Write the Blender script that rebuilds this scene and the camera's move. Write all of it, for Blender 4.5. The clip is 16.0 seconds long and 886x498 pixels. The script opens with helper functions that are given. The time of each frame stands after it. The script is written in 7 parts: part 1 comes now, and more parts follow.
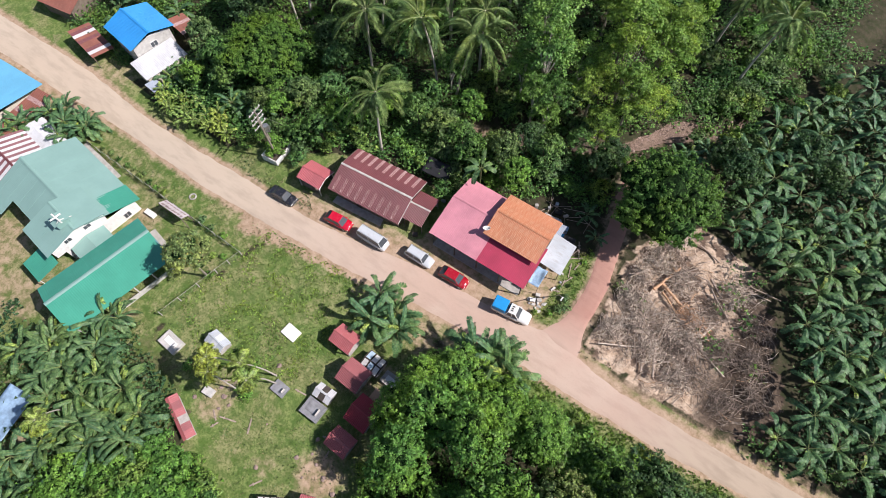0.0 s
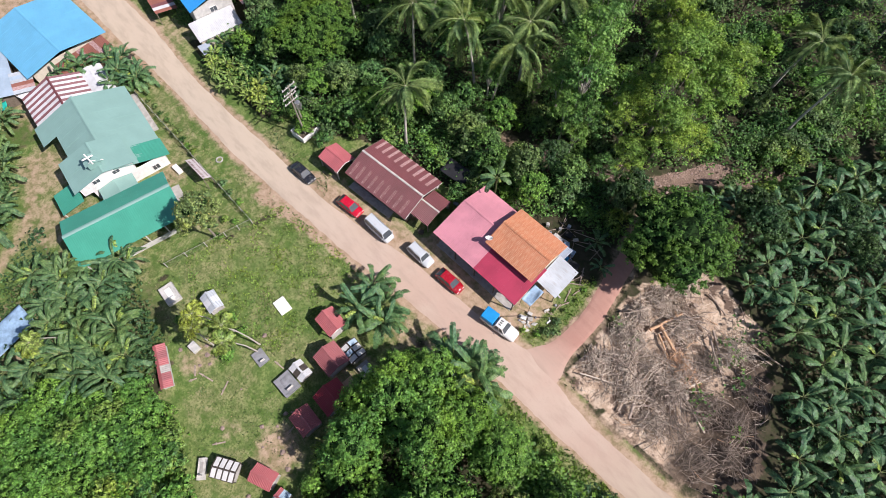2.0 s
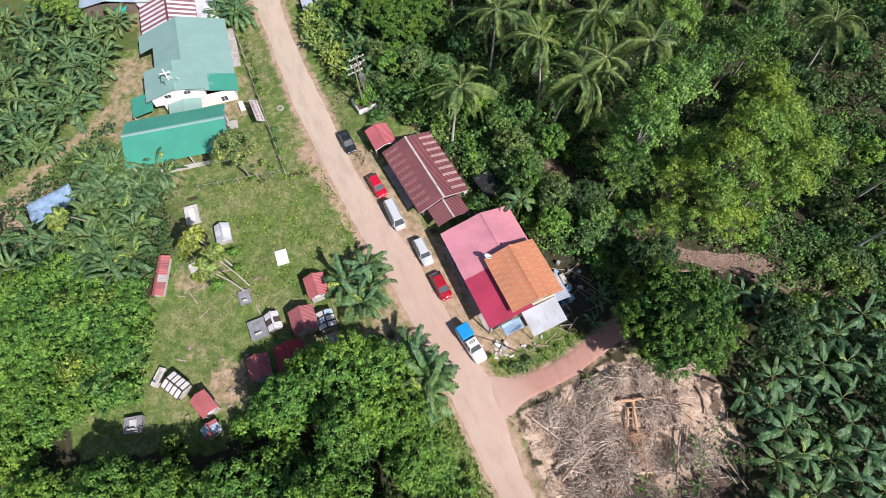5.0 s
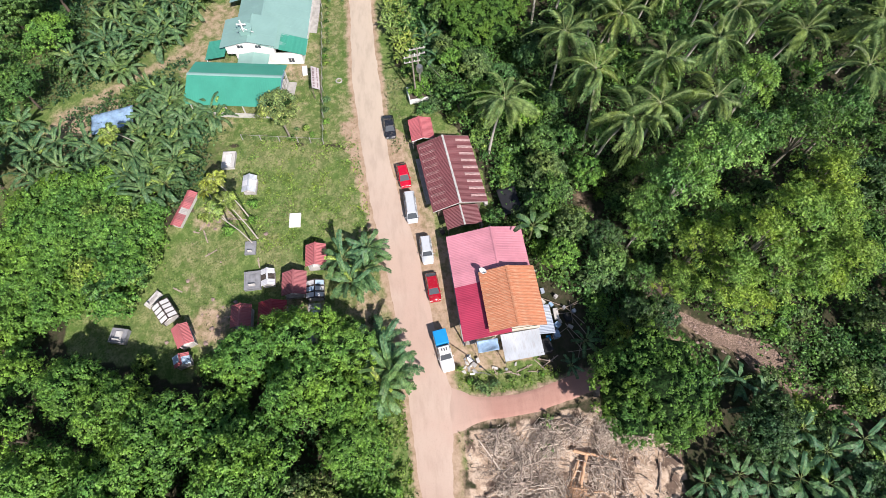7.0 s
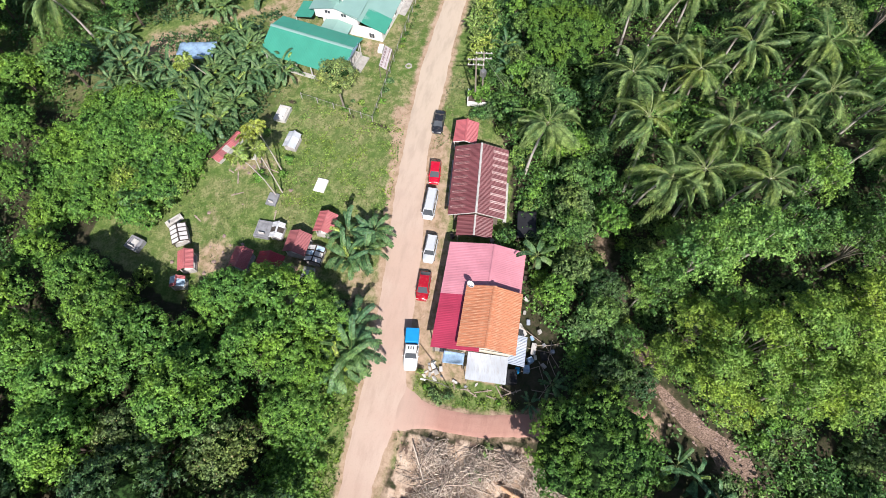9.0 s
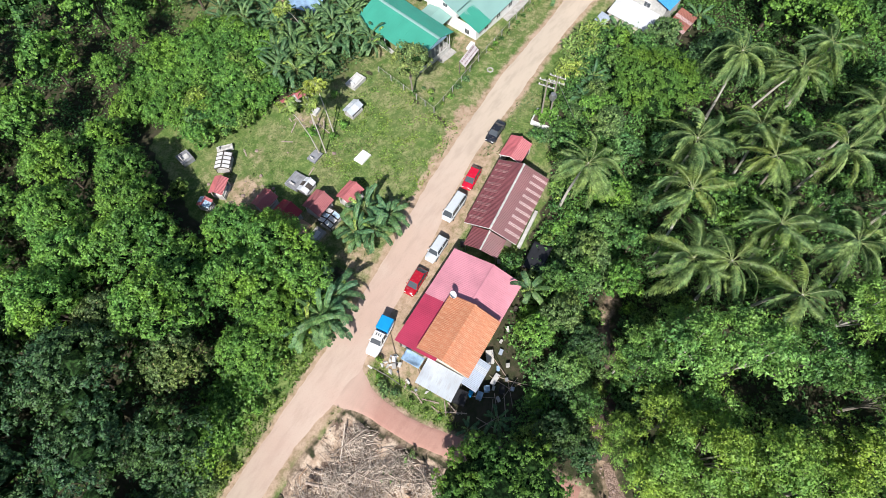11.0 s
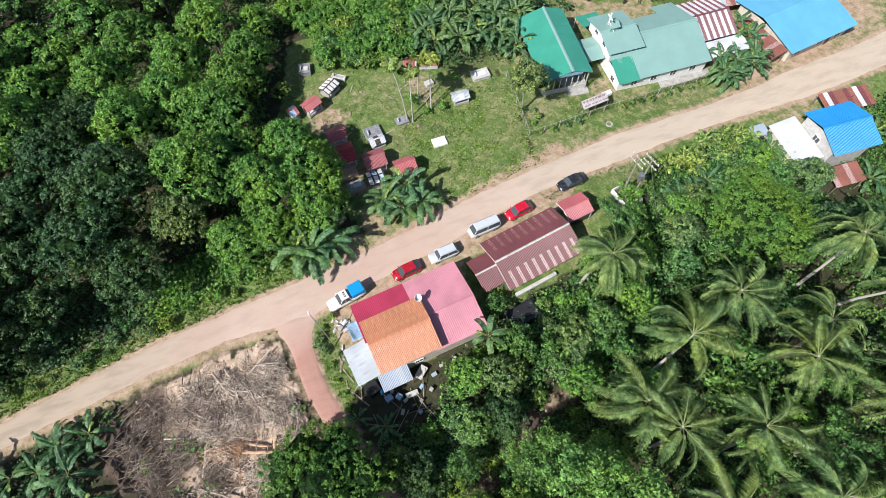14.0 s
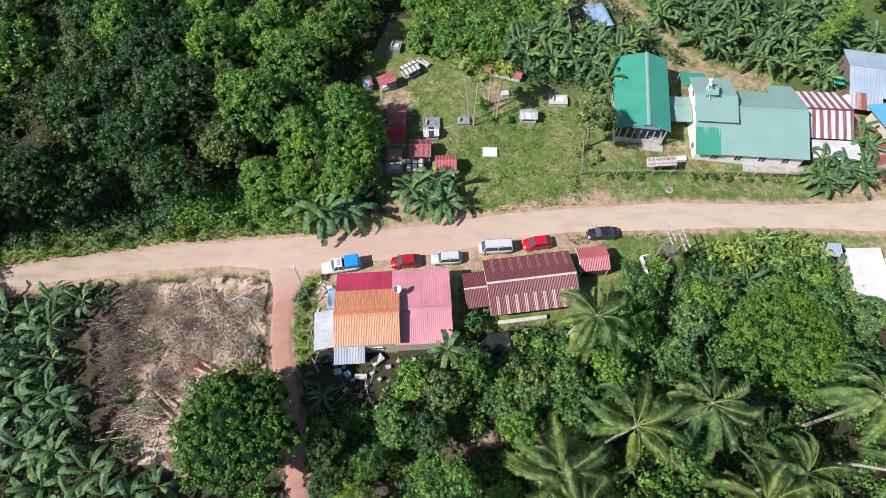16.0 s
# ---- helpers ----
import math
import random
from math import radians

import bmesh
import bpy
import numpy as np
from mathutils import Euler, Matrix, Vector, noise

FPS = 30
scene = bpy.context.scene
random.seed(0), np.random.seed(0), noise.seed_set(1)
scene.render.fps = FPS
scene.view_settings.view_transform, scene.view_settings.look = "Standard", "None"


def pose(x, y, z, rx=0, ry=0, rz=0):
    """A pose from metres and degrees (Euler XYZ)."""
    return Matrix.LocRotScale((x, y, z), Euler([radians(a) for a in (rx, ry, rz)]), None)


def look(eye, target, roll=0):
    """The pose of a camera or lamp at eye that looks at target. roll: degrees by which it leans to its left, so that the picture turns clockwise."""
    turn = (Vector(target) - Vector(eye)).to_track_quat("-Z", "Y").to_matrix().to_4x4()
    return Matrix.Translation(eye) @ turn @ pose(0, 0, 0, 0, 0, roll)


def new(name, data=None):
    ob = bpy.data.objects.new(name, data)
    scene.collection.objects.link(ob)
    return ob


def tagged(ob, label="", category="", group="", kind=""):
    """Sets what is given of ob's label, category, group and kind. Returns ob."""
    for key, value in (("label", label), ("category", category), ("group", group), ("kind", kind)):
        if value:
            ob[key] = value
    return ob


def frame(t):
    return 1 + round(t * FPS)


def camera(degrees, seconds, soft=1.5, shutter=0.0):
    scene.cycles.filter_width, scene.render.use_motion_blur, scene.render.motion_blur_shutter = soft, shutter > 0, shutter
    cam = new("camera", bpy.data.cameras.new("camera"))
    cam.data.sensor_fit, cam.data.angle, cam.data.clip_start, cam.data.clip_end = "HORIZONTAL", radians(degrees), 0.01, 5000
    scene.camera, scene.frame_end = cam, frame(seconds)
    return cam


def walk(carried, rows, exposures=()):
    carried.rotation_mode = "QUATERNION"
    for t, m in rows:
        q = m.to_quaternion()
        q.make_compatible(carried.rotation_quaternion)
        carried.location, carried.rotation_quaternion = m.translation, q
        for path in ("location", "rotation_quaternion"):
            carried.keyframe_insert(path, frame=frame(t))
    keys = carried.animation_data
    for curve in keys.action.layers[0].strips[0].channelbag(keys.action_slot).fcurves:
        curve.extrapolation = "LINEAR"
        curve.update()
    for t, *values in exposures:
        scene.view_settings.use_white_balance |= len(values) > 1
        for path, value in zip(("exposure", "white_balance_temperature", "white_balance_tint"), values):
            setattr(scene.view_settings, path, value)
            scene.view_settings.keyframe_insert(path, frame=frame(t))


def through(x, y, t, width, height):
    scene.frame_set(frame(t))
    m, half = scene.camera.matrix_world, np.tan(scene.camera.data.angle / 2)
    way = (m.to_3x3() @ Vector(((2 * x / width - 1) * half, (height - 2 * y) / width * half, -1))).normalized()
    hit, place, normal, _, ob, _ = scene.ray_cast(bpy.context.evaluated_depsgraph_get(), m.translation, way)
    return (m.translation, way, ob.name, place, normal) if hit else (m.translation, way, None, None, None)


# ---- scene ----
cam = camera(77.0, 16.0, soft=0.45)
METRES, EYE, TILT, LEAN, TURN = 80.0, 69.0, -64.0, 0.0, -143.0
ROWS = [
    (0.0, 0.0, 0.0, 0.0, 0.0, 0.0, -0.0),
    (0.5, 0.0176, 0.0004, 0.0004, 1.12, 0.03, -2.34),
    (1.0, 0.0359, 0.0009, 0.0029, 2.29, -0.04, -4.8),
    (1.5, 0.0549, 0.0022, 0.0056, 3.51, -0.17, -7.32),
    (2.0, 0.0742, 0.004, 0.0095, 4.8, -0.39, -9.96),
    (2.5, 0.0947, 0.0058, 0.0147, 6.2, -0.66, -12.72),
    (3.0, 0.1152, 0.0085, 0.0207, 7.66, -1.04, -15.52),
    (3.5, 0.1361, 0.0119, 0.0284, 9.18, -1.52, -18.38),
    (4.0, 0.1572, 0.0161, 0.0374, 10.84, -2.07, -21.28),
    (6.5, 0.2656, 0.0484, 0.1075, 22.27, -7.72, -38.04),
    (7.0, 0.2855, 0.0574, 0.1277, 25.46, -9.76, -41.57),
    (7.5, 0.3047, 0.0676, 0.1504, 29.18, -12.34, -45.11),
    (8.0, 0.3222, 0.0787, 0.174, 33.45, -15.45, -48.63),
    (8.5, 0.3373, 0.0903, 0.2006, 38.55, -19.44, -52.08),
    (9.0, 0.3508, 0.1032, 0.2287, 44.51, -24.26, -55.23),
    (9.5, 0.3615, 0.1171, 0.2599, 51.85, -30.46, -58.06),
    (12.0, 0.3716, 0.2034, 0.4316, 108.12, -80.24, -62.22),
    (12.5, 0.3613, 0.2208, 0.4666, 119.11, -89.91, -60.11),
    (13.0, 0.3472, 0.2366, 0.5004, 128.58, -98.05, -57.23),
    (13.5, 0.331, 0.2526, 0.5325, 136.49, -104.51, -53.79),
    (14.0, 0.3112, 0.2678, 0.5625, 142.94, -109.59, -50.0),
    (14.5, 0.2883, 0.2822, 0.5905, 148.37, -113.61, -45.9),
    (15.0, 0.2628, 0.2964, 0.6169, 153.07, -116.78, -41.49),
    (15.5, 0.2354, 0.3101, 0.6412, 157.22, -119.31, -36.97),
    (16.0, 0.2054, 0.3227, 0.6621, 160.87, -121.26, -32.4),
]
walk(cam, [(t, pose(0, 0, EYE, TILT, LEAN, TURN) @ pose(METRES * x, METRES * y, METRES * z, 90 + pitch, roll, yaw)) for t, x, y, z, yaw, pitch, roll in ROWS], [(0.0, 0.29, 6450, 16), (4.0, 0.29, 6400, 17), (6.5, 0.4, 6450, 15), (8.5, 0.5, 6450, 14), (12.5, 0.46, 6200, 8), (14.5, 0.38, 6250, 11), (16.0, 0.34, 6350, 14)])

# ---- light: a clear tropical day, sun 45 degrees high ----
SUN_ELEV, SUN_TO = 46.0, 23.0  # height, and the heading in which shadows fall (from +x towards +y)
sky_world = bpy.data.worlds.new("sky")
scene.world = sky_world
sky_world.use_nodes = True
wn = sky_world.node_tree
wn.nodes.clear()
sky = wn.nodes.new("ShaderNodeTexSky")
sky.sky_type, sky.sun_disc = "NISHITA", False
sky.sun_elevation, sky.sun_rotation = radians(SUN_ELEV), radians(-113.0)
bgn = wn.nodes.new("ShaderNodeBackground")
bgn.inputs["Strength"].default_value = 0.08
wout = wn.nodes.new("ShaderNodeOutputWorld")
wn.links.new(sky.outputs[0], bgn.inputs[0])
wn.links.new(bgn.outputs[0], wout.inputs[0])
sun = bpy.data.lights.new("sun", "SUN")
sun.energy, sun.angle, sun.color = 5.0, radians(0.55), (1.0, 0.95, 0.905)
sun_ob = new("sun", sun)
ce, se = math.cos(radians(SUN_ELEV)), math.sin(radians(SUN_ELEV))
sun_ob.matrix_basis = look((-60, -40, 90), (-60 + ce * math.cos(radians(SUN_TO)), -40 + ce * math.sin(radians(SUN_TO)), 90 - se))

# ---- materials ----
class Nodes:
    """A node material under construction."""

    def __init__(self, name, rough=0.8, metal=0.0, spec=0.5):
        self.m = bpy.data.materials.new(name)
        self.m.use_nodes = True
        self.t = self.m.node_tree
        self.b = self.t.nodes["Principled BSDF"]
        self.b.inputs["Roughness"].default_value = rough
        self.b.inputs["Metallic"].default_value = metal
        self.b.inputs["Specular IOR Level"].default_value = spec
        self.c = None

    def node(self, kind, **inputs):
        n = self.t.nodes.new(kind)
        for k, v in inputs.items():
            self.put(n.inputs[k.replace("_", " ")], v)
        return n

    def put(self, socket, v):
        if isinstance(v, bpy.types.NodeSocket):
            self.t.links.new(v, socket)
        else:
            socket.default_value = v

    def coord(self, which="Object", scale=(1, 1, 1)):
        n = self.t.nodes.new("ShaderNodeTexCoord")
        mp = self.t.nodes.new("ShaderNodeMapping")
        self.t.links.new(n.outputs[which], mp.inputs["Vector"])
        mp.inputs["Scale"].default_value = scale
        return mp.outputs[0]

    def place(self, scale=(1, 1, 1)):
        """World position, so that repeats differ."""
        n = self.t.nodes.new("ShaderNodeNewGeometry")
        mp = self.t.nodes.new("ShaderNodeMapping")
        self.t.links.new(n.outputs["Position"], mp.inputs["Vector"])
        mp.inputs["Scale"].default_value = scale
        return mp.outputs[0]

    def noise(self, scale, vec=None, detail=4.0, rough=0.6):
        n = self.node("ShaderNodeTexNoise", Scale=scale, Detail=detail, Roughness=rough)
        self.t.links.new(vec or self.place(), n.inputs["Vector"])
        return n.outputs["Fac"]

    def ramp(self, fac, a, b):
        n = self.node("ShaderNodeMapRange", Value=fac)
        n.inputs["From Min"].default_value, n.inputs["From Max"].default_value = a, b
        n.interpolation_type = "SMOOTHSTEP"
        return n.outputs[0]

    def mix(self, fac, a, b, mode="MIX"):
        n = self.t.nodes.new("ShaderNodeMix")
        n.data_type, n.blend_type = "RGBA", mode
        for s, v in ((n.inputs["Factor"], fac), (n.inputs["A"], a), (n.inputs["B"], b)):
            if s.type == "RGBA" and not isinstance(v, bpy.types.NodeSocket):
                v = (*v[:3], 1.0)
            if s.name == "Factor":
                s = n.inputs[0]
            elif s.name == "A":
                s = n.inputs[6]
            else:
                s = n.inputs[7]
            self.put(s, v)
        return n.outputs[2]

    def maths(self, op, a, b):
        n = self.t.nodes.new("ShaderNodeMath")
        n.operation = op
        self.put(n.inputs[0], a)
        self.put(n.inputs[1], b)
        return n.outputs[0]

    def island(self):
        return self.t.nodes.new("ShaderNodeNewGeometry").outputs["Random Per Island"]

    def chance(self):
        return self.t.nodes.new("ShaderNodeObjectInfo").outputs["Random"]

    def bump(self, height, strength=0.3, distance=0.02):
        n = self.node("ShaderNodeBump", Height=height, Strength=strength, Distance=distance)
        self.t.links.new(n.outputs[0], self.b.inputs["Normal"])

    def done(self, colour):
        self.put(self.b.inputs["Base Color"], colour if isinstance(colour, bpy.types.NodeSocket) else (*colour[:3], 1))
        return self.m


def tint(c, k):
    return tuple(min(1.0, v * k) for v in c)


def plain(name, c, rough=0.8, metal=0.0, var=0.2, scale=1.5, bump=0.15, grime=0.0, spec=0.5):
    """A painted, plastered or wooden surface: broad stains, fine grain, slight relief."""
    n = Nodes(name, rough, metal, spec)
    a = n.noise(scale)
    f = n.noise(scale * 14, detail=6)
    col = n.mix(n.ramp(a, 0.3, 0.7), tint(c, 1 - var), tint(c, 1 + var * 0.6))
    col = n.mix(n.maths("MULTIPLY", f, 0.5), col, tint(c, 1 - 1.3 * var))
    if grime:
        col = n.mix(n.maths("MULTIPLY", n.ramp(n.noise(0.9, detail=8, rough=0.7), 0.5, 0.75), grime), col, (0.09, 0.075, 0.06))
    n.bump(f, bump)
    return n.done(col)


def sheet_metal(name, c, wear=(0.5, 0.42, 0.38), amount=0.2, rough=0.45, vary=0.12, streak=(9, 0.8, 1), spec=0.5, low=0.55):
    """Painted roof sheet: fading, streaks that run down the slope, a little change from sheet to sheet."""
    n = Nodes(name, rough, 0.0, spec)
    obj = n.coord("Object", streak)
    s = n.noise(1.0, obj, detail=5)
    big = n.noise(0.35, detail=3)
    col = n.mix(n.ramp(big, 0.3, 0.7), tint(c, 1 - vary), tint(c, 1 + vary))
    col = n.mix(n.maths("MULTIPLY", n.chance(), 0.2), col, tint(c, 1 - 1.6 * vary))
    col = n.mix(n.maths("MULTIPLY", n.ramp(s, low, low + 0.2), amount), col, wear)
    col = n.mix(n.maths("MULTIPLY", n.ramp(n.noise(3.0, detail=8), 0.55, 0.75), 0.25 * min(1, amount * 3)), col, tint(c, 0.55))
    n.bump(n.noise(25.0), 0.08)
    return n.done(col)


def leafy(name, dark, light, old=(0.26, 0.25, 0.06), rough=0.5, through=0.24, old_part=0.0, patch=0.12, grain=0.72, fine=3.0, spec=0.32, blotch=1.0):
    """Leaves: each its own shade, tree-wide drift, lit and shaded clumps and sprays painted by noise, light shining
    through.
    """
    n = Nodes(name, rough, 0.0, spec)
    r = n.island()
    col = n.mix(n.maths("ADD", n.maths("MULTIPLY", r, 0.7), 0.15), dark, light)
    col = n.mix(n.maths("MULTIPLY", n.chance(), 0.45), col, tint(dark, 0.8))
    shift = n.maths("FRACT", n.maths("MULTIPLY", n.chance(), 7.31), 0.0)
    col = n.mix(n.maths("MULTIPLY", shift, 0.22), col, (light[0] * 0.5, light[1] * 0.85, min(1.0, light[2] * 1.3)))
    col = n.mix(n.maths("MULTIPLY", n.ramp(n.noise(patch, detail=2), 0.4, 0.65), 0.35), col, light)
    drift = n.noise(0.16, detail=3)
    col = n.mix(n.maths("MULTIPLY", n.ramp(drift, 0.5, 0.62), 0.8), col, n.mix(1.0, col, (1.22, 1.06, 0.7), "MULTIPLY"))
    col = n.mix(n.maths("MULTIPLY", n.ramp(drift, 0.5, 0.38), 0.8), col, n.mix(1.0, col, (0.72, 0.86, 1.0), "MULTIPLY"))
    # lit tops and dark hollows of leaf clumps, painted in as noise
    clump_shading = n.noise(1.1, detail=2)
    col = n.mix(n.maths("MULTIPLY", n.ramp(clump_shading, 0.5, 0.64), 0.5 * blotch), col, tint(light, 1.15))
    col = n.mix(n.maths("MULTIPLY", n.ramp(clump_shading, 0.5, 0.36), 0.6 * blotch), col, tint(dark, 0.75))
    if old_part:
        col = n.mix(n.maths("GREATER_THAN", n.maths("FRACT", n.maths("MULTIPLY", r, 37.7), 0.0), 1 - old_part), col, old)
    # finer light and dark within a spray, multiplied into the colour
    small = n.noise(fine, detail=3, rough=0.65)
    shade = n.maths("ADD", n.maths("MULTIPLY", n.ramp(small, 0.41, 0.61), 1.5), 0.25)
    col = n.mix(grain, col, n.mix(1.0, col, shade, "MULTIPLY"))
    n.bump(small, 0.6, 0.15)
    n.done(col)
    tr = n.node("ShaderNodeBsdfTranslucent", Color=col)
    mx = n.node("ShaderNodeMixShader", Fac=through)
    n.t.links.new(n.b.outputs[0], mx.inputs[1])
    n.t.links.new(tr.outputs[0], mx.inputs[2])
    n.t.links.new(mx.outputs[0], n.t.nodes["Material Output"].inputs["Surface"])
    return n.m


def ground_mat():
    n = Nodes("ground_cover", 0.95, 0, 0.2)
    at = n.t.nodes.new("ShaderNodeAttribute")
    at.attribute_name = "cover"
    sep = n.t.nodes.new("ShaderNodeSeparateColor")
    n.t.links.new(at.outputs["Color"], sep.inputs[0])
    fine, mid, big = n.noise(3.5, detail=8, rough=0.7), n.noise(0.9, detail=6, rough=0.65), n.noise(0.14, detail=4)
    grass = n.mix(n.ramp(mid, 0.38, 0.62), (0.085, 0.15, 0.034), (0.20, 0.255, 0.082))
    grass = n.mix(n.ramp(big, 0.44, 0.6), grass, n.mix(n.ramp(mid, 0.4, 0.6), (0.16, 0.185, 0.07), (0.275, 0.275, 0.125)))
    grass = n.mix(n.maths("MULTIPLY", n.ramp(n.noise(0.42, detail=5, rough=0.75), 0.52, 0.64), 0.75), grass, (0.085, 0.15, 0.03))
    grass = n.mix(n.maths("MULTIPLY", n.ramp(n.noise(0.27, detail=6, rough=0.8), 0.57, 0.66), 0.6), grass, (0.32, 0.27, 0.16))
    grass = n.mix(n.maths("MULTIPLY", n.ramp(fine, 0.45, 0.62), 0.75), grass, (0.075, 0.12, 0.026))
    dirt = n.mix(n.ramp(mid, 0.3, 0.7), (0.33, 0.225, 0.145), (0.47, 0.35, 0.25))
    dirt = n.mix(n.ramp(fine, 0.5, 0.8), dirt, (0.24, 0.16, 0.1))
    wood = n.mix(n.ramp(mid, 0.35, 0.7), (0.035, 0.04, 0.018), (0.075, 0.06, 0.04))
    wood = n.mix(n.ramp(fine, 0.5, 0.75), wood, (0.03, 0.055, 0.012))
    clear = n.mix(n.ramp(mid, 0.35, 0.65), (0.42, 0.305, 0.215), (0.60, 0.475, 0.36))
    # dead-leaf patches, darkened further to paint shadows among the sticks
    clear = n.mix(n.ramp(n.noise(0.33, detail=5, rough=0.7), 0.5, 0.6), clear, (0.15, 0.105, 0.078))
    clear = n.mix(n.maths("MULTIPLY", n.ramp(fine, 0.48, 0.7), 0.8), clear, (0.15, 0.105, 0.075))

    # dark soil of the clearing's west, with the shade there painted into it
    shadowed = n.mix(n.ramp(mid, 0.35, 0.7), (0.06, 0.043, 0.032), (0.15, 0.112, 0.082))
    clear = n.mix(n.ramp(n.maths("ADD", at.outputs["Alpha"], n.maths("MULTIPLY", n.maths("SUBTRACT", mid, 0.5), 0.8)), 0.3, 0.7), clear, n.mix(n.ramp(fine, 0.5, 0.7), shadowed, (0.045, 0.035, 0.025)))

    def mask(o, soft=0.25):
        v = n.maths("ADD", o, n.maths("MULTIPLY", n.maths("SUBTRACT", mid, 0.5), 0.9))
        return n.ramp(v, 0.5 - soft, 0.5 + soft)

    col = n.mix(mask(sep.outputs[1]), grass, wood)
    col = n.mix(mask(sep.outputs[2]), col, clear)
    col = n.mix(mask(sep.outputs[0]), col, dirt)
    n.bump(n.maths("ADD", fine, mid), 0.7, 0.12)
    return n.done(col)


def road_mat(name, a, b, c, far=None, mouth=None, west=None):
    n = Nodes(name, 0.95, 0, 0.15)
    big, mid, fine = n.noise(0.12, detail=3), n.noise(0.7, n.place((0.35, 1.3, 1)), detail=6), n.noise(6.0, detail=8, rough=0.7)
    col = n.mix(n.ramp(big, 0.35, 0.65), a, b)
    col = n.mix(n.maths("MULTIPLY", n.ramp(mid, 0.45, 0.7), 0.55), col, c)
    col = n.mix(n.maths("MULTIPLY", n.ramp(fine, 0.5, 0.8), 0.4), col, tint(c, 0.7))
    if far:
        sep = n.t.nodes.new("ShaderNodeSeparateXYZ")
        n.t.links.new(n.place(), sep.inputs[0])
        drift = n.maths("ADD", sep.outputs[0], n.maths("MULTIPLY", big, 24.0))
        col = n.mix(n.maths("MULTIPLY", n.ramp(drift, 26.0, 66.0), 0.75), col, n.mix(n.ramp(mid, 0.4, 0.7), far, tint(far, 0.82)))
    if west:
        sep = n.t.nodes.new("ShaderNodeSeparateXYZ")
        n.t.links.new(n.place(), sep.inputs[0])
        drift = n.maths("ADD", sep.outputs[0], n.maths("MULTIPLY", n.maths("SUBTRACT", mid, 0.5), 14.0))
        col = n.mix(n.ramp(drift, -6.0, -24.0), col, n.mix(n.ramp(mid, 0.4, 0.7), west, tint(west, 0.8)))
    if mouth:
        sep = n.t.nodes.new("ShaderNodeSeparateXYZ")
        n.t.links.new(n.place(), sep.inputs[0])
        drift = n.maths("ADD", sep.outputs[1], n.maths("MULTIPLY", n.maths("SUBTRACT", mid, 0.5), 5.0))
        col = n.mix(n.ramp(drift, -31.0, -24.5), col, n.mix(n.ramp(mid, 0.4, 0.7), mouth, tint(mouth, 0.87)))
    n.bump(n.maths("ADD", fine, mid), 0.4, 0.06)
    return n.done(col)


def gravel_mat():
    """Pinkish pebbles with dark gaps."""
    n = Nodes("creek_gravel", 0.85, 0, 0.3)
    v = n.node("ShaderNodeTexVoronoi", Scale=6.0)
    n.t.links.new(n.place(), v.inputs["Vector"])
    grey = n.t.nodes.new("ShaderNodeSeparateColor")
    n.t.links.new(v.outputs["Color"], grey.inputs[0])
    col = n.mix(grey.outputs[0], (0.16, 0.105, 0.08), (0.35, 0.25, 0.20))
    col = n.mix(n.ramp(v.outputs["Distance"], 0.45, 0.75), col, (0.10, 0.07, 0.055))
    col = n.mix(n.maths("MULTIPLY", n.ramp(n.noise(0.45, detail=4), 0.45, 0.65), 0.5), col, (0.14, 0.10, 0.072))
    col = n.mix(n.maths("MULTIPLY", n.ramp(n.noise(0.5, detail=5), 0.42, 0.58), 0.45), col, n.mix(n.noise(7.0, detail=5), (0.17, 0.115, 0.085), (0.33, 0.235, 0.175)))
    n.bump(n.maths("SUBTRACT", 1.0, v.outputs["Distance"]), 0.8, 0.1)
    return n.done(col)


M_GROUND = ground_mat()
M_ROAD = road_mat("sandy_road", (0.505, 0.39, 0.315), (0.485, 0.35, 0.28), (0.41, 0.305, 0.24), (0.53, 0.45, 0.345), west=(0.445, 0.36, 0.275))
M_GRAVEL = gravel_mat()
M_RED_ROAD = road_mat("red_earth_road", (0.39, 0.215, 0.17), (0.45, 0.27, 0.215), (0.33, 0.18, 0.14), mouth=(0.485, 0.35, 0.28))
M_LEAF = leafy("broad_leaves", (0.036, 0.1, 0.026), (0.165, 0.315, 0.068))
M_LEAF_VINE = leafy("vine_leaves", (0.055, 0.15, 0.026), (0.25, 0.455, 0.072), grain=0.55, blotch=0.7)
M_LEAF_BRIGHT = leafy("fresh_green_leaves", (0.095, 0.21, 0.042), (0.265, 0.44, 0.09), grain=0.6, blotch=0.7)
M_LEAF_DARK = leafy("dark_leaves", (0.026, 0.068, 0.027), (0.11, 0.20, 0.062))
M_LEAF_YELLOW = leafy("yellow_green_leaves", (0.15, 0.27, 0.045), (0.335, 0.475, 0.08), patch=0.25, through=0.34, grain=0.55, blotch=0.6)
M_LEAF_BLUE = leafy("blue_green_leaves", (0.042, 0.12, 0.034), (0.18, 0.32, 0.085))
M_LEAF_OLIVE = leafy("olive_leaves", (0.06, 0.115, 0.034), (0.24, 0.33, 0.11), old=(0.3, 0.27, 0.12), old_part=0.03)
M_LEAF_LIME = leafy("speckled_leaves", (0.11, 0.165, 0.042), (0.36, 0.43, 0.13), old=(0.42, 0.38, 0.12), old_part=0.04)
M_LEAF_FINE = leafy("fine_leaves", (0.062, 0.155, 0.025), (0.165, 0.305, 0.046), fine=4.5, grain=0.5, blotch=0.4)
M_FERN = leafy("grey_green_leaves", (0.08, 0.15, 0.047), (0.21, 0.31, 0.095))
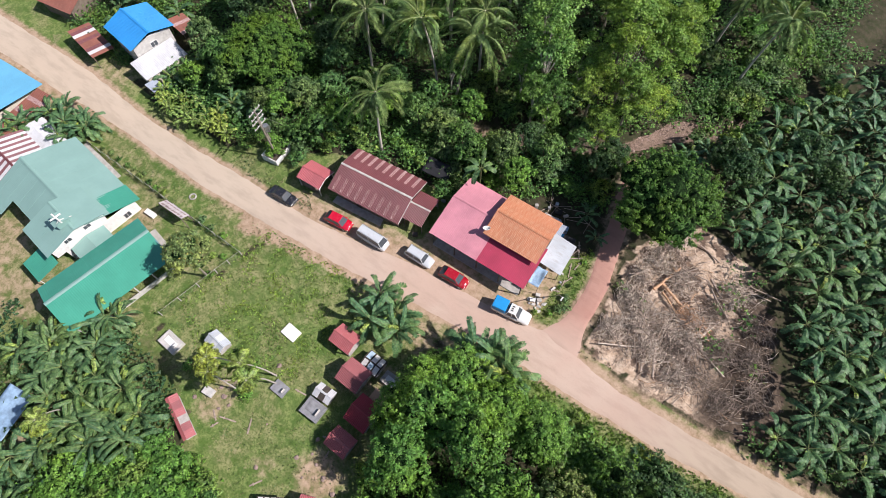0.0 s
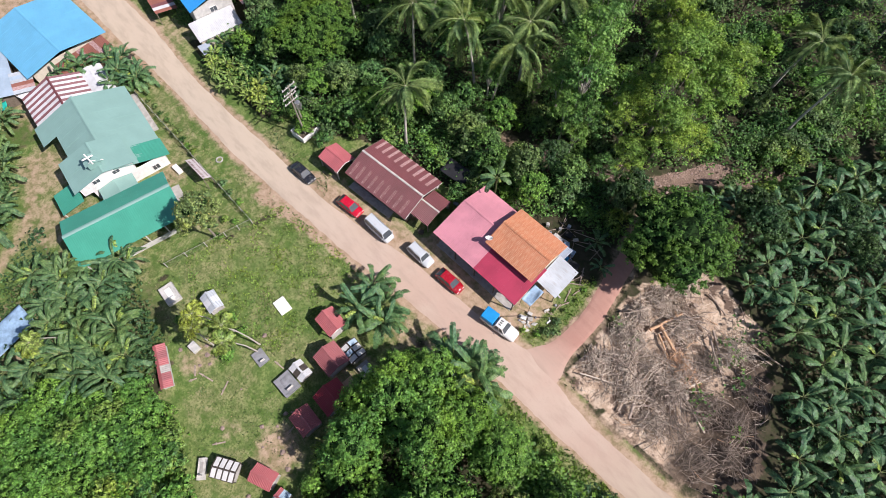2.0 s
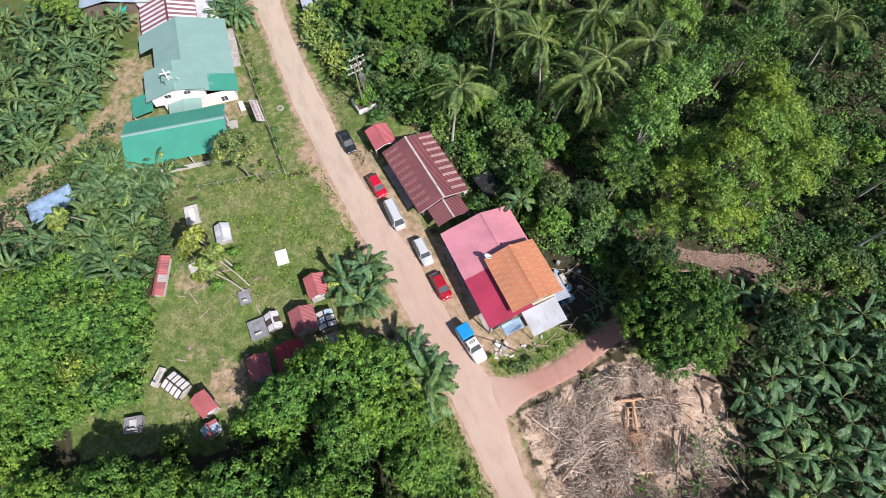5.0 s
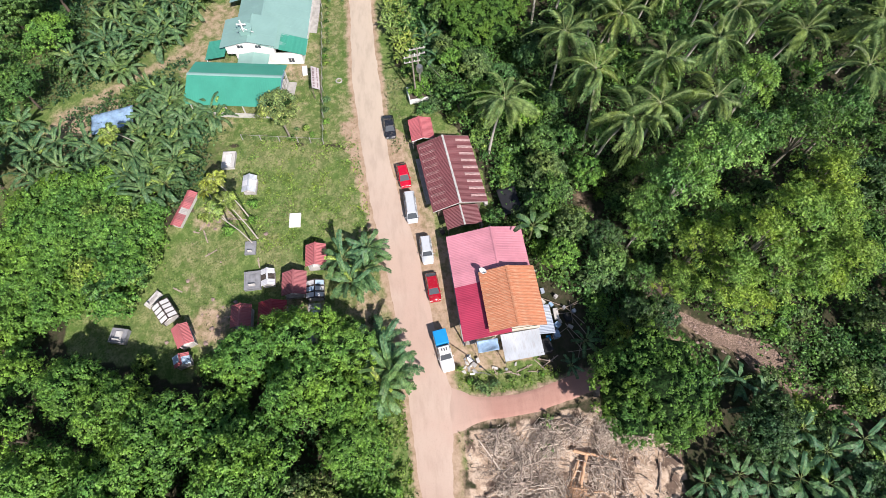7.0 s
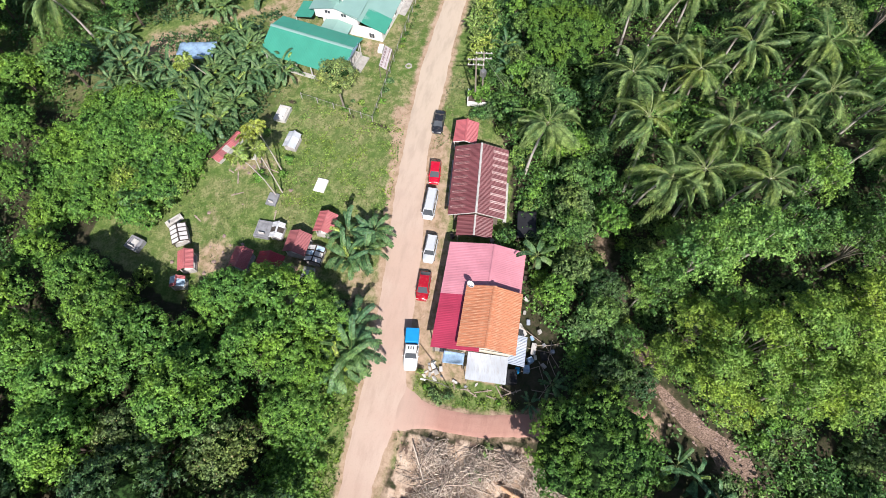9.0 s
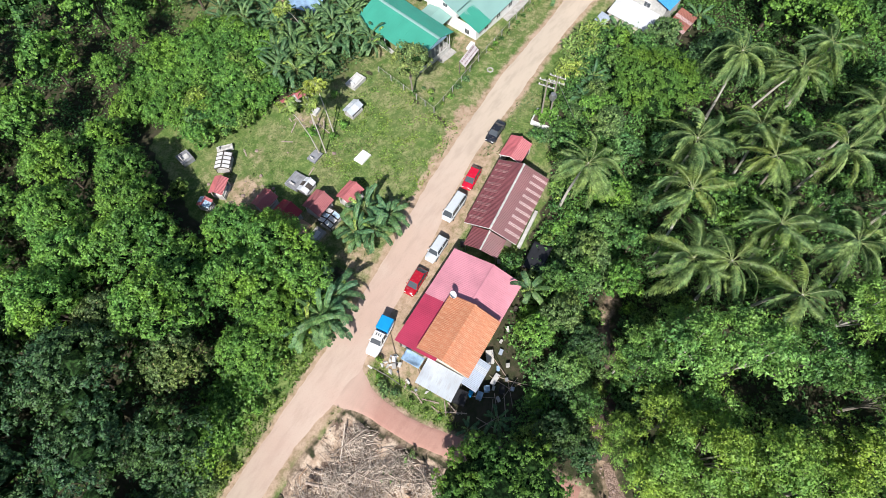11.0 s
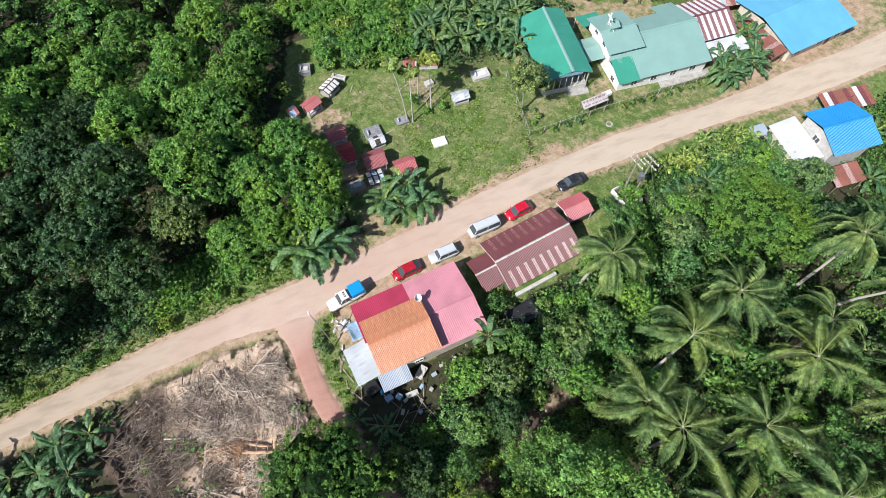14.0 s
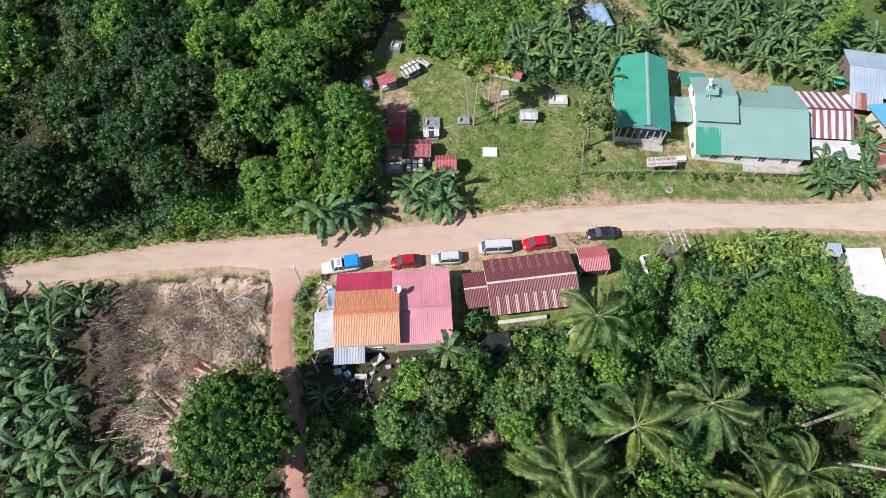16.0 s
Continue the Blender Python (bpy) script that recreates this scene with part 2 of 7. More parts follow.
M_GRASS = leafy("grass_blades", (0.055, 0.10, 0.026), (0.23, 0.30, 0.105), old=(0.28, 0.24, 0.12), old_part=0.12)
M_WEED = leafy("weed_leaves", (0.13, 0.23, 0.035), (0.28, 0.39, 0.08))
M_BANANA = leafy("banana_leaves", (0.034, 0.095, 0.034), (0.145, 0.27, 0.105), old=(0.2, 0.15, 0.06), rough=0.45, through=0.15, old_part=0.01, grain=0.35, fine=4.0)
M_BANANA_YARD = leafy("yard_banana_leaves", (0.04, 0.105, 0.035), (0.17, 0.275, 0.10), old=(0.26, 0.19, 0.09), rough=0.46, through=0.15, old_part=0.03, grain=0.35, fine=4.0)
# near-black: the shade deep inside a crown, put into the colour
M_CORE_SHADE = leafy("crown_core_shade", (0.008, 0.024, 0.006), (0.03, 0.065, 0.015), rough=0.8, spec=0.1)
M_BANANA_PALE = leafy("pale_banana_leaves", (0.145, 0.24, 0.0435), (0.32, 0.41, 0.0943), rough=0.4)
M_PALM = leafy("palm_leaflets", (0.055, 0.115, 0.034), (0.335, 0.45, 0.15), old=(0.36, 0.32, 0.12), rough=0.4, through=0.25, old_part=0.05, grain=0.3)
M_ARECA = leafy("slim_palm_leaflets", (0.155, 0.24, 0.0435), (0.369, 0.44, 0.116), rough=0.4)
M_RIB = plain("leaf_rib", (0.20, 0.25, 0.085), 0.6)
M_STEM = plain("banana_stem", (0.12, 0.13, 0.05), 0.8, var=0.4)
M_BARK = plain("bark", (0.13, 0.10, 0.075), 0.95, var=0.4, scale=3, bump=0.5)
M_PALE_BARK = plain("pale_bark", (0.30, 0.26, 0.21), 0.9, var=0.3, scale=3, bump=0.4)
M_WHITE_BARK = plain("whitish_bark", (0.50, 0.46, 0.40), 0.85, var=0.2, scale=4)
M_DEAD = plain("dead_wood", (0.42, 0.335, 0.27), 0.95, var=0.4, scale=2, bump=0.4)
M_TWIG = plain("dry_twigs", (0.71, 0.60, 0.49), 0.95, var=0.3, scale=0.5)
M_CUT = plain("fresh_cut_wood", (0.60, 0.37, 0.22), 0.85, var=0.25, scale=2)
M_ROCK = plain("creek_stone", (0.36, 0.265, 0.225), 0.9, var=0.4, scale=2, bump=0.5)
# dark creek earth, its colour lowered to carry the shade over it
M_SHADED_EARTH = plain("shaded_creek_earth", (0.115, 0.078, 0.058), 0.8, var=0.45, scale=1.2, bump=0.6)
M_WATER = plain("creek_water", (0.075, 0.055, 0.038), 0.08, var=0.25)
M_CONC = plain("concrete", (0.42, 0.40, 0.37), 0.9, var=0.25, grime=0.35)
M_GREY_CONC = plain("grey_cement", (0.26, 0.265, 0.28), 0.9, var=0.25, grime=0.3)
M_WHITE = plain("white_paint", (0.78, 0.77, 0.74), 0.7, var=0.08, grime=0.25)
M_OLD_WHITE = plain("weathered_white_paint", (0.56, 0.545, 0.51), 0.75, var=0.2, grime=0.55)
M_WOOD = plain("weathered_boards", (0.20, 0.16, 0.125), 0.9, var=0.35, scale=2, bump=0.3)
M_DARKWOOD = plain("dark_boards", (0.075, 0.06, 0.05), 0.9, var=0.35, scale=2, bump=0.3)
M_BLACK = plain("black_netting", (0.012, 0.013, 0.017), 0.8, var=0.3)
M_GLASS = plain("dark_glass", (0.07, 0.08, 0.09), 0.08, var=0.1, bump=0.0)
M_RUBBER = plain("rubber", (0.02, 0.02, 0.02), 0.9, var=0.2)
M_CHROME = plain("grey_metal", (0.5, 0.5, 0.5), 0.35, 0.8, var=0.1)
M_PINK = sheet_metal("pink_roof_paint", (0.56, 0.235, 0.28), (0.62, 0.37, 0.40), 0.35)
M_CRIMSON = sheet_metal("crimson_roof_paint", (0.40, 0.04, 0.085), (0.48, 0.13, 0.17), 0.3)
M_ORANGE = sheet_metal("orange_roof_paint", (0.48, 0.18, 0.088), (0.60, 0.36, 0.22), 0.75, low=0.45)
M_MAROON = sheet_metal("maroon_roof_paint", (0.165, 0.052, 0.056), (0.42, 0.27, 0.24), 0.10)
M_MAROON_WORN = sheet_metal("worn_maroon_roof_paint", (0.19, 0.07, 0.07), (0.58, 0.45, 0.40), 0.9, low=0.47, streak=(11, 2.2, 1))
M_PALE_SHEET = sheet_metal("faded_pale_sheet", (0.46, 0.33, 0.31), (0.22, 0.08, 0.08), 0.85, streak=(12, 1.5, 1), low=0.42)
M_STRIPE = sheet_metal("faded_maroon_sheet", (0.20, 0.08, 0.088), (0.36, 0.24, 0.24), 0.5, streak=(11, 1.5, 1))
M_RUST = sheet_metal("rusty_sheet", (0.24, 0.09, 0.065), (0.40, 0.25, 0.19), 0.6, rough=0.8)
M_RED_ROOF = sheet_metal("red_roof_paint", (0.42, 0.112, 0.122), (0.52, 0.27, 0.25), 0.45)
M_GREEN = sheet_metal("green_roof_paint", (0.05, 0.285, 0.20), (0.11, 0.35, 0.26), 0.3, rough=0.42, vary=0.06)
M_PALE_GREEN = sheet_metal("pale_green_roof_paint", (0.225, 0.375, 0.335), (0.30, 0.43, 0.39), 0.2, rough=0.42, vary=0.05)
M_BLUE = sheet_metal("blue_roof_paint", (0.025, 0.25, 0.60), (0.1, 0.35, 0.65), 0.15, rough=0.4, vary=0.06)
M_SKYBLUE = sheet_metal("sky_blue_roof_paint", (0.13, 0.40, 0.60), (0.22, 0.46, 0.63), 0.3, rough=0.4, vary=0.06)
M_ZINC = sheet_metal("zinc_sheet", (0.40, 0.435, 0.47), (0.29, 0.275, 0.26), 0.65, rough=0.5, vary=0.14, low=0.48)
M_GREYZINC = sheet_metal("grey_zinc_sheet", (0.33, 0.38, 0.45), (0.2, 0.19, 0.19), 0.5, rough=0.5)
M_DULL_BLUE = sheet_metal("dull_blue_grey_sheet", (0.33, 0.42, 0.51), (0.42, 0.43, 0.43), 0.5, rough=0.5)
M_BOARD = plain("weathered_sign_panel", (0.50, 0.455, 0.45), 0.8, var=0.2, grime=0.7)
M_WHITE_SHEET = sheet_metal("white_sheet", (0.55, 0.56, 0.575), (0.34, 0.32, 0.31), 0.55, low=0.48)
M_TARP = plain("blue_tarpaulin", (0.30, 0.45, 0.62), 0.5, var=0.4, scale=1.2, bump=0.5)
M_TURQ = plain("turquoise_sheet", (0.02, 0.52, 0.42), 0.5)
M_TILE_WHITE = plain("white_tiles", (0.66, 0.65, 0.63), 0.35, var=0.1, grime=0.2)
M_TILE_BLUE = plain("pale_blue_tiles", (0.42, 0.55, 0.66), 0.35, var=0.1)
M_TILE_RED = sheet_metal("red_tomb_tiles", (0.42, 0.125, 0.13), (0.60, 0.38, 0.36), 0.6, rough=0.5, streak=(5, 2, 1))
M_TILE_DULL = sheet_metal("dull_red_tomb_tiles", (0.30, 0.10, 0.105), (0.42, 0.25, 0.24), 0.5, rough=0.6, streak=(5, 2, 1))
M_TILE_DEEP = sheet_metal("deep_red_tomb_tiles", (0.34, 0.035, 0.05), (0.42, 0.12, 0.12), 0.3, rough=0.5)
M_PEACH = plain("peach_plaster", (0.62, 0.40, 0.27), 0.8)
M_REDPAINT = plain("red_plastic", (0.40, 0.04, 0.03), 0.5)
M_LETTER = plain("faded_lettering", (0.30, 0.22, 0.22), 0.8, var=0.4)
M_CREAM = plain("cream_wall", (0.62, 0.56, 0.46), 0.8, var=0.12, grime=0.3)


def car_paint(name, c, rough=0.25):
    n = Nodes(name, rough, 0.0, 0.5)
    n.b.inputs["Coat Weight"].default_value = 0.6
    n.b.inputs["Coat Roughness"].default_value = 0.1
    return n.done(n.mix(n.maths("MULTIPLY", n.ramp(n.noise(2.5, detail=6), 0.5, 0.8), 0.3), c, (0.35, 0.27, 0.2)))


M_CAR_RED = car_paint("red_car_paint", (0.52, 0.006, 0.03))
M_CAR_DEEP = car_paint("deep_red_car_paint", (0.36, 0.008, 0.02))
M_CAR_WHITE = car_paint("white_car_paint", (0.72, 0.72, 0.70))
M_CAR_SILVER = car_paint("silver_car_paint", (0.52, 0.55, 0.57))
M_CAR_BLACK = car_paint("black_car_paint", (0.02, 0.022, 0.028))
M_CANOPY = plain("bright_blue_canopy", (0.005, 0.27, 0.62), 0.5, var=0.1)

# ---- shape helpers ----
def part(name, bm, material, parent, label="", smooth=False, m=None):
    """Links a bmesh as one mesh object under a thing or a part."""
    me = bpy.data.meshes.new(name)
    bm.normal_update()
    bm.to_mesh(me)
    bm.free()
    me.materials.append(material)
    if smooth:
        for p in me.polygons:
            p.use_smooth = True
    ob = new(name, me)
    ob.parent = parent
    if m is not None:
        ob.matrix_basis = m
    if label:
        ob["label"] = label
    return ob


def share(name, me, parent, m, label=""):
    """One more object on a mesh that is there already."""
    ob = new(name, me)
    ob.parent = parent
    ob.matrix_basis = m
    if label:
        ob["label"] = label
    return ob


def thing(name, label, category, m, group="", kind=""):
    ob = new(name)
    ob.empty_display_size = 0.3
    ob.matrix_basis = m
    return tagged(ob, label, category, group, kind)


def mesh_of(name, verts, faces, material, smooth=False):
    me = bpy.data.meshes.new(name)
    me.from_pydata(verts if isinstance(verts, list) else verts.tolist(), [], faces if isinstance(faces, list) else faces.tolist())
    me.materials.append(material)
    if smooth:
        me.polygons.foreach_set("use_smooth", [True] * len(me.polygons))
    me.update()
    return me


def box(bm, c, s, rz=0.0, bev=0.0, rot=None):
    r = bmesh.ops.create_cube(bm, size=1.0)
    vs = r["verts"]
    bmesh.ops.scale(bm, vec=s, verts=vs)
    if bev:
        es = list({e for v in vs for e in v.link_edges})
        g = bmesh.ops.bevel(bm, geom=es, offset=bev, segments=1, affect="EDGES")
        vs = list({v for f in g["faces"] for v in f.verts} | {v for v in vs if v.is_valid})
    m = Matrix.Translation(c) @ (rot if rot is not None else Matrix.Rotation(radians(rz), 4, "Z"))
    bmesh.ops.transform(bm, matrix=m, verts=vs)


def boxed(c, s, rz=0.0, bev=0.0, rot=None):
    bm = bmesh.new()
    box(bm, c, s, rz, bev, rot)
    return bm


def tube(bm, pts, radii, sides=6):
    """A tapered tube through points, closed at both ends."""
    rings = []
    pts = [Vector(p) for p in pts]
    for i, p in enumerate(pts):
        d = (pts[min(i + 1, len(pts) - 1)] - pts[max(i - 1, 0)]).normalized()
        u = d.orthogonal().normalized() if i == 0 else (u - d * u.dot(d)).normalized()
        w = d.cross(u)
        r = radii[i] if hasattr(radii, "__len__") else radii
        rings.append([bm.verts.new(p + (u * math.cos(a) + w * math.sin(a)) * r) for a in [2 * math.pi * k / sides for k in range(sides)]])
    for a, b in zip(rings, rings[1:]):
        for k in range(sides):
            bm.faces.new((a[k], a[(k + 1) % sides], b[(k + 1) % sides], b[k]))
    bm.faces.new(rings[0][::-1])
    bm.faces.new(rings[-1])


def tubed(pts, radii, sides=6):
    bm = bmesh.new()
    tube(bm, pts, radii, sides)
    return bm


def sheet_mesh(name, w, length, material, pitch=0.25, amp=0.035, sag=0.0, thick=0.02):
    """A corrugated sheet: across x, down y, with a lower skin."""
    n = max(2, round(w / pitch)) * 4
    prof = (0.0, 1.0, 1.0, 0.0)
    xs = [w * i / n for i in range(n + 1)]
    vs, fs = [], []
    rows = 3
    for lay in (0, 1):
        for j in range(rows + 1):
            for i, x in enumerate(xs):
                vs.append((x, length * j / rows, amp * prof[i % 4] - sag * math.sin(math.pi * j / rows) - lay * thick))
    k, tot = n + 1, (n + 1) * (rows + 1)
    for j in range(rows):
        for i in range(n):
            a = j * k + i
            fs.append((a, a + 1, a + k + 1, a + k))
            fs.append((tot + a, tot + a + k, tot + a + k + 1, tot + a + 1))
    for i in range(n):
        fs.append((i, tot + i, tot + i + 1, i + 1))
        b = rows * k + i
        fs.append((b, b + 1, tot + b + 1, tot + b))
    for j in range(rows):
        a, b = j * k, j * k + n
        fs.append((a, a + k, tot + a + k, tot + a))
        fs.append((b, tot + b, tot + b + k, b + k))
    return mesh_of(name, vs, fs, material)


def slope(parent, a, b, d, materials, sheet=0.9, pitch=0.25, amp=0.035, name="roof_sheet", rough_edge=0.0, rng=None):
    """A roof slope of single sheets: from corner a along the ridge to b, sheets running down from a to d. materials: one, or a list that repeats."""
    a, b, d = Vector(a), Vector(b), Vector(d)
    u, v = b - a, d - a
    n = max(1, round(u.length / sheet))
    w = u.length / n
    ux, vy = u.normalized(), (v - u * (v.dot(u) / u.length_squared)).normalized()
    nz = ux.cross(vy)
    if nz.z < 0:
        a, ux = b, -ux
        nz = ux.cross(vy)
    mats = materials if isinstance(materials, (list, tuple)) else [materials]
    made = {}
    rng = rng or random.Random(5)
    length = v.dot(vy)
    for i in range(n):
        mt = mats[i % len(mats)]
        if mt not in made:
            made[mt] = sheet_mesh(name, w + 0.03, length, mt, pitch, amp)
        o = a + ux * (w * i) + nz * (0.012 * (i % 2)) + vy * (rng.uniform(-rough_edge, rough_edge))
        tilt = Matrix.Rotation(rng.uniform(-0.004, 0.004), 4, "Y")
        m = Matrix.Translation(o) @ Matrix((ux, vy, nz)).transposed().to_4x4() @ tilt
        share(name, made[mt], parent, m)


def cap(parent, a, b, material, w=0.36, name="ridge_cap", drop=0.07):
    """A folded ridge cap from a to b."""
    a, b = Vector(a), Vector(b)
    d = (b - a).normalized()
    s = Vector((-d.y, d.x, 0)).normalized() * w / 2
    up = Vector((0, 0, 1))
    bm = bmesh.new()
    n = max(2, int((b - a).length / 1.2))
    prev = None
    for i in range(n + 1):
        p = a.lerp(b, i / n) + up * (0.05 + 0.008 * (i % 2))
        ring = [bm.verts.new(q) for q in (p + s - up * drop, p + s * 0.25, p - s * 0.25, p - s - up * drop, p - s - up * (drop + 0.03), p + s - up * (drop + 0.03))]
        if prev:
            for k in range(6):
                bm.faces.new((prev[k], prev[(k + 1) % 6], ring[(k + 1) % 6], ring[k]))
        else:
            bm.faces.new(ring[::-1])
        prev = ring
    bm.faces.new(prev)
    bmesh.ops.recalc_face_normals(bm, faces=bm.faces)
    return part(name, bm, material, parent)


def walls(parent, x0, x1, y0, y1, z0, z1, material, t=0.15, gable=0.0):
    """Four walls with thickness; gable: rise of the end walls' middle, ridge along x."""
    for nm, c, s in (("wall", ((x0 + x1) / 2, y0 + t / 2, (z0 + z1) / 2), (x1 - x0, t, z1 - z0)),
                     ("wall", ((x0 + x1) / 2, y1 - t / 2, (z0 + z1) / 2), (x1 - x0, t, z1 - z0))):
        part(nm, boxed(c, s), material, parent)
    for x in (x0 + t / 2, x1 - t / 2):
        bm = bmesh.new()
        prof = [(y0 + t + 0.002, z0), (y1 - t - 0.002, z0), (y1 - t - 0.002, z1)] + ([((y0 + y1) / 2, z1 + gable)] if gable else []) + [(y0 + t + 0.002, z1)]
        f = bm.faces.new([bm.verts.new((x - t / 2, y, z)) for y, z in prof])
        g = bmesh.ops.extrude_face_region(bm, geom=[f])
        bmesh.ops.translate(bm, vec=(t, 0, 0), verts=[v for v in g["geom"] if isinstance(v, bmesh.types.BMVert)])
        bmesh.ops.recalc_face_normals(bm, faces=bm.faces)
        part("wall", bm, material, parent)


def window(parent, c, w, h, axis="y", out=-1, material=None, name="window"):
    """A framed window set 3 mm proud of a wall; out: which way it faces."""
    material = material or M_WHITE
    f = 0.06
    rot = Matrix.Rotation(radians(0 if axis == "y" else 90), 4, "Z")
    base = Matrix.Translation(c) @ rot
    bm = bmesh.new()
    for sx in (-1, 1):
        box(bm, (sx * w / 2, 0, 0), (f, 0.1, h + f))
        box(bm, (0, 0, sx * h / 2), (w - f, 0.1, f))
    box(bm, (0, 0, 0), (f * 0.7, 0.08, h - f))
    fr = part(name, bm, material, parent, m=base)
    part("pane", boxed((0, 0, 0), (w - f, 0.04, h - f)), M_GLASS, fr)
    return fr


# ---- the lie of the land ----
def seg_dist(x, y, pts):
    """Distance to a polyline and the share of the way along it (numpy arrays)."""
    best = np.full(np.shape(x), 1e9)
    for (ax, ay), (bx, by) in zip(pts, pts[1:]):
        dx, dy = bx - ax, by - ay
        t = np.clip(((x - ax) * dx + (y - ay) * dy) / (dx * dx + dy * dy), 0, 1)
        best = np.minimum(best, np.hypot(x - ax - t * dx, y - ay - t * dy))
    return best


CLEARING = [(-2.4, -27.2), (-1.7, -31), (-1.5, -36), (-1.3, -42), (-2.5, -48), (-6, -51), (-11, -51), (-16.5, -49), (-20, -44.6), (-22.8, -40), (-25.2, -35), (-26, -29.5), (-22.5, -27.6), (-16, -26.6), (-11, -26.2), (-6, -26.0)]
CREEK = [(32, -46.5), (26, -47.2), (18, -51.5), (14, -53.3), (10, -55.5), (7, -58.8), (4.5, -62.8), (1, -66.5), (-3, -69), (-4.8, -74), (-7, -84), (-14, -98), (-20, -130)]


def inside(x, y, poly):
    hit = np.zeros(np.shape(x), bool)
    for (ax, ay), (bx, by) in zip(poly, poly[1:] + poly[:1]):
        c = (np.asarray(ay) > y) != (np.asarray(by) > y)
        with np.errstate(divide="ignore", invalid="ignore"):
            hit ^= c & (x < (bx - ax) * (y - ay) / ((by - ay) if by != ay else 1e-9) + ax)
    return hit


def land(x, y):
    x, y = np.asarray(x, float), np.asarray(y, float)
    u = np.clip((x - 24) / 50, 0, None)
    z = np.where(u < 1, -2.3 * (u * u * (1.5 - 0.5 * u)), -2.3 - 0.9 * np.clip(u - 1, 0, 2))
    z = z + 0.06 * np.sin(x * 0.31 + 0.7 * np.sin(y * 0.23)) * np.cos(y * 0.27)
    z = z + np.where(inside(x, y, CLEARING), 0.22 * np.sin(x * 1.3 + 2 * np.sin(y * 0.6)) * np.cos(y * 1.1 + x * 0.4) + 0.12 * np.sin(x * 2.9) * np.sin(y * 2.6), 0.0)
    return z - 0.75 * np.exp(-(seg_dist(x, y, CREEK) / 1.7) ** 2)


def G(x, y):
    return float(land(x, y))


ROAD_N = [(-70, -31), (-48, -26.8), (-39.6, -24.6), (-32, -23.2), (-24.5, -22.2), (-17, -21), (-9, -20.4), (-1, -19.7), (6.7, -19.3), (14.7, -18.4), (22.7, -17.2), (31, -16), (39, -15.3), (47.6, -14.4), (56, -13.8), (64.4, -13.8), (73, -13.7), (81, -13.3), (89, -12.4), (101.7, -12), (112, -11), (130, -9)]
ROAD_S = [(-70, -35.5), (-48, -30.2), (-38.7, -27.9), (-31, -26.7), (-23.7, -25.8), (-16, -25), (-8.5, -24.6), (-2.2, -25.2), (3.1, -25.6), (7, -24.6), (11, -24.2), (15, -23.8), (22.7, -22.8), (30.7, -20.9), (38.8, -19.6), (46.8, -19.4), (55, -18.9), (63.4, -18.4), (72, -18.1), (81, -18.5), (89.4, -19.1), (98, -18.6), (114, -18), (130, -17)]
RED_PATH = [(0.5, -23.0), (0.4, -24.2), (0.2, -26.5), (0.1, -31), (0.5, -35), (1.4, -39), (2.1, -42), (3.0, -45.5), (4.3, -50), (4.9, -55)]


def at(poly, x):
    return np.interp(x, [p[0] for p in poly], [p[1] for p in poly])


CEMETERY = [(12, 23), (9.0, 13), (6.5, 8), (10, 2), (9.5, -8), (14, -17), (40, -15), (41.5, -9.5), (43.5, 2.5), (41.5, 6), (36, 6.5), (31, 9.5), (28, 14.5), (23, 15), (20, 18.5), (17, 24)]
YARD_PATH = [(47.7, 32.5), (51.2, 32.2), (55.2, 27.0), (57.3, 24.0), (60.8, 19.4), (63.8, 15.1), (70.4, 11.0), (74.9, 9.6)]
CHURCHYARD = [(41.5, -15), (78, -14), (78, -9), (78, 8), (60, 14), (45, 12), (43, 3)]
YARD = [(1.8, -26.2), (46, -20), (58, -19.5), (56, -24), (46, -28), (40, -32), (27, -34), (23, -36.0), (14, -36.4), (5.5, -36.6), (2.6, -39.5), (2.0, -33)]

lx = np.unique(np.concatenate([np.linspace(-700, -80, 12), np.arange(-72, -46, 2.0), np.arange(-46, 104, 0.7), np.arange(104, 150, 2.0), np.linspace(160, 800, 12)]))
ly = np.unique(np.concatenate([np.linspace(-800, -135, 12), np.arange(-128, -86, 2.0), np.arange(-86, 46, 0.7), np.arange(46, 90, 2.0), np.linspace(100, 700, 12)]))
GX, GY = np.meshgrid(lx, ly)
ground_z = land(GX, GY)
nx_, ny_ = len(lx), len(ly)
idx = np.arange(nx_ * ny_).reshape(ny_, nx_)
quads = np.stack([idx[:-1, :-1], idx[:-1, 1:], idx[1:, 1:], idx[1:, :-1]], -1).reshape(-1, 4)
ground_me = mesh_of("ground", np.stack([GX, GY, ground_z], -1).reshape(-1, 3), quads, M_GROUND, True)
rn, rs = at(ROAD_N, GX), at(ROAD_S, GX)
off_road = np.maximum(np.maximum(GY - rn, rs - GY), 0)
red_d = seg_dist(GX, GY, RED_PATH)
dirt = np.clip(1.0 - off_road / np.where((GX < -1) & (GY < rs), 3.0, 1.3), 0, 1) * 0.75
dirt = np.maximum(dirt, np.clip(1.15 - (red_d - 1.3) / 1.4, 0, 1) * 0.55)
park = np.clip(1.3 - np.maximum(rs - GY, 0) / 5.0, 0, 1) * inside(GX, GY, [(5, -20), (5, -28), (40, -24), (48, -18), (46, -12)])
dirt = np.maximum(dirt, park * 0.72)
dirt = np.maximum(dirt, 0.6 * inside(GX, GY, [(4.5, -27), (24, -25.5), (24, -35), (5.5, -36)]))
dirt = np.maximum(dirt, np.clip(1.1 - seg_dist(GX, GY, CREEK) / 3.0, 0, 1) * np.where(GX > -3, 0.5, 0.1))
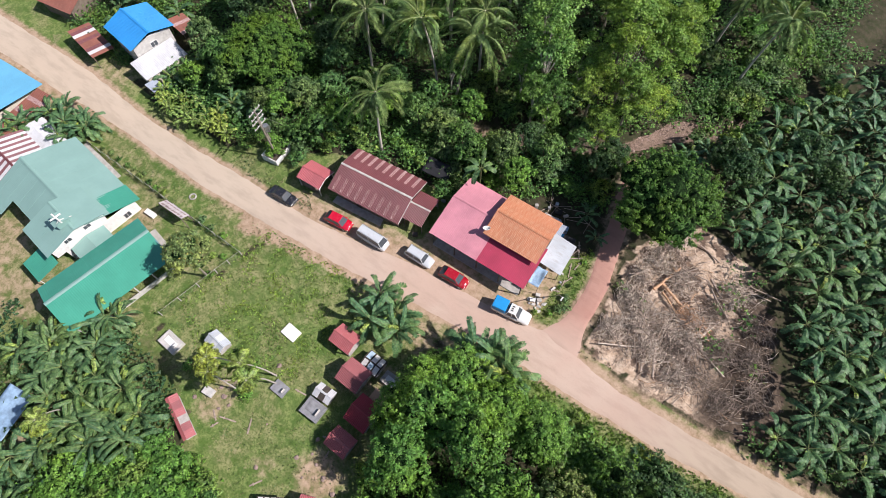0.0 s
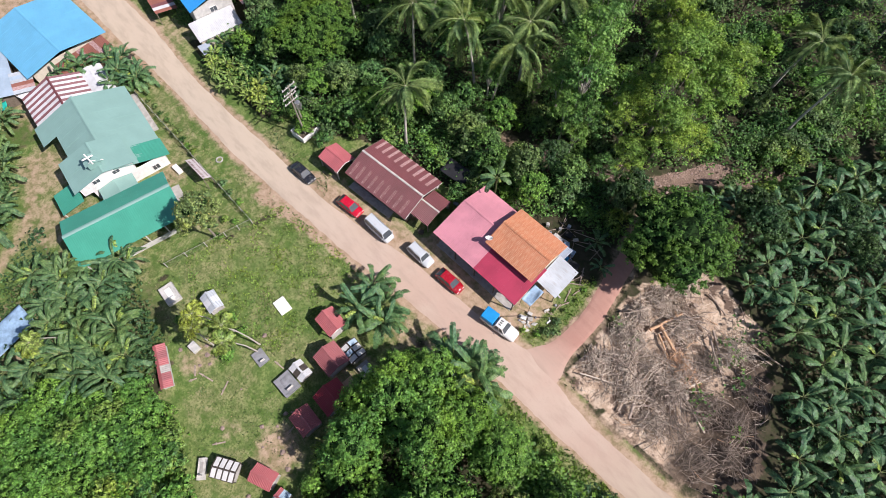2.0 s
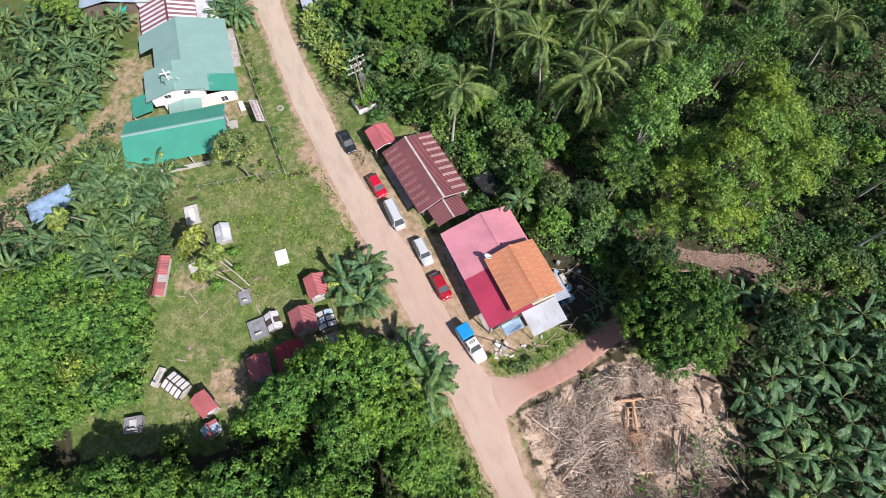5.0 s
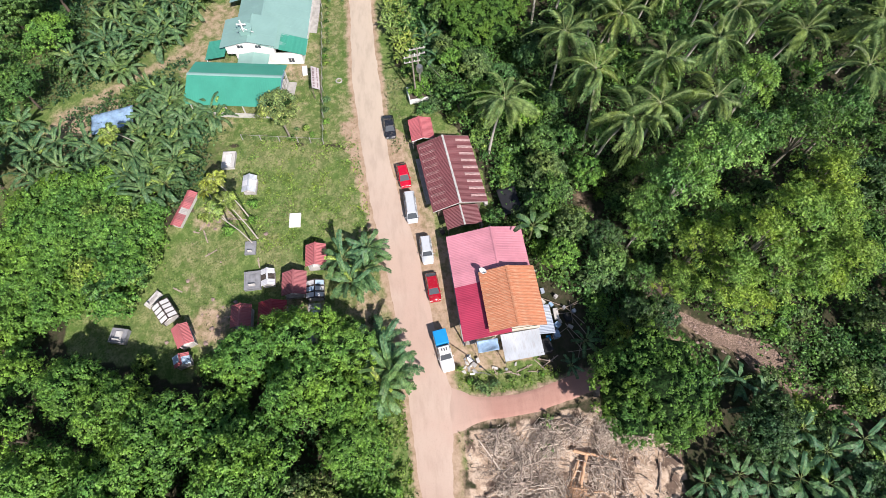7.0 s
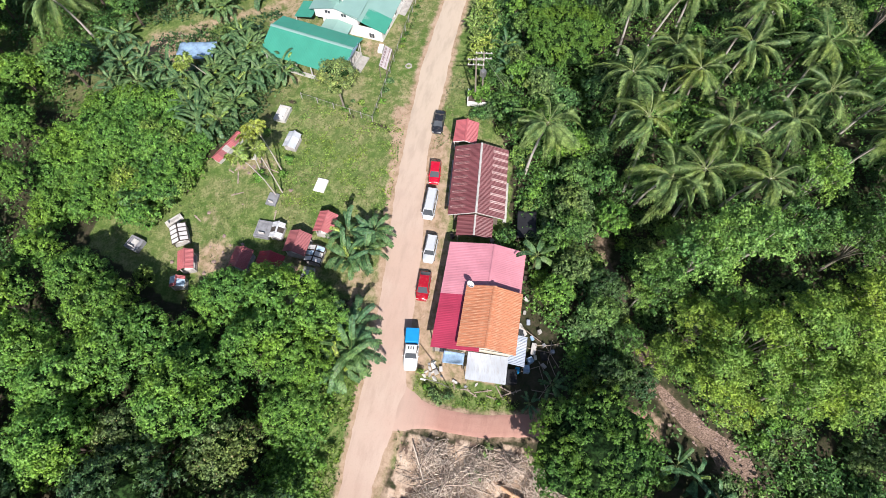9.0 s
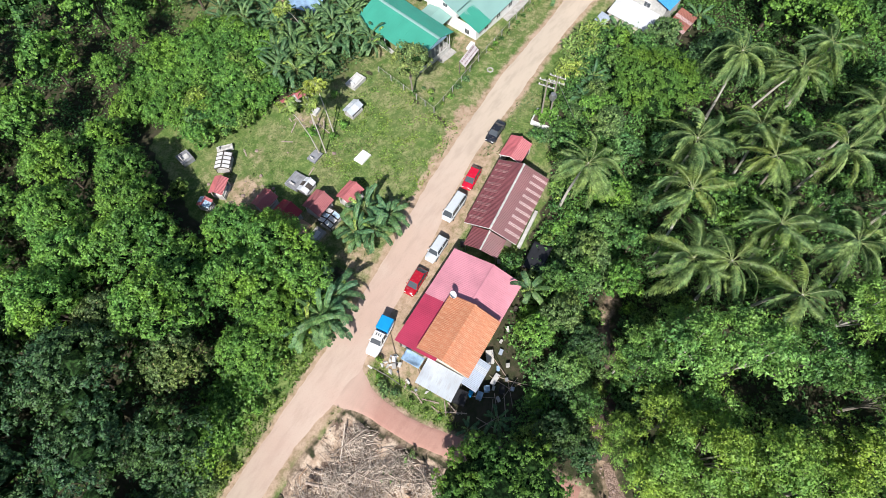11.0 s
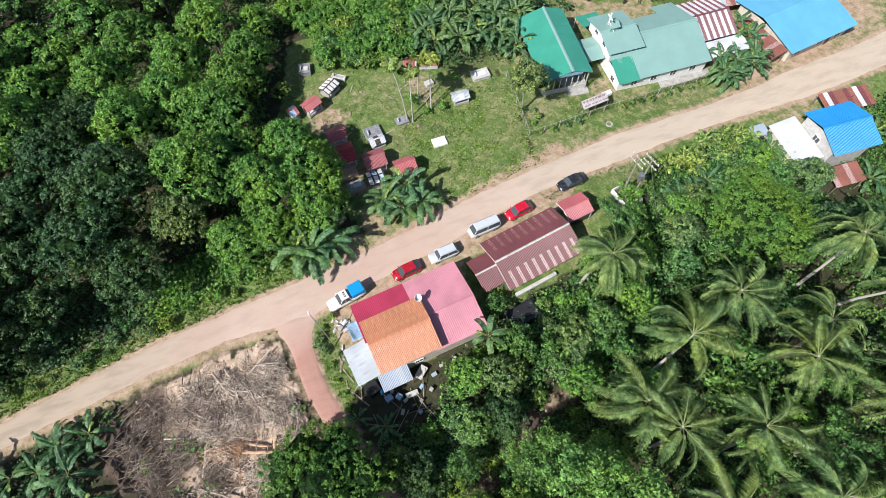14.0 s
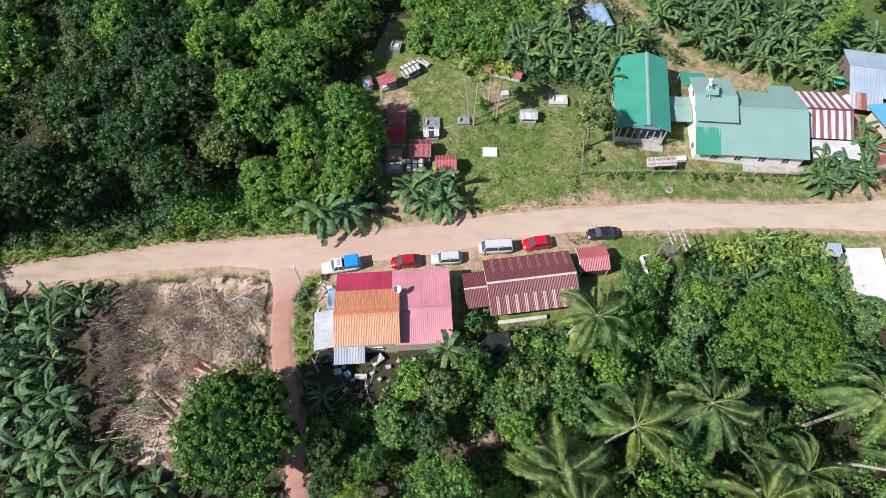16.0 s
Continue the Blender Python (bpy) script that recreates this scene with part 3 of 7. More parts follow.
yp = seg_dist(GX, GY, YARD_PATH)
dirt = np.maximum(dirt, np.where(inside(GX, GY, CHURCHYARD), 0.3, np.where(inside(GX, GY, CEMETERY), 0.2, 0.0)))
dirt = np.maximum(dirt, np.clip(1.2 - yp / 1.8, 0, 1) * 0.58)
for px, py, pr, pk in ((53, 17, 6, 0.4), (49, 30, 4, 0.62), (53, 26, 4, 0.55), (45.5, 28, 3, 0.55), (64, 13, 4, 0.5), (61, 12, 4, 0.5), (47, 21, 5, 0.5), (14, 5, 3.5, 0.62), (30, 4, 3, 0.45), (30, 7, 2.5, 0.5), (20, 8, 2, 0.4), (84, -10, 6, 0.6), (95, -8, 9, 0.7), (105, 0, 14, 0.7), (85, -21, 5, 0.45), (58, -5, 3, 0.55), (68, -9.5, 5, 0.35), (72, 9, 6, 0.5), (85, 3, 6, 0.6), (25, -15.5, 2.5, 0.4), (15, -15.5, 3, 0.55), (11, -17.5, 3, 0.5), (15, -7, 4, 0.5)):
    dirt = np.maximum(dirt, pk * np.clip(1.6 - np.hypot(GX - px, GY - py) / pr * 1.1, 0, 1))
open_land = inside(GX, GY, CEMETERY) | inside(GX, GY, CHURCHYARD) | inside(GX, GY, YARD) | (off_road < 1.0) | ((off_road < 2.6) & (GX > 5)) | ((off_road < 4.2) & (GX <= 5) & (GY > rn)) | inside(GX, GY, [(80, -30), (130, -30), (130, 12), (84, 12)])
# behind the pink house the dark floor colour also paints the yard's shade
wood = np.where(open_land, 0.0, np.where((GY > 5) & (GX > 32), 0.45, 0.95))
ragged = 1.4 * np.sin(GX * 0.9 + GY * 0.5) * np.cos(GY * 0.8)
clear = np.where(inside(GX + ragged * 0.6, GY + ragged * 0.5, CLEARING), 0.95, 0.0)
# westward darkening: darker soil and the painted shade of the bananas
shadowed = np.clip((-12.5 - GX - 0.1 * (GY + 38)) / 8, 0, 1)
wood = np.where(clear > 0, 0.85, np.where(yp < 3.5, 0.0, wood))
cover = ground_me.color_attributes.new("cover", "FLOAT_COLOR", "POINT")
cover.data.foreach_set("color", np.stack([dirt, wood, clear, shadowed], -1).reshape(-1).astype(np.float32))
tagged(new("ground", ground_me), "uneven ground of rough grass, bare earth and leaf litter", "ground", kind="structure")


def strip(name, material, left, right, label, lift=0.035, crown=0.06, nc=8, wob=0.35, sink=0):
    """A dirt track between two edges, as a thin raised sheet over the ground with ragged borders."""
    vs, fs = [], []
    n = len(left)
    for i, (a, b) in enumerate(zip(left, right)):
        for k in range(nc + 1):
            f = k / nc
            x, y = a[0] + (b[0] - a[0]) * f, a[1] + (b[1] - a[1]) * f
            if k in (0, nc):
                w = wob * (noise.noise((x * 0.5, y * 0.5, 7.7)) + 0.5 * noise.noise((x * 1.9, y * 1.9, 3.1)))
                dx, dy = a[0] - b[0], a[1] - b[1]
                q = math.hypot(dx, dy)
                x, y = x + dx / q * w * (1 if k == 0 else -1), y + dy / q * w * (1 if k == 0 else -1)
            ruts = -0.035 * math.exp(-((abs(f - 0.5) - 0.2) / 0.07) ** 2)
            z = G(x, y) + (lift + crown * (1 - (2 * f - 1) ** 2) + ruts if 0 < k < nc else -0.06)
            vs.append((x, y, z - 0.16 * max(0.0, 1 - i / sink) if sink else z))
    for i in range(n - 1):
        for k in range(nc):
            a = i * (nc + 1) + k
            fs.append((a, a + nc + 1, a + nc + 2, a + 1))
    return tagged(new(name, mesh_of(name, vs, fs, material, True)), label, "road", kind="structure")


xs = np.arange(-70, 130, 0.6)
strip("road", M_ROAD, [(x, float(at(ROAD_N, x))) for x in xs], [(x, float(at(ROAD_S, x))) for x in xs], "pale sandy dirt road with faint wheel ruts")


def along(pts, step):
    """Points at even steps along a rounded polyline, with the heading at each."""
    p = [Vector((*q[:2], 0)) for q in pts]
    out = []
    for i in range(len(p) - 1):
        a, b, c, d = p[max(i - 1, 0)], p[i], p[i + 1], p[min(i + 2, len(p) - 1)]
        n = max(1, int((c - b).length / step))
        for k in range(n):
            t = k / n
            q = 0.5 * ((2 * b) + (c - a) * t + (2 * a - 5 * b + 4 * c - d) * t * t + (3 * b - a - 3 * c + d) * t ** 3)
            e = 0.5 * ((c - a) + 2 * (2 * a - 5 * b + 4 * c - d) * t + 3 * (3 * b - a - 3 * c + d) * t * t)
            out.append((q, e.normalized()))
    return out


lf, rt = [], []
for i, (q, e) in enumerate(along(RED_PATH, 0.5)):
    w = 1.45 + 3.2 * math.exp(-((i * 0.5) / 3.0) ** 2)
    s = Vector((-e.y, e.x, 0))
    lf.append((q.x + s.x * w, q.y + s.y * w))
    rt.append((q.x - s.x * w, q.y - s.y * w))
strip("road", M_RED_ROAD, lf, rt, "narrow reddish earth track branching off the road", lift=0.05, crown=0.07, wob=0.25, sink=7)

# ---- houses along the road ----
def here(x, y, rz=0.0, dz=0.0):
    return pose(x, y, G(x, y) + dz, 0, 0, rz)


def posts(parent, spots, z0, tops, material, r=0.06, name="post"):
    for (x, y), top in zip(spots, tops):
        part(name, boxed((x, y, (z0 + top) / 2), (2 * r, 2 * r, top - z0)), material, parent)


def door(parent, c, w, h, material, axis="y", out=1):
    s = (w, 0.06, h) if axis == "y" else (0.06, w, h)
    d = part("door", boxed(c, s, bev=0.01), material, parent)
    k = (c[0] + w * 0.36, c[1] + 0.05 * out, c[2]) if axis == "y" else (c[0] + 0.05 * out, c[1] + w * 0.36, c[2])
    part("door_handle", boxed(k, (0.05, 0.05, 0.12)), M_CHROME, d)


shop = thing("house", "roadside house under pink, crimson and raised orange corrugated roofs", "house", here(15.2, -31.9, 3))
walls(shop, -6.6, 6.8, -4.6, 3.2, -0.2, 3.25, M_CREAM)
walls(shop, -6.4, 0.4, -4.3, 1.2, 3.3, 4.75, M_CREAM, gable=0.6)
slope(shop, (7.3, -0.8, 4.72), (-0.05, -0.8, 4.72), (7.3, 5.1, 3.32), M_PINK, 0.95, 0.24, 0.011)
slope(shop, (-0.05, -0.8, 4.72), (-7.2, -0.8, 4.72), (-0.05, 5.1, 3.30), M_CRIMSON, 0.95, 0.24, 0.012)
slope(shop, (7.3, -0.8, 4.72), (0.3, -0.8, 4.72), (7.3, -5.0, 3.65), M_PINK, 0.95, 0.24, 0.011)
cap(shop, (7.3, -0.8, 4.74), (0.9, -0.8, 4.74), M_PINK)
slope(shop, (0.95, -1.6, 5.98), (-6.95, -1.6, 5.98), (0.95, 1.95, 4.93), M_ORANGE, 0.8, 0.2, 0.015)
slope(shop, (0.95, -1.6, 5.98), (-6.95, -1.6, 5.98), (0.95, -5.15, 4.85), M_ORANGE, 0.8, 0.2, 0.015)
cap(shop, (0.98, -1.6, 6.0), (-6.98, -1.6, 6.0), M_ORANGE, 0.5)
for x in (0.93, -6.93):
    part("fascia", tubed([(x, 1.95, 4.86), (x, -1.6, 5.9), (x, -5.1, 4.78)], 0.06, 4), M_WOOD, shop)
part("fascia", boxed((0.1, 5.02, 3.22), (14.4, 0.04, 0.14)), M_DARKWOOD, shop)
posts(shop, [(x, 4.7) for x in (-6.8, -3.5, 0, 3.5, 6.9)], -0.2, [3.25] * 5, M_WOOD, 0.07)
part("veranda_floor", boxed((0.1, 4.1, 0.03), (13.6, 1.75, 0.12), bev=0.02), M_CONC, shop)
for x in (-4.6, -0.6, 4.6):
    window(shop, (x, 3.26, 1.6), 1.5, 1.1)
for x in (-2.6, 2.2):
    door(shop, (x, 3.235, 0.85), 0.95, 2.05, M_WOOD)
for x in (-5, -2):
    window(shop, (x, -4.66, 1.7), 1.1, 0.9)
dish = part("satellite_dish", tubed([(0.75, 1.3, 5.0), (0.75, 1.35, 5.55)], 0.03), M_CHROME, shop)
bm = bmesh.new()
bmesh.ops.create_uvsphere(bm, u_segments=14, v_segments=8, radius=0.56)
bmesh.ops.delete(bm, geom=[v for v in bm.verts if v.co.z > -0.2], context="VERTS")
bmesh.ops.solidify(bm, geom=bm.faces[:], thickness=0.02)
part("bowl", bm, M_WHITE, dish, "white dish bowl", True, Matrix.Translation((0.85, 1.35, 5.95)) @ Euler((radians(25), radians(20), 0)).to_matrix().to_4x4())

shed = thing("lean_to_shed", "open shed of pale flat sheets beside the pink house", "shed", here(6.65, -34.5, 5))
slope(shed, (1.9, 2.5, 3.0), (1.9, -2.4, 2.95), (-1.35, 2.5, 2.35), M_ZINC, 1.2, 0.6, 0.008)
posts(shed, [(-1.05, 2.3), (-1.05, -2.1), (1.05, -2.1), (1.05, 2.3)], -0.05, [2.38, 2.38, 2.78, 2.78], M_WOOD, 0.05)
part("workbench", boxed((-0.5, -0.3, 0.7), (0.7, 3.2, 0.08)), M_WOOD, shed)
lean = thing("lean_to_roof", "streaked grey corrugated lean-to behind the orange roof", "lean-to", here(10.0, -37.6, 3))
slope(lean, (-1.9, 1.1, 2.75), (1.9, 1.1, 2.75), (-1.9, -1.15, 2.25), [M_GREYZINC, M_ZINC, M_GREYZINC, M_GREYZINC], 0.76, 0.22)
posts(lean, [(-1.8, -1.05), (1.8, -1.05), (-1.8, 0.9), (1.8, 0.9)], -0.05, [2.22, 2.22, 2.7, 2.7], M_WOOD, 0.05)


def tarp(name, label, x, y, w, d, h, rz, material, sag=0.25, drop=0.3):
    """A sheet stretched on four poles."""
    t = thing(name, label, "tarpaulin", here(x, y, rz))
    vs, fs, n = [], [], 10
    for j in range(n + 1):
        for i in range(n + 1):
            u, v = i / n, j / n
            vs.append((w * (u - 0.5), d * (v - 0.5), h - drop * v - sag * math.sin(math.pi * u) * math.sin(math.pi * v) + 0.05 * math.sin(9 * u + 5 * v)))
    for j in range(n):
        for i in range(n):
            a = j * (n + 1) + i
            fs.append((a, a + 1, a + n + 2, a + n + 1))
    me = mesh_of("cloth", vs, fs, material, True)
    bm = bmesh.new()
    bm.from_mesh(me)
    bmesh.ops.solidify(bm, geom=bm.faces[:], thickness=0.01)
    part("cloth", bm, material, t, smooth=True)
    for sx in (-1, 1):
        for sy in (-1, 1):
            part("pole", tubed([(sx * w * 0.49, sy * d * 0.49, -0.1), (sx * w * 0.49, sy * d * 0.49, h - (drop if sy > 0 else 0) - 0.02)], 0.035, 5), M_WOOD, t)
    return t


tarp("tarpaulin", "creased pale blue tarpaulin roof on wooden poles", 7.3, -30.2, 1.5, 2.6, 2.5, 3, M_TARP)
tarp("tarpaulin", "black shade netting on poles behind the maroon house", 28.0, -36.0, 4.2, 2.6, 2.0, 8, M_BLACK, 0.2, 0.2)

mar = thing("house", "long low house with worn maroon corrugated roof", "house", here(32.8, -28.2, 7.1))
walls(mar, -5.2, 5.2, -3.1, 3.0, -0.3, 2.65, M_WOOD, gable=1.2)
slope(mar, (-5.75, 0, 4.1), (5.75, 0, 4.1), (-5.75, 3.85, 2.75), M_MAROON, 0.62, 0.2)
slope(mar, (-5.75, 0, 4.1), (5.75, 0, 4.1), (-5.75, -3.95, 2.85), M_MAROON, 0.62, 0.2)
# translucent and worn strips let into the slopes
for i in range(9):
    x = -4.9 + i * 1.2
    slope(mar, (x, -1.75, 3.59), (x + 0.42, -1.75, 3.59), (x, -3.98, 2.885), M_PALE_SHEET, 0.6, 0.2, name="roof_light")
    slope(mar, (x + 0.1, 1.55, 3.605), (x + 0.5, 1.55, 3.605), (x + 0.1, 3.6, 2.885), M_MAROON_WORN, 0.6, 0.2, name="roof_light")
cap(mar, (-5.8, 0, 4.13), (5.8, 0, 4.13), M_OLD_WHITE, 0.3)
part("bargeboard", tubed([(-5.8, 3.8, 2.72), (-5.8, 0, 4.06), (-5.8, -3.9, 2.82)], 0.05, 4), M_OLD_WHITE, mar)
part("bargeboard", tubed([(5.8, 3.8, 2.72), (5.8, 0, 4.06), (5.8, -3.9, 2.82)], 0.05, 4), M_WOOD, mar)
for x in (-3.4, -0.6, 3.2):
    window(mar, (x, 3.06, 1.5), 1.2, 0.9)
door(mar, (1.4, 3.04, 0.85), 0.9, 2.0, M_DARKWOOD)
part("porch_floor", boxed((0, 3.6, -0.02), (10.6, 1.2, 0.16), bev=0.02), M_CONC, mar)
part("water_tank_base", boxed((-1.6, -4.15, 0.25), (6.4, 0.5, 0.7), bev=0.03), M_OLD_WHITE, mar, "low whitewashed block wall")
annex = thing("shed", "open porch shed under rusty maroon sheets", "shed", here(25.75, -29.15, 7.1))
slope(annex, (-1.55, 0.1, 2.95), (1.55, 0.1, 2.95), (-1.55, 2.55, 2.3), M_MAROON, 0.62, 0.2)
slope(annex, (-1.55, 0.1, 2.95), (1.55, 0.1, 2.95), (-1.55, -2.4, 2.3), M_MAROON, 0.62, 0.2)
cap(annex, (-1.6, 0.1, 2.97), (1.6, 0.1, 2.97), M_OLD_WHITE, 0.25)
posts(annex, [(-1.4, 2.3), (1.4, 2.3), (-1.4, -2.2), (1.4, -2.2)], -0.1, [2.3] * 4, M_WOOD, 0.05)
part("bench", boxed((-0.3, -0.5, 0.45), (0.5, 3.2, 0.06)), M_WOOD, annex)
for y in (-1.8, 0.8):
    part("leg", boxed((-0.3, y, 0.2), (0.4, 0.06, 0.44)), M_WOOD, annex)

hut = thing("hut", "small open roadside hut with red corrugated gable roof", "hut", here(41.5, -24.6, 5))
slope(hut, (-2.0, 0.05, 2.85), (2.0, 0.05, 2.85), (-2.0, 1.75, 2.25), M_RED_ROOF, 0.66, 0.22)
slope(hut, (-2.0, 0.05, 2.85), (2.0, 0.05, 2.85), (-2.0, -1.75, 2.25), M_RED_ROOF, 0.66, 0.22)
cap(hut, (-2.05, 0.05, 2.87), (2.05, 0.05, 2.87), M_RED_ROOF, 0.3)
part("bargeboard", tubed([(-2.05, 1.75, 2.2), (-2.05, 0.05, 2.8), (-2.05, -1.75, 2.2)], 0.05, 4), M_WHITE, hut)
posts(hut, [(sx * 1.8, sy * 1.55) for sx in (-1, 1) for sy in (-1, 1)], -0.1, [2.28] * 4, M_OLD_WHITE, 0.06)
part("counter", boxed((0.2, 1.2, 0.45), (3.0, 0.5, 0.95), bev=0.02), M_WOOD, hut)
part("back_panel", boxed((0, -1.5, 0.7), (3.5, 0.05, 1.4)), M_DARKWOOD, hut)

hall = thing("hall", "long green gabled hall with open timber sides", "hall", pose(52.7, 3.2, G(52.7, 3.2), 0, 0, 82))
hz = 5.15
slope(hall, (-7.3, 0, hz), (7.3, 0, hz), (-7.3, 4.75, hz - 1.5), M_GREEN, 1.04, 0.26, 0.006)
slope(hall, (-7.3, 0, hz), (7.3, 0, hz), (-7.3, -3.5, hz - 1.1), M_GREEN, 1.04, 0.26, 0.006)
cap(hall, (-7.35, 0, hz + 0.02), (7.35, 0, hz + 0.02), M_PALE_GREEN, 0.55)
walls(hall, -6.8, 6.8, -3.2, 4.2, -0.4, 1.15, M_OLD_WHITE)
posts(hall, [(x, sy) for x in np.linspace(-6.7, 6.7, 6) for sy in (-3.1, 4.1)], 1.16, [hz - 1.45] * 12, M_OLD_WHITE, 0.07)
for y in np.linspace(-2.5, 3.5, 7):
    part("slat", boxed((-6.75, y, 2.3), (0.05, 0.14, 2.2)), M_OLD_WHITE, hall)
part("gable_board", boxed((-7.2, 0.2, hz - 0.75), (0.05, 4.0, 0.6)), M_TARP, hall, "blue painted gable board")
part("floor_slab", boxed((-0.3, 0.5, -0.05), (15.2, 8.2, 0.3), bev=0.03), M_CONC, hall)

church = thing("church", "small church with pale green roof, white gable and rooftop cross", "church", pose(68.0, -0.5, G(68, -1), 0, 0, -5))
ez, rz_ = 2.75, 5.1
slope(church, (-8.2, 0.3, rz_), (8.3, 0.3, rz_), (-8.2, -7.0, ez), [M_PALE_GREEN], 1.1, 0.28, 0.004)
slope(church, (-2.2, 0.3, rz_), (8.3, 0.3, rz_), (-2.2, 5.0, ez + 0.7), M_PALE_GREEN, 1.1, 0.28, 0.004)
slope(church, (4.2, 5.0, ez + 0.68), (8.3, 5.0, ez + 0.68), (4.2, 7.4, ez - 0.1), M_PALE_GREEN, 1.1, 0.28, 0.004)
slope(church, (-8.25, -3.0, 4.04), (-4.6, -3.0, 4.04), (-8.25, -7.15, 2.76), [M_GREEN], 1.0, 0.26, 0.014, name="new_roof_sheet")
cap(church, (-2.2, 0.3, rz_ + 0.02), (8.35, 0.3, rz_ + 0.02), M_PALE_GREEN, 0.5)
uz = 6.0
slope(church, (-8.6, 1.5, uz), (-2.3, 1.5, uz), (-8.6, -2.7, uz - 1.0), M_PALE_GREEN, 1.05, 0.28, 0.004)
slope(church, (-8.6, 1.5, uz), (-2.3, 1.5, uz), (-8.6, 6.3, uz - 1.3), M_PALE_GREEN, 1.05, 0.28, 0.004)
cap(church, (-8.65, 1.5, uz + 0.02), (-2.3, 1.5, uz + 0.02), M_PALE_GREEN, 0.4)
slope(church, (-9.0, 5.9, 3.3), (-5.0, 5.9, 3.3), (-9.0, 9.3, 2.6), M_GREEN, 1.0, 0.26, 0.014)
posts(church, [(-8.8, 9.1), (-5.2, 9.1)], -0.2, [2.6, 2.6], M_WHITE, 0.05)
walls(church, -7.9, 8.0, -6.4, 4.4, -0.3, 2.85, M_WHITE)
walls(church, -8.05, -2.6, -2.2, 5.6, 2.9, 4.75, M_WHITE, gable=1.0)
for y in (0.2, 3.1):
    window(church, (-8.08, y, 4.5), 1.0, 0.7, "x")
for y in (-4.5,):
    window(church, (-7.93, y, 1.4), 1.0, 1.0, "x")
for x in (-5, -1.5, 2, 5.5):
    window(church, (x, -6.44, 1.5), 1.1, 1.1)
    part("strut", tubed([(x + 1.6, -6.4, 2.3), (x + 1.6, -6.95, 2.72)], 0.04, 5), M_WOOD, church)
part("apron", boxed((0.5, -6.9, -0.12), (17.2, 1.6, 0.2), bev=0.03), M_CONC, church)
cup = part("cupola", boxed((-6.4, 1.9, uz + 0.35), (1.5, 1.7, 1.0), bev=0.03), M_PALE_GREEN, church)
slope(cup, (-7.3, 1.9, uz + 1.15), (-5.5, 1.9, uz + 1.15), (-7.3, 0.8, uz + 0.8), M_PALE_GREEN, 1.8, 0.3, 0.02, name="cupola_roof")
slope(cup, (-7.3, 1.9, uz + 1.15), (-5.5, 1.9, uz + 1.15), (-7.3, 3.0, uz + 0.8), M_PALE_GREEN, 1.8, 0.3, 0.02, name="cupola_roof")
bm = bmesh.new()
box(bm, (-7.2, 1.9, uz + 1.9), (0.2, 0.2, 2.2), bev=0.02)
box(bm, (-7.2, 1.9, uz + 2.2), (0.18, 1.5, 0.2), bev=0.02)
part("cross", bm, M_WHITE, church, "white painted wooden cross")
for s in (-1, 1):
    part("brace", tubed([(-7.2, 1.9 + s * 0.1, uz + 1.4), (-6.6, 1.9 + s * 1.3, uz + 0.1)], 0.06, 5), M_WHITE, church)
porch = part("porch_frame", boxed((-10.0, 1.2, 2.72), (3.2, 4.6, 0.1)), M_WHITE, church)
for y0, y1, za, zb in ((1.2, 3.7, 3.45, 2.95), (1.2, -1.3, 3.45, 2.95)):
    slope(porch, (-11.7, y0, za), (-8.2, y0, za), (-11.7, y1, zb), M_PALE_GREEN, 1.15, 0.28, 0.004)
posts(church, [(-11.4, -1.0), (-11.4, 3.4)], -0.3, [2.66, 2.66], M_WHITE, 0.08)
part("step", boxed((-10.4, 1.2, -0.1), (4.2, 4.8, 0.3), bev=0.03), M_CONC, church)

cot = thing("house", "house with maroon and white striped corrugated roof", "house", pose(80.4, 0.4, G(80, 0), 0, 0, -4))
walls(cot, -3.3, 3.3, -4.0, 4.4, -0.2, 2.7, M_WOOD, gable=1.2)
stripe = [M_STRIPE, M_WHITE_SHEET]
slope(cot, (-3.7, 0.0, 4.5), (3.7, 0.0, 4.5), (-3.7, -4.4, 2.9), stripe, 0.57, 0.19)
slope(cot, (-3.7, 0.0, 4.5), (3.7, 0.0, 4.5), (-3.7, 5.0, 2.8), stripe, 0.57, 0.19)
cap(cot, (-3.75, 0, 4.52), (3.75, 0, 4.52), M_MAROON)
window(cot, (0, -4.04, 1.5), 1.2, 1.0)
out = thing("shed", "shed with bright pale sheet roof shaded by banana plants", "shed", pose(80.6, -5.6, G(80, -6), 0, 0, -4))
slope(out, (-3.4, 0.2, 2.7), (3.6, 0.2, 2.7), (-3.4, 1.6, 2.5), M_WHITE_SHEET, 0.9, 0.25)
slope(out, (-3.4, 0.2, 2.7), (3.6, 0.2, 2.7), (-3.4, -1.8, 2.3), M_WHITE_SHEET, 0.9, 0.25)
walls(out, -3.1, 3.2, -1.5, 1.3, -0.2, 2.25, M_WOOD)

big = thing("house", "large house with broad sky-blue metal roof", "house", pose(96.0, -3.6, G(96, -4), 0, 0, 5))
walls(big, -6.5, 6.5, -6.6, 6.0, -0.3, 2.9, M_CREAM)
slope(big, (-7.4, 0.4, 4.2), (7.3, 0.4, 4.2), (-7.4, -7.4, 2.95), M_SKYBLUE, 1.05, 0.3, 0.01)
slope(big, (-7.4, 0.4, 4.2), (7.3, 0.4, 4.2), (-7.4, 7.0, 3.0), M_SKYBLUE, 1.05, 0.3, 0.01)
cap(big, (-7.4, 0.4, 4.2), (7.3, 0.4, 4.2), M_SKYBLUE, 0.5)
for x in (-4.5, 0.5, 4.5):
    window(big, (x, -6.64, 1.5), 1.4, 1.1)
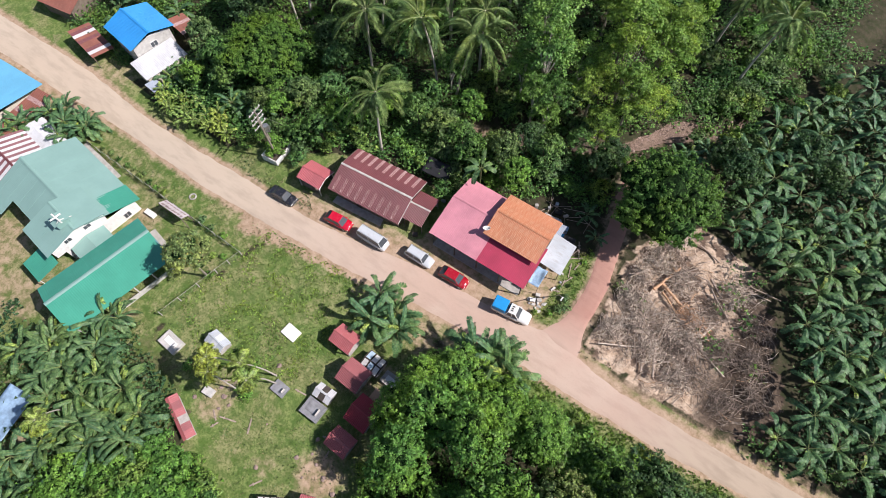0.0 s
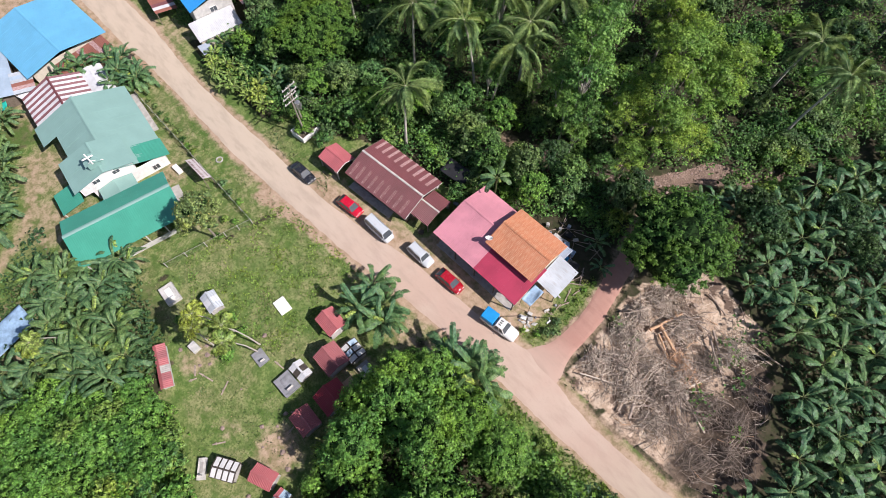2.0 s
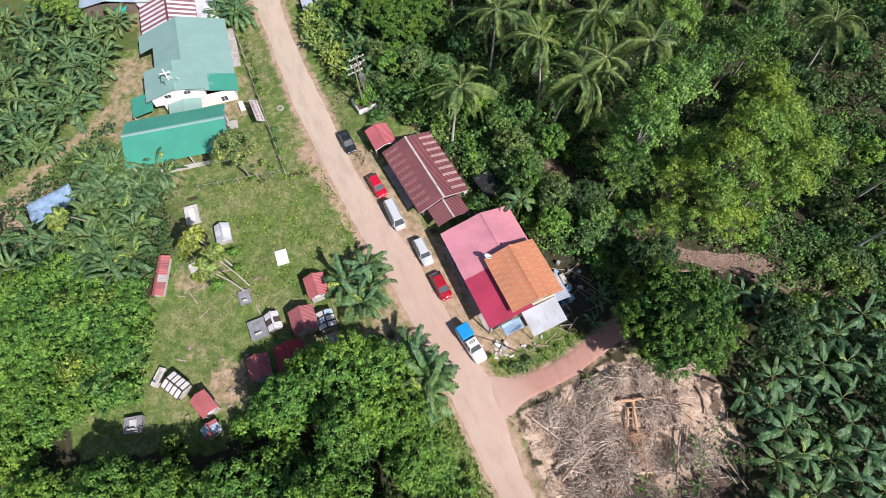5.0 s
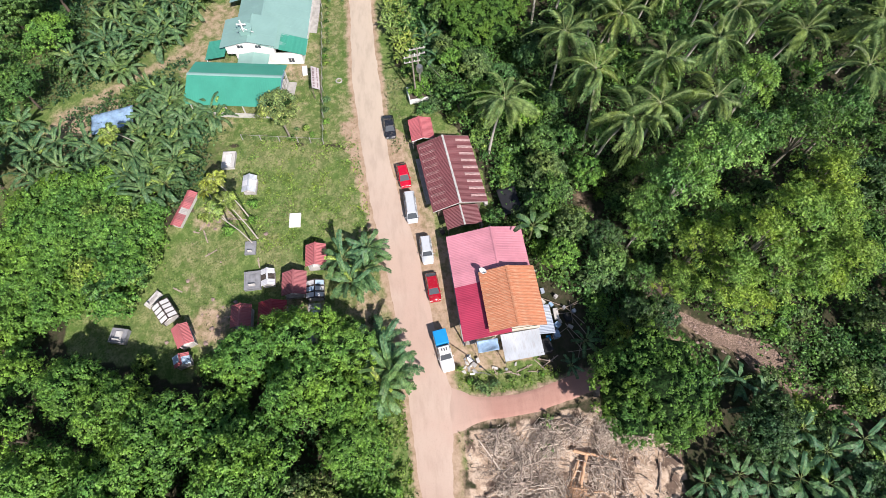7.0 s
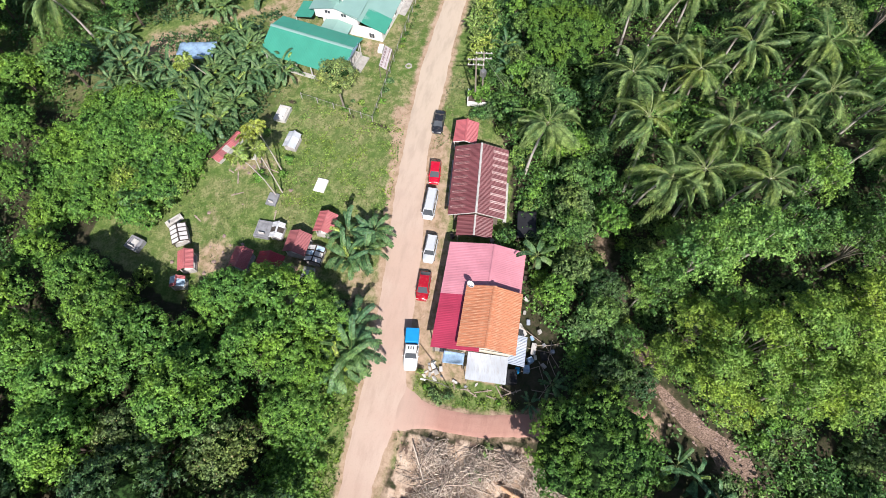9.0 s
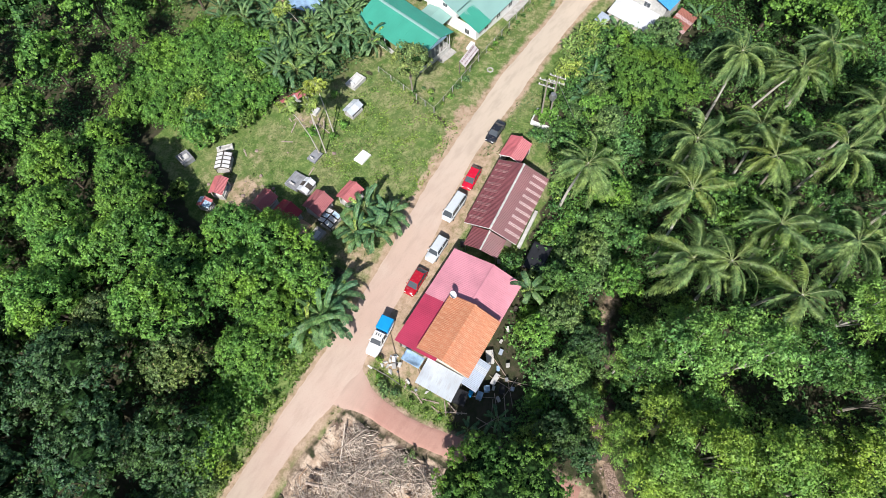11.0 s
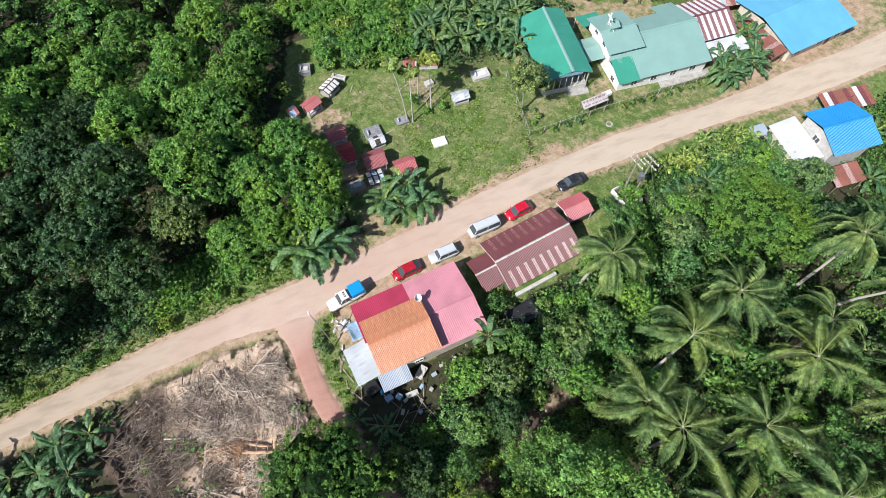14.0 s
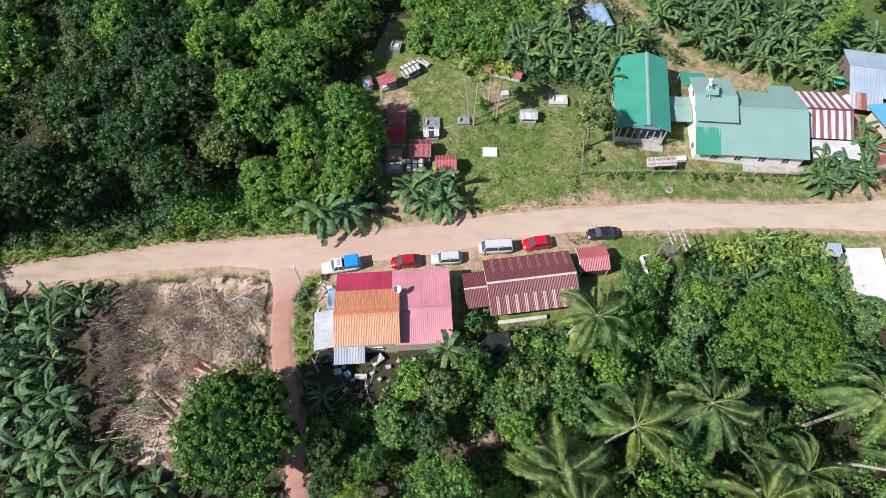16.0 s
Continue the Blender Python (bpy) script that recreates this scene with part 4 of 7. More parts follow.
door(big, (2.6, -6.6, 0.85), 0.95, 2.05, M_WOOD)
rust = thing("lean_to_roof", "rusty red lean-to against the blue-roofed house", "lean-to", pose(87.0, -6.5, G(87, -6), 0, 0, 8))
slope(rust, (1.6, -4.4, 2.8), (1.6, 4.6, 2.8), (-1.6, -4.4, 2.4), [M_RUST, M_RUST, M_PALE_SHEET], 0.8, 0.2)
posts(rust, [(-1.5, -4.2), (-1.5, 0), (-1.5, 4.4), (1.5, -4.2), (1.5, 4.4)], -0.2, [2.4, 2.4, 2.4, 2.8, 2.8], M_WOOD, 0.05)
back = thing("house", "cluttered house under dull blue-grey sheet roofs", "house", pose(92.0, 9.3, G(92, 9), 0, 0, -12))
walls(back, -4.0, 5.5, -4.5, 4.5, -0.3, 2.5, M_WOOD)
slope(back, (-4.6, 0, 3.6), (6.2, 0, 3.6), (-4.6, -5.2, 2.6), M_DULL_BLUE, 0.9, 0.25, 0.015)
slope(back, (-4.6, 0, 3.6), (6.2, 0, 3.6), (-4.6, 5.0, 2.6), M_DULL_BLUE, 0.9, 0.25, 0.015)
cap(back, (-4.6, 0, 3.62), (6.2, 0, 3.62), M_ZINC)
low_roof = thing("lean_to_roof", "low grey and rust patched lean-to beside the grey house", "lean-to", pose(88.6, 3.2, G(88.6, 3), 0, 0, -12))
slope(low_roof, (-2.6, 2.0, 2.7), (2.4, 2.0, 2.7), (-2.6, -1.2, 2.25), [M_ZINC, M_DULL_BLUE, M_ZINC, M_RUST, M_PALE_SHEET], 0.9, 0.22)
posts(low_roof, [(-2.4, -1.0), (2.2, -1.0), (-2.4, 1.8), (2.2, 1.8)], -0.2, [2.25, 2.25, 2.66, 2.66], M_WOOD, 0.05)
small_roof = thing("shed", "small pale sheet roof over a yard store", "shed", pose(86.4, 4.6, G(86.4, 4.6), 0, 0, 20))
slope(small_roof, (-0.9, 0.9, 2.1), (0.9, 0.9, 2.1), (-0.9, -0.9, 1.9), M_WHITE_SHEET, 0.9, 0.22)
posts(small_roof, [(-0.8, -0.8), (0.8, -0.8), (-0.8, 0.8), (0.8, 0.8)], -0.2, [1.9, 1.9, 2.08, 2.08], M_WOOD, 0.05)
for y in (-3.4, -2.2):
    bowl = part("satellite_dish", tubed([(4.6, y, 2.7), (4.6, y, 3.6)], 0.035), M_CHROME, back)
    bm = bmesh.new()
    bmesh.ops.create_uvsphere(bm, u_segments=12, v_segments=8, radius=0.6)
    bmesh.ops.delete(bm, geom=[v for v in bm.verts if v.co.z > -0.25], context="VERTS")
    bmesh.ops.solidify(bm, geom=bm.faces[:], thickness=0.02)
    part("bowl", bm, M_WHITE, bowl, "white dish bowl", True, Matrix.Translation((4.6, y, 4.1)) @ Euler((radians(25), radians(20), 0)).to_matrix().to_4x4())
barrel = thing("plastic_drum", "bright blue plastic drum behind the striped roof", "drum", here(85.1, 3.2))
part("body", tubed([(0, 0, 0), (0, 0, 0.45), (0, 0, 0.95)], [0.28, 0.31, 0.28], 12), M_CANOPY, barrel)
part("lid", tubed([(0, 0, 0.95), (0, 0, 1.0)], 0.29, 12), M_CANOPY, barrel)
tarp("tarpaulin", "bright turquoise tarpaulin over a yard frame", 86.0, 8.6, 1.8, 2.4, 2.4, -15, M_TURQ)
tarp("tarpaulin", "faded blue tarpaulin shelter among banana plants", 48.2, 22.3, 3.8, 6.4, 2.2, 10, M_TARP, 0.35, 0.5)

blue = thing("house", "tall house with bright blue corrugated roof", "house", pose(83.6, -28.1, G(83, -28), 0, 0, -6))
walls(blue, -3.2, 3.6, -3.4, 3.4, -0.3, 4.9, M_OLD_WHITE, gable=0.8)
slope(blue, (-3.8, 0.1, 6.6), (4.2, 0.1, 6.6), (-3.8, 4.0, 5.4), M_BLUE, 0.8, 0.22)
slope(blue, (-3.8, 0.1, 6.6), (4.2, 0.1, 6.6), (-3.8, -4.2, 5.3), M_BLUE, 0.8, 0.22)
cap(blue, (-3.85, 0.1, 6.62), (4.25, 0.1, 6.62), M_BLUE, 0.4)
window(blue, (-3.24, 0, 3.9), 1.2, 1.0, "x")
white = thing("lean_to_roof", "wide white sheet lean-to beside the blue roof", "lean-to", pose(78.4, -26.4, G(78, -26), 0, 0, -6))
slope(white, (2.0, -4.0, 3.3), (2.0, 3.9, 3.3), (-2.0, -4.0, 2.3), M_WHITE_SHEET, 0.9, 0.3, 0.015)
walls(white, -1.7, 1.9, -3.7, 3.6, -0.2, 2.2, M_CREAM)
rust2 = thing("shed", "open shed with rusty and pale sheets by the road", "shed", pose(91.5, -22.6, G(91, -22), 0, 0, -8))
slope(rust2, (-4.0, 2.0, 2.6), (4.5, 2.0, 2.6), (-4.0, -1.8, 2.2), [M_RUST, M_MAROON, M_WHITE_SHEET, M_RUST, M_MAROON, M_RUST], 0.85, 0.2)
posts(rust2, [(x, y) for x in (-3.8, 0.2, 4.3) for y in (-1.6, 1.8)], -0.2, [2.2, 2.55] * 3, M_WOOD, 0.06)
far_rust = thing("shed", "rust-red sheet roof behind the blue-roofed house", "shed", pose(81.5, -34.2, G(81, -34), 0, 0, -6))
slope(far_rust, (-2.5, 1.6, 3.0), (2.5, 1.6, 3.0), (-2.5, -1.6, 2.5), [M_RUST, M_RUST, M_PALE_SHEET], 0.8, 0.2)
posts(far_rust, [(-2.3, -1.4), (2.3, -1.4), (-2.3, 1.4), (2.3, 1.4)], -0.2, [2.5, 2.5, 2.95, 2.95], M_WOOD, 0.06)
kiosk = thing("stall", "little roadside stall with grey sheet roof", "stall", pose(75.2, -22.4, G(75, -22), 0, 0, -4))
slope(kiosk, (-1.2, 1.0, 2.2), (1.3, 1.0, 2.2), (-1.2, -1.0, 2.0), M_GREYZINC, 0.8, 0.2)
posts(kiosk, [(-1.1, -0.9), (1.2, -0.9), (-1.1, 0.9), (1.2, 0.9)], -0.1, [2.0, 2.0, 2.18, 2.18], M_WOOD, 0.05)
for i, (x, y, rz, a, b) in enumerate(((104, -27, 10, M_RUST, M_GREYZINC), (112, -30, -5, M_ZINC, M_RUST))):
    h = thing("house", "distant village house with rusty and grey sheet roof", "house", pose(x, y, G(x, y), 0, 0, rz))
    walls(h, -3.5, 3.5, -3, 3, -0.3, 2.6, M_WOOD, gable=0.9)
    slope(h, (-4, 0, 3.9), (4, 0, 3.9), (-4, 3.6, 2.6), a, 0.9)
    slope(h, (-4, 0, 3.9), (4, 0, 3.9), (-4, -3.6, 2.6), b, 0.9)
    cap(h, (-4, 0, 3.92), (4, 0, 3.92), a)


# ---- parked cars ----
def car(label, x, y, rz, length, width, height, paint, style, group="cars parked along the road"):
    """Front towards +x. style: where the bonnet, cabin and tail begin and end, as shares of the length, and roof inset."""
    c = thing("car" if style != "pickup" else "pickup_truck", label, "car", here(x, y, rz, 0.05), group)
    belt, floor_ = height * 0.56, 0.22
    hw, hl = width / 2, length / 2
    pro = {"sedan": (0.74, 0.60, 0.33, 0.14), "hatch": (0.78, 0.62, 0.22, 0.03), "suv": (0.76, 0.66, 0.1, 0.02), "van": (0.93, 0.82, 0.04, 0.01), "pickup": (0.74, 0.64, 0.45, 0.41)}[style]
    bm = bmesh.new()
    st = [(-hl, 0.42, belt * 0.86, 0.80), (-hl + 0.12, floor_ + 0.1, belt * 0.97, 0.92), (-hl * 0.7, floor_, belt, 1.0), (0.0, floor_, belt, 1.0), (hl * 0.55, floor_, belt * 0.98, 1.0),
          (hl * 0.8, floor_, belt * (0.9 if style != "van" else 0.97), 0.96), (hl - 0.1, floor_ + 0.1, belt * (0.8 if style != "van" else 0.9), 0.86), (hl, 0.4, belt * 0.66, 0.72)]
    prev = None
    for px, z0, z1, k in st:
        w = hw * k
        ring = [bm.verts.new(v) for v in ((px, -w * 0.93, z0), (px, -w, z0 + 0.12), (px, -w, z0 + (z1 - z0) * 0.65), (px, -w * 0.93, z1), (px, 0, z1 + 0.03), (px, w * 0.93, z1), (px, w, z0 + (z1 - z0) * 0.65), (px, w, z0 + 0.12), (px, w * 0.93, z0))]
        if prev:
            for k2 in range(9):
                bm.faces.new((prev[k2], prev[(k2 + 1) % 9], ring[(k2 + 1) % 9], ring[k2]))
        else:
            bm.faces.new(ring[::-1])
        prev = ring
    bm.faces.new(prev)
    bmesh.ops.recalc_face_normals(bm, faces=bm.faces)
    part("body", bm, paint, c, smooth=True)
    xa, xb, xc, xd = [-hl + length * p for p in pro]  # foot of windscreen, roof front, roof rear, foot of rear screen
    wb, wt = hw * 0.9, hw * 0.74
    bm = bmesh.new()
    lo = [bm.verts.new(v) for v in ((xa, -wb, belt), (xa, wb, belt), (xd, wb, belt), (xd, -wb, belt))]
    hi = [bm.verts.new(v) for v in ((xb, -wt, height - 0.07), (xb, wt, height - 0.07), (xc, wt, height - 0.07), (xc, -wt, height - 0.07))]
    for k in range(4):
        bm.faces.new((lo[k], lo[(k + 1) % 4], hi[(k + 1) % 4], hi[k]))
    bm.faces.new(hi)
    bmesh.ops.recalc_face_normals(bm, faces=bm.faces)
    part("cabin_glass", bm, M_GLASS, c, "dark tinted glass")
    bm = bmesh.new()
    box(bm, ((xb + xc) / 2, 0, height - 0.035), (xb - xc + 0.1, 2 * wt + 0.05, 0.1), bev=0.045)
    part("roof", bm, paint, c)
    for s in (-1, 1):
        for (p0, p1) in (((xa, wb), (xb, wt)), ((xd, wb), (xc, wt))):
            part("pillar", tubed([(p0[0], s * p0[1], belt - 0.02), (p1[0], s * p1[1], height - 0.06)], 0.05, 5), paint, c)
        part("pillar", tubed([((xa + xd) / 2, s * wb * 1.005, belt - 0.02), ((xb + xc) / 2, s * wt * 1.01, height - 0.06)], 0.045, 5), paint, c)
        part("headlight", boxed((hl - 0.13, s * hw * 0.62, belt * 0.7), (0.16, 0.36, 0.16), bev=0.03), M_WHITE, c)
        part("tail_light", boxed((-hl + 0.07, s * hw * 0.72, belt * 0.78), (0.1, 0.26, 0.18), bev=0.02), M_REDPAINT, c)
        part("mirror", boxed((xa - 0.25, s * (hw + 0.08), belt + 0.08), (0.12, 0.18, 0.12), bev=0.03), paint, c)
        for wx in (hl * 0.62, -hl * 0.62):
            w = part("wheel", tubed([(wx, s * (hw - 0.2), 0.31), (wx, s * (hw + 0.01), 0.31)], 0.31, 14), M_RUBBER, c)
            part("rim", tubed([(wx, s * (hw - 0.1), 0.31), (wx, s * (hw + 0.02), 0.31)], 0.19, 10), M_CHROME, w)
    part("bumper", boxed((hl - 0.02, 0, 0.42), (0.16, width * 0.8, 0.16), bev=0.04), paint, c)
    part("bumper", boxed((-hl + 0.02, 0, 0.45), (0.16, width * 0.85, 0.16), bev=0.04), paint, c)
    if style == "pickup":
        bm = bmesh.new()
        box(bm, (-hl + length * 0.2, 0, belt + 0.42), (length * 0.36, width * 0.94, 0.9), bev=0.07)
        part("canopy", bm, M_CANOPY, c, "bright blue canvas canopy over the bed")
        for k in (-0.3, 0, 0.3):
            part("roof_light", boxed(((xb + xc) / 2 - 0.1, k, height + 0.04), (0.35, 0.12, 0.06)), M_RUBBER, c)
    if style in ("suv", "van"):
        for s in (-1, 1):
            part("roof_rail", tubed([(xb - 0.2, s * (wt - 0.05), height + 0.05), (xc + 0.2, s * (wt - 0.05), height + 0.05)], 0.025, 5), M_CHROME, c)
    return c


car("white pickup truck with bright blue canopy over its bed", 7.6, -24.75, 189.5, 5.2, 1.8, 1.75, M_CAR_WHITE, "pickup")
car("deep red hatchback parked before the pink house", 16.4, -24.15, 185, 4.1, 1.68, 1.5, M_CAR_DEEP, "hatch")
car("silver estate car with roof rails", 21.9, -23.75, 183, 4.1, 1.66, 1.55, M_CAR_SILVER, "suv")
car("white passenger van parked in front of the maroon house", 28.7, -22.1, 183, 4.55, 1.72, 1.85, M_CAR_SILVER, "van")
car("bright red hatchback on the road verge", 34.5, -21.4, 188, 4.1, 1.68, 1.5, M_CAR_RED, "hatch")
car("black saloon car parked by the red hut", 43.8, -19.8, 184, 4.35, 1.7, 1.38, M_CAR_BLACK, "sedan")


# ---- burial ground ----
GT = "graves in the burial ground"


def roofed_tomb(x, y, rz, w, d, h, roof, label, slab=M_CONC):
    """A grave sheltered by a small gabled roof on posts."""
    t = thing("tomb", label, "tomb", here(x, y, rz), GT)
    part("plinth", boxed((0, 0, 0.15), (w * 0.86, d * 0.86, 0.5), bev=0.03), slab, t)
    part("grave_slab", boxed((0, 0, 0.55), (w * 0.6, d * 0.5, 0.34), bev=0.03), M_TILE_WHITE, t)
    for sx in (-1, 1):
        for sy in (-1, 1):
            part("post", boxed((sx * w * 0.4, sy * d * 0.38, h * 0.5), (0.14, 0.14, h), bev=0.01), M_OLD_WHITE, t)
    r = h + 0.26 * d
    for sy in (-1, 1):
        slope(t, (-w / 2, 0, r), (w / 2, 0, r), (-w / 2, sy * d / 2, h), roof, w / 3, 0.2, 0.05)
    cap(t, (-w / 2 - 0.03, 0, r + 0.02), (w / 2 + 0.03, 0, r + 0.02), roof[0] if isinstance(roof, list) else roof, 0.26)
    for sx in (-1, 1):
        bm = bmesh.new()
        f = bm.faces.new([bm.verts.new(v) for v in ((sx * w * 0.42, -d * 0.42, h + 0.02), (sx * w * 0.42, d * 0.42, h + 0.02), (sx * w * 0.42, 0, r - 0.06))])
        bmesh.ops.solidify(bm, geom=[f], thickness=0.05)
        part("gable", bm, M_OLD_WHITE, t)
    return t


roofed_tomb(21.9, -8.9, 0, 3.2, 2.7, 2.0, M_TILE_RED, "grave shelter with bright red ribbed tile roof")
roofed_tomb(18.1, -6.1, 0, 3.3, 3.2, 1.9, M_TILE_DULL, "grave shelter with faded red tile roof")
roofed_tomb(14.3, 0.6, 0, 3.0, 2.6, 1.8, M_TILE_RED, "grave shelter with red tile roof beside the trees")
roofed_tomb(14.3, -3.4, 0, 3.1, 3.6, 1.9, M_TILE_DEEP, "grave shelter with deep red roof in the shade")
roofed_tomb(12.4, 7.7, 24, 2.9, 2.1, 1.8, M_TILE_RED, "small grave shelter with pinkish red tile roof")
roofed_tomb(9.3, 7.6, 18, 1.5, 2.0, 1.5, [M_TILE_RED, M_TILE_BLUE, M_TILE_BLUE], "grave shelter roofed in red and pale blue sheets")
roofed_tomb(19.7, -2.4, 4, 2.4, 1.8, 1.1, [M_WHITE_SHEET, M_DARKWOOD], "grave shelter with narrow grey and white striped roof")
roofed_tomb(34.8, 0.9, -3, 2.8, 2.0, 1.2, [M_ZINC, M_WHITE_SHEET, M_ZINC], "white grave with low weathered sheet roof")


def slab_tomb(x, y, rz, w, d, h, material, label, raised=True, stone=None):
    t = thing("tomb", label, "tomb", here(x, y, rz), GT)
    part("base", boxed((0, 0, h * 0.35), (w, d, h * 0.7 + 0.2), bev=0.03), material, t)
    if raised:
        for c, s in (((0, d * 0.46, h * 0.85), (w, d * 0.08, h * 0.35)), ((0, -d * 0.46, h * 0.85), (w, d * 0.08, h * 0.35)), ((w * 0.46, 0, h * 0.85), (w * 0.08, d * 0.83, h * 0.35)), ((-w * 0.46, 0, h * 0.85), (w * 0.08, d * 0.83, h * 0.35))):
            part("kerb", boxed(c, s, bev=0.01), material, t)
        part("headstone", boxed((-w * 0.3, 0, h + 0.2), (0.12, d * 0.4, 0.5), bev=0.02), stone or M_OLD_WHITE, t)
        part("grave_top", boxed((w * 0.06, 0, h * 0.86), (w * 0.5, d * 0.4, h * 0.3), bev=0.02), stone or material, t)
    return t


def panel_tomb(x, y, rz, n, s, d, h, mats, label):
    """A grave under a low gabled cover of pale panels held in a dark frame; the ridge runs along its length."""
    t = thing("tomb", label, "tomb", here(x, y, rz), GT)
    w, rise = n * s, 0.34 * d
    part("plinth", boxed((0, 0, 0.2), (w * 0.94, d * 1.7, 0.6), bev=0.03), M_CONC, t)
    part("grave_slab", boxed((0, 0, 0.62), (w * 0.7, d * 0.9, 0.25), bev=0.02), M_TILE_WHITE, t)
    for sx in (-1, 1):
        for sy in (-1, 1):
            part("post", boxed((sx * w * 0.45, sy * d * 0.88, h / 2), (0.1, 0.1, h)), M_DARKWOOD, t)
    tilt = math.atan2(rise, d)
    for sy in (-1, 1):
        rot = Matrix.Rotation(-sy * tilt, 4, "X")
        frame_ = part("roof_frame", boxed((0, sy * d / 2, h + rise / 2), (w + 0.1, math.hypot(d, rise), 0.06), rot=rot), M_DARKWOOD, t, "dark roof frame")
        for i in range(n):
            off = rot @ Vector((0, 0, 0.06))
            part("panel", boxed(((i - (n - 1) / 2) * s, sy * d / 2 + off.y, h + rise / 2 + off.z), (s * 0.74, math.hypot(d, rise) * 0.86, 0.05), bev=0.01, rot=rot), mats[(i + (sy > 0)) % len(mats)], frame_)
    part("ridge_beam", boxed((0, 0, h + rise + 0.05), (w + 0.12, 0.12, 0.1)), M_DARKWOOD, t)
    return t


panel_tomb(17.3, -8.7, 0, 3, 0.85, 1.2, 1.2, [M_TILE_WHITE, M_TILE_WHITE, M_TILE_BLUE], "grave under low gable of pale panels in dark frames")
panel_tomb(16.1, 10.6, 34, 4, 0.72, 1.15, 1.2, [M_TILE_WHITE], "grave under low gable of large white panels")
g = slab_tomb(19.7, -0.2, 2, 2.6, 2.2, 0.6, M_GREY_CONC, "grey cement grave with low kerb and small plaque")
slab_tomb(14.1, -5.9, 0, 2.3, 1.7, 0.5, M_PEACH, "peach plastered grave with raised kerb", stone=M_PEACH)
slab_tomb(10.9, -8.2, 0, 2.3, 1.5, 0.6, M_CONC, "weathered concrete grave under the trees")
slab_tomb(14.3, -8.5, 0, 2.5, 1.6, 0.6, M_CONC, "pale concrete grave with tiled top", stone=M_TILE_WHITE)
slab_tomb(18.2, 12.7, -38, 2.4, 0.9, 0.5, M_OLD_WHITE, "narrow whitewashed grave kerb", stone=M_CONC)
slab_tomb(13.5, 16.3, -12, 1.9, 2.1, 0.8, M_GREY_CONC, "grey grave with weathered pale top", stone=M_OLD_WHITE)
slab_tomb(24.7, 0.4, 0, 2.0, 1.5, 0.3, M_GREY_CONC, "low cracked cement grave in the grass")
slab_tomb(28.6, -5.6, -2, 2.2, 1.6, 0.25, M_WHITE, "plain bright white slab in the grass", raised=False)
slab_tomb(39.9, 4.5, -2, 2.9, 1.9, 0.6, M_OLD_WHITE, "white painted grave with raised kerb", stone=M_WHITE)
slab_tomb(31.4, 5.9, 8, 1.4, 1.0, 0.6, M_OLD_WHITE, "small whitewashed block in the grass", raised=False)
low = thing("tomb", "long low grave cover of dull red sheets", "tomb", here(31.6, 9.9, -19), GT)
part("base", boxed((0, 0, 0.3), (5.4, 1.2, 0.8), bev=0.03), M_OLD_WHITE, low)
slope(low, (-2.9, 0.3, 1.15), (2.9, 0.3, 1.15), (-2.9, -0.75, 0.85), [M_TILE_RED, M_TILE_DULL, M_TILE_RED, M_CONC, M_TILE_DULL], 0.97, 0.24)
slope(low, (-2.9, 0.3, 1.15), (2.9, 0.3, 1.15), (-2.9, 0.75, 0.95), M_TILE_RED, 0.97, 0.24)

# ---- fence, notice board, planter, poles, lamp ----
fence = thing("fence", "wire fence with pale posts round the churchyard", "fence", pose(0, 0, 0))
FENCE = [(76.0, -9.0), (58.1, -9.3), (41.9, -9.6), (42.6, -5.7), (43.9, 2.8)]
for (ax, ay), (bx, by) in zip(FENCE, FENCE[1:]):
    n = max(1, round(math.hypot(bx - ax, by - ay) / 2.6))
    for i in range(n):
        x, y = ax + (bx - ax) * i / n, ay + (by - ay) * i / n
        x2, y2 = ax + (bx - ax) * (i + 1) / n, ay + (by - ay) * (i + 1) / n
        z, z2 = G(x, y), G(x2, y2)
        part("post", boxed((x, y, z + 0.6), (0.11, 0.11, 1.5), bev=0.01), M_CONC, fence)
        bm = bmesh.new()
        for h in (0.15, 0.35, 0.55, 0.75, 0.95, 1.15):
            tube(bm, [(x, y, z + h), (x2, y2, z2 + h)], 0.014, 3)
        for k in range(1, 9):
            f = k / 9
            tube(bm, [(x + (x2 - x) * f, y + (y2 - y) * f, z + (z2 - z) * f + 0.1), (x + (x2 - x) * f, y + (y2 - y) * f, z + (z2 - z) * f + 1.2)], 0.01, 3)
        tagged(part("wire_panel", bm, M_FERN, fence), kind="stuff")
        part("top_rail", tubed([(x, y, z + 1.25), (x2, y2, z2 + 1.25)], 0.02, 5), M_CONC, fence)
part("post", boxed((43.9, 2.8, G(43.9, 2.8) + 0.6), (0.11, 0.11, 1.5), bev=0.01), M_CONC, fence)

board = thing("notice_board", "weathered white sloping board with faded red lettering bars", "sign", here(53.6, -8.6, 3))
bm = bmesh.new()
tl = Matrix.Rotation(radians(32), 4, "X")
part("panel", boxed((0, 0, 2.45), (4.5, 1.35, 0.06), bev=0.01, rot=tl), M_BOARD, board)
rg = random.Random(3)
for row, zz in ((0.35, 0), (-0.3, 1)):
    x = -2.0
    while x < 2.0:
        w = rg.uniform(0.25, 0.6)
        p = tl @ Vector((x + w / 2, row, 0.045))
        part("lettering_bar", boxed((p.x, p.y, p.z + 2.45), (w, 0.32 if zz == 0 else 0.2, 0.012), rot=tl), M_LETTER, board)
        x += w + rg.uniform(0.1, 0.25)
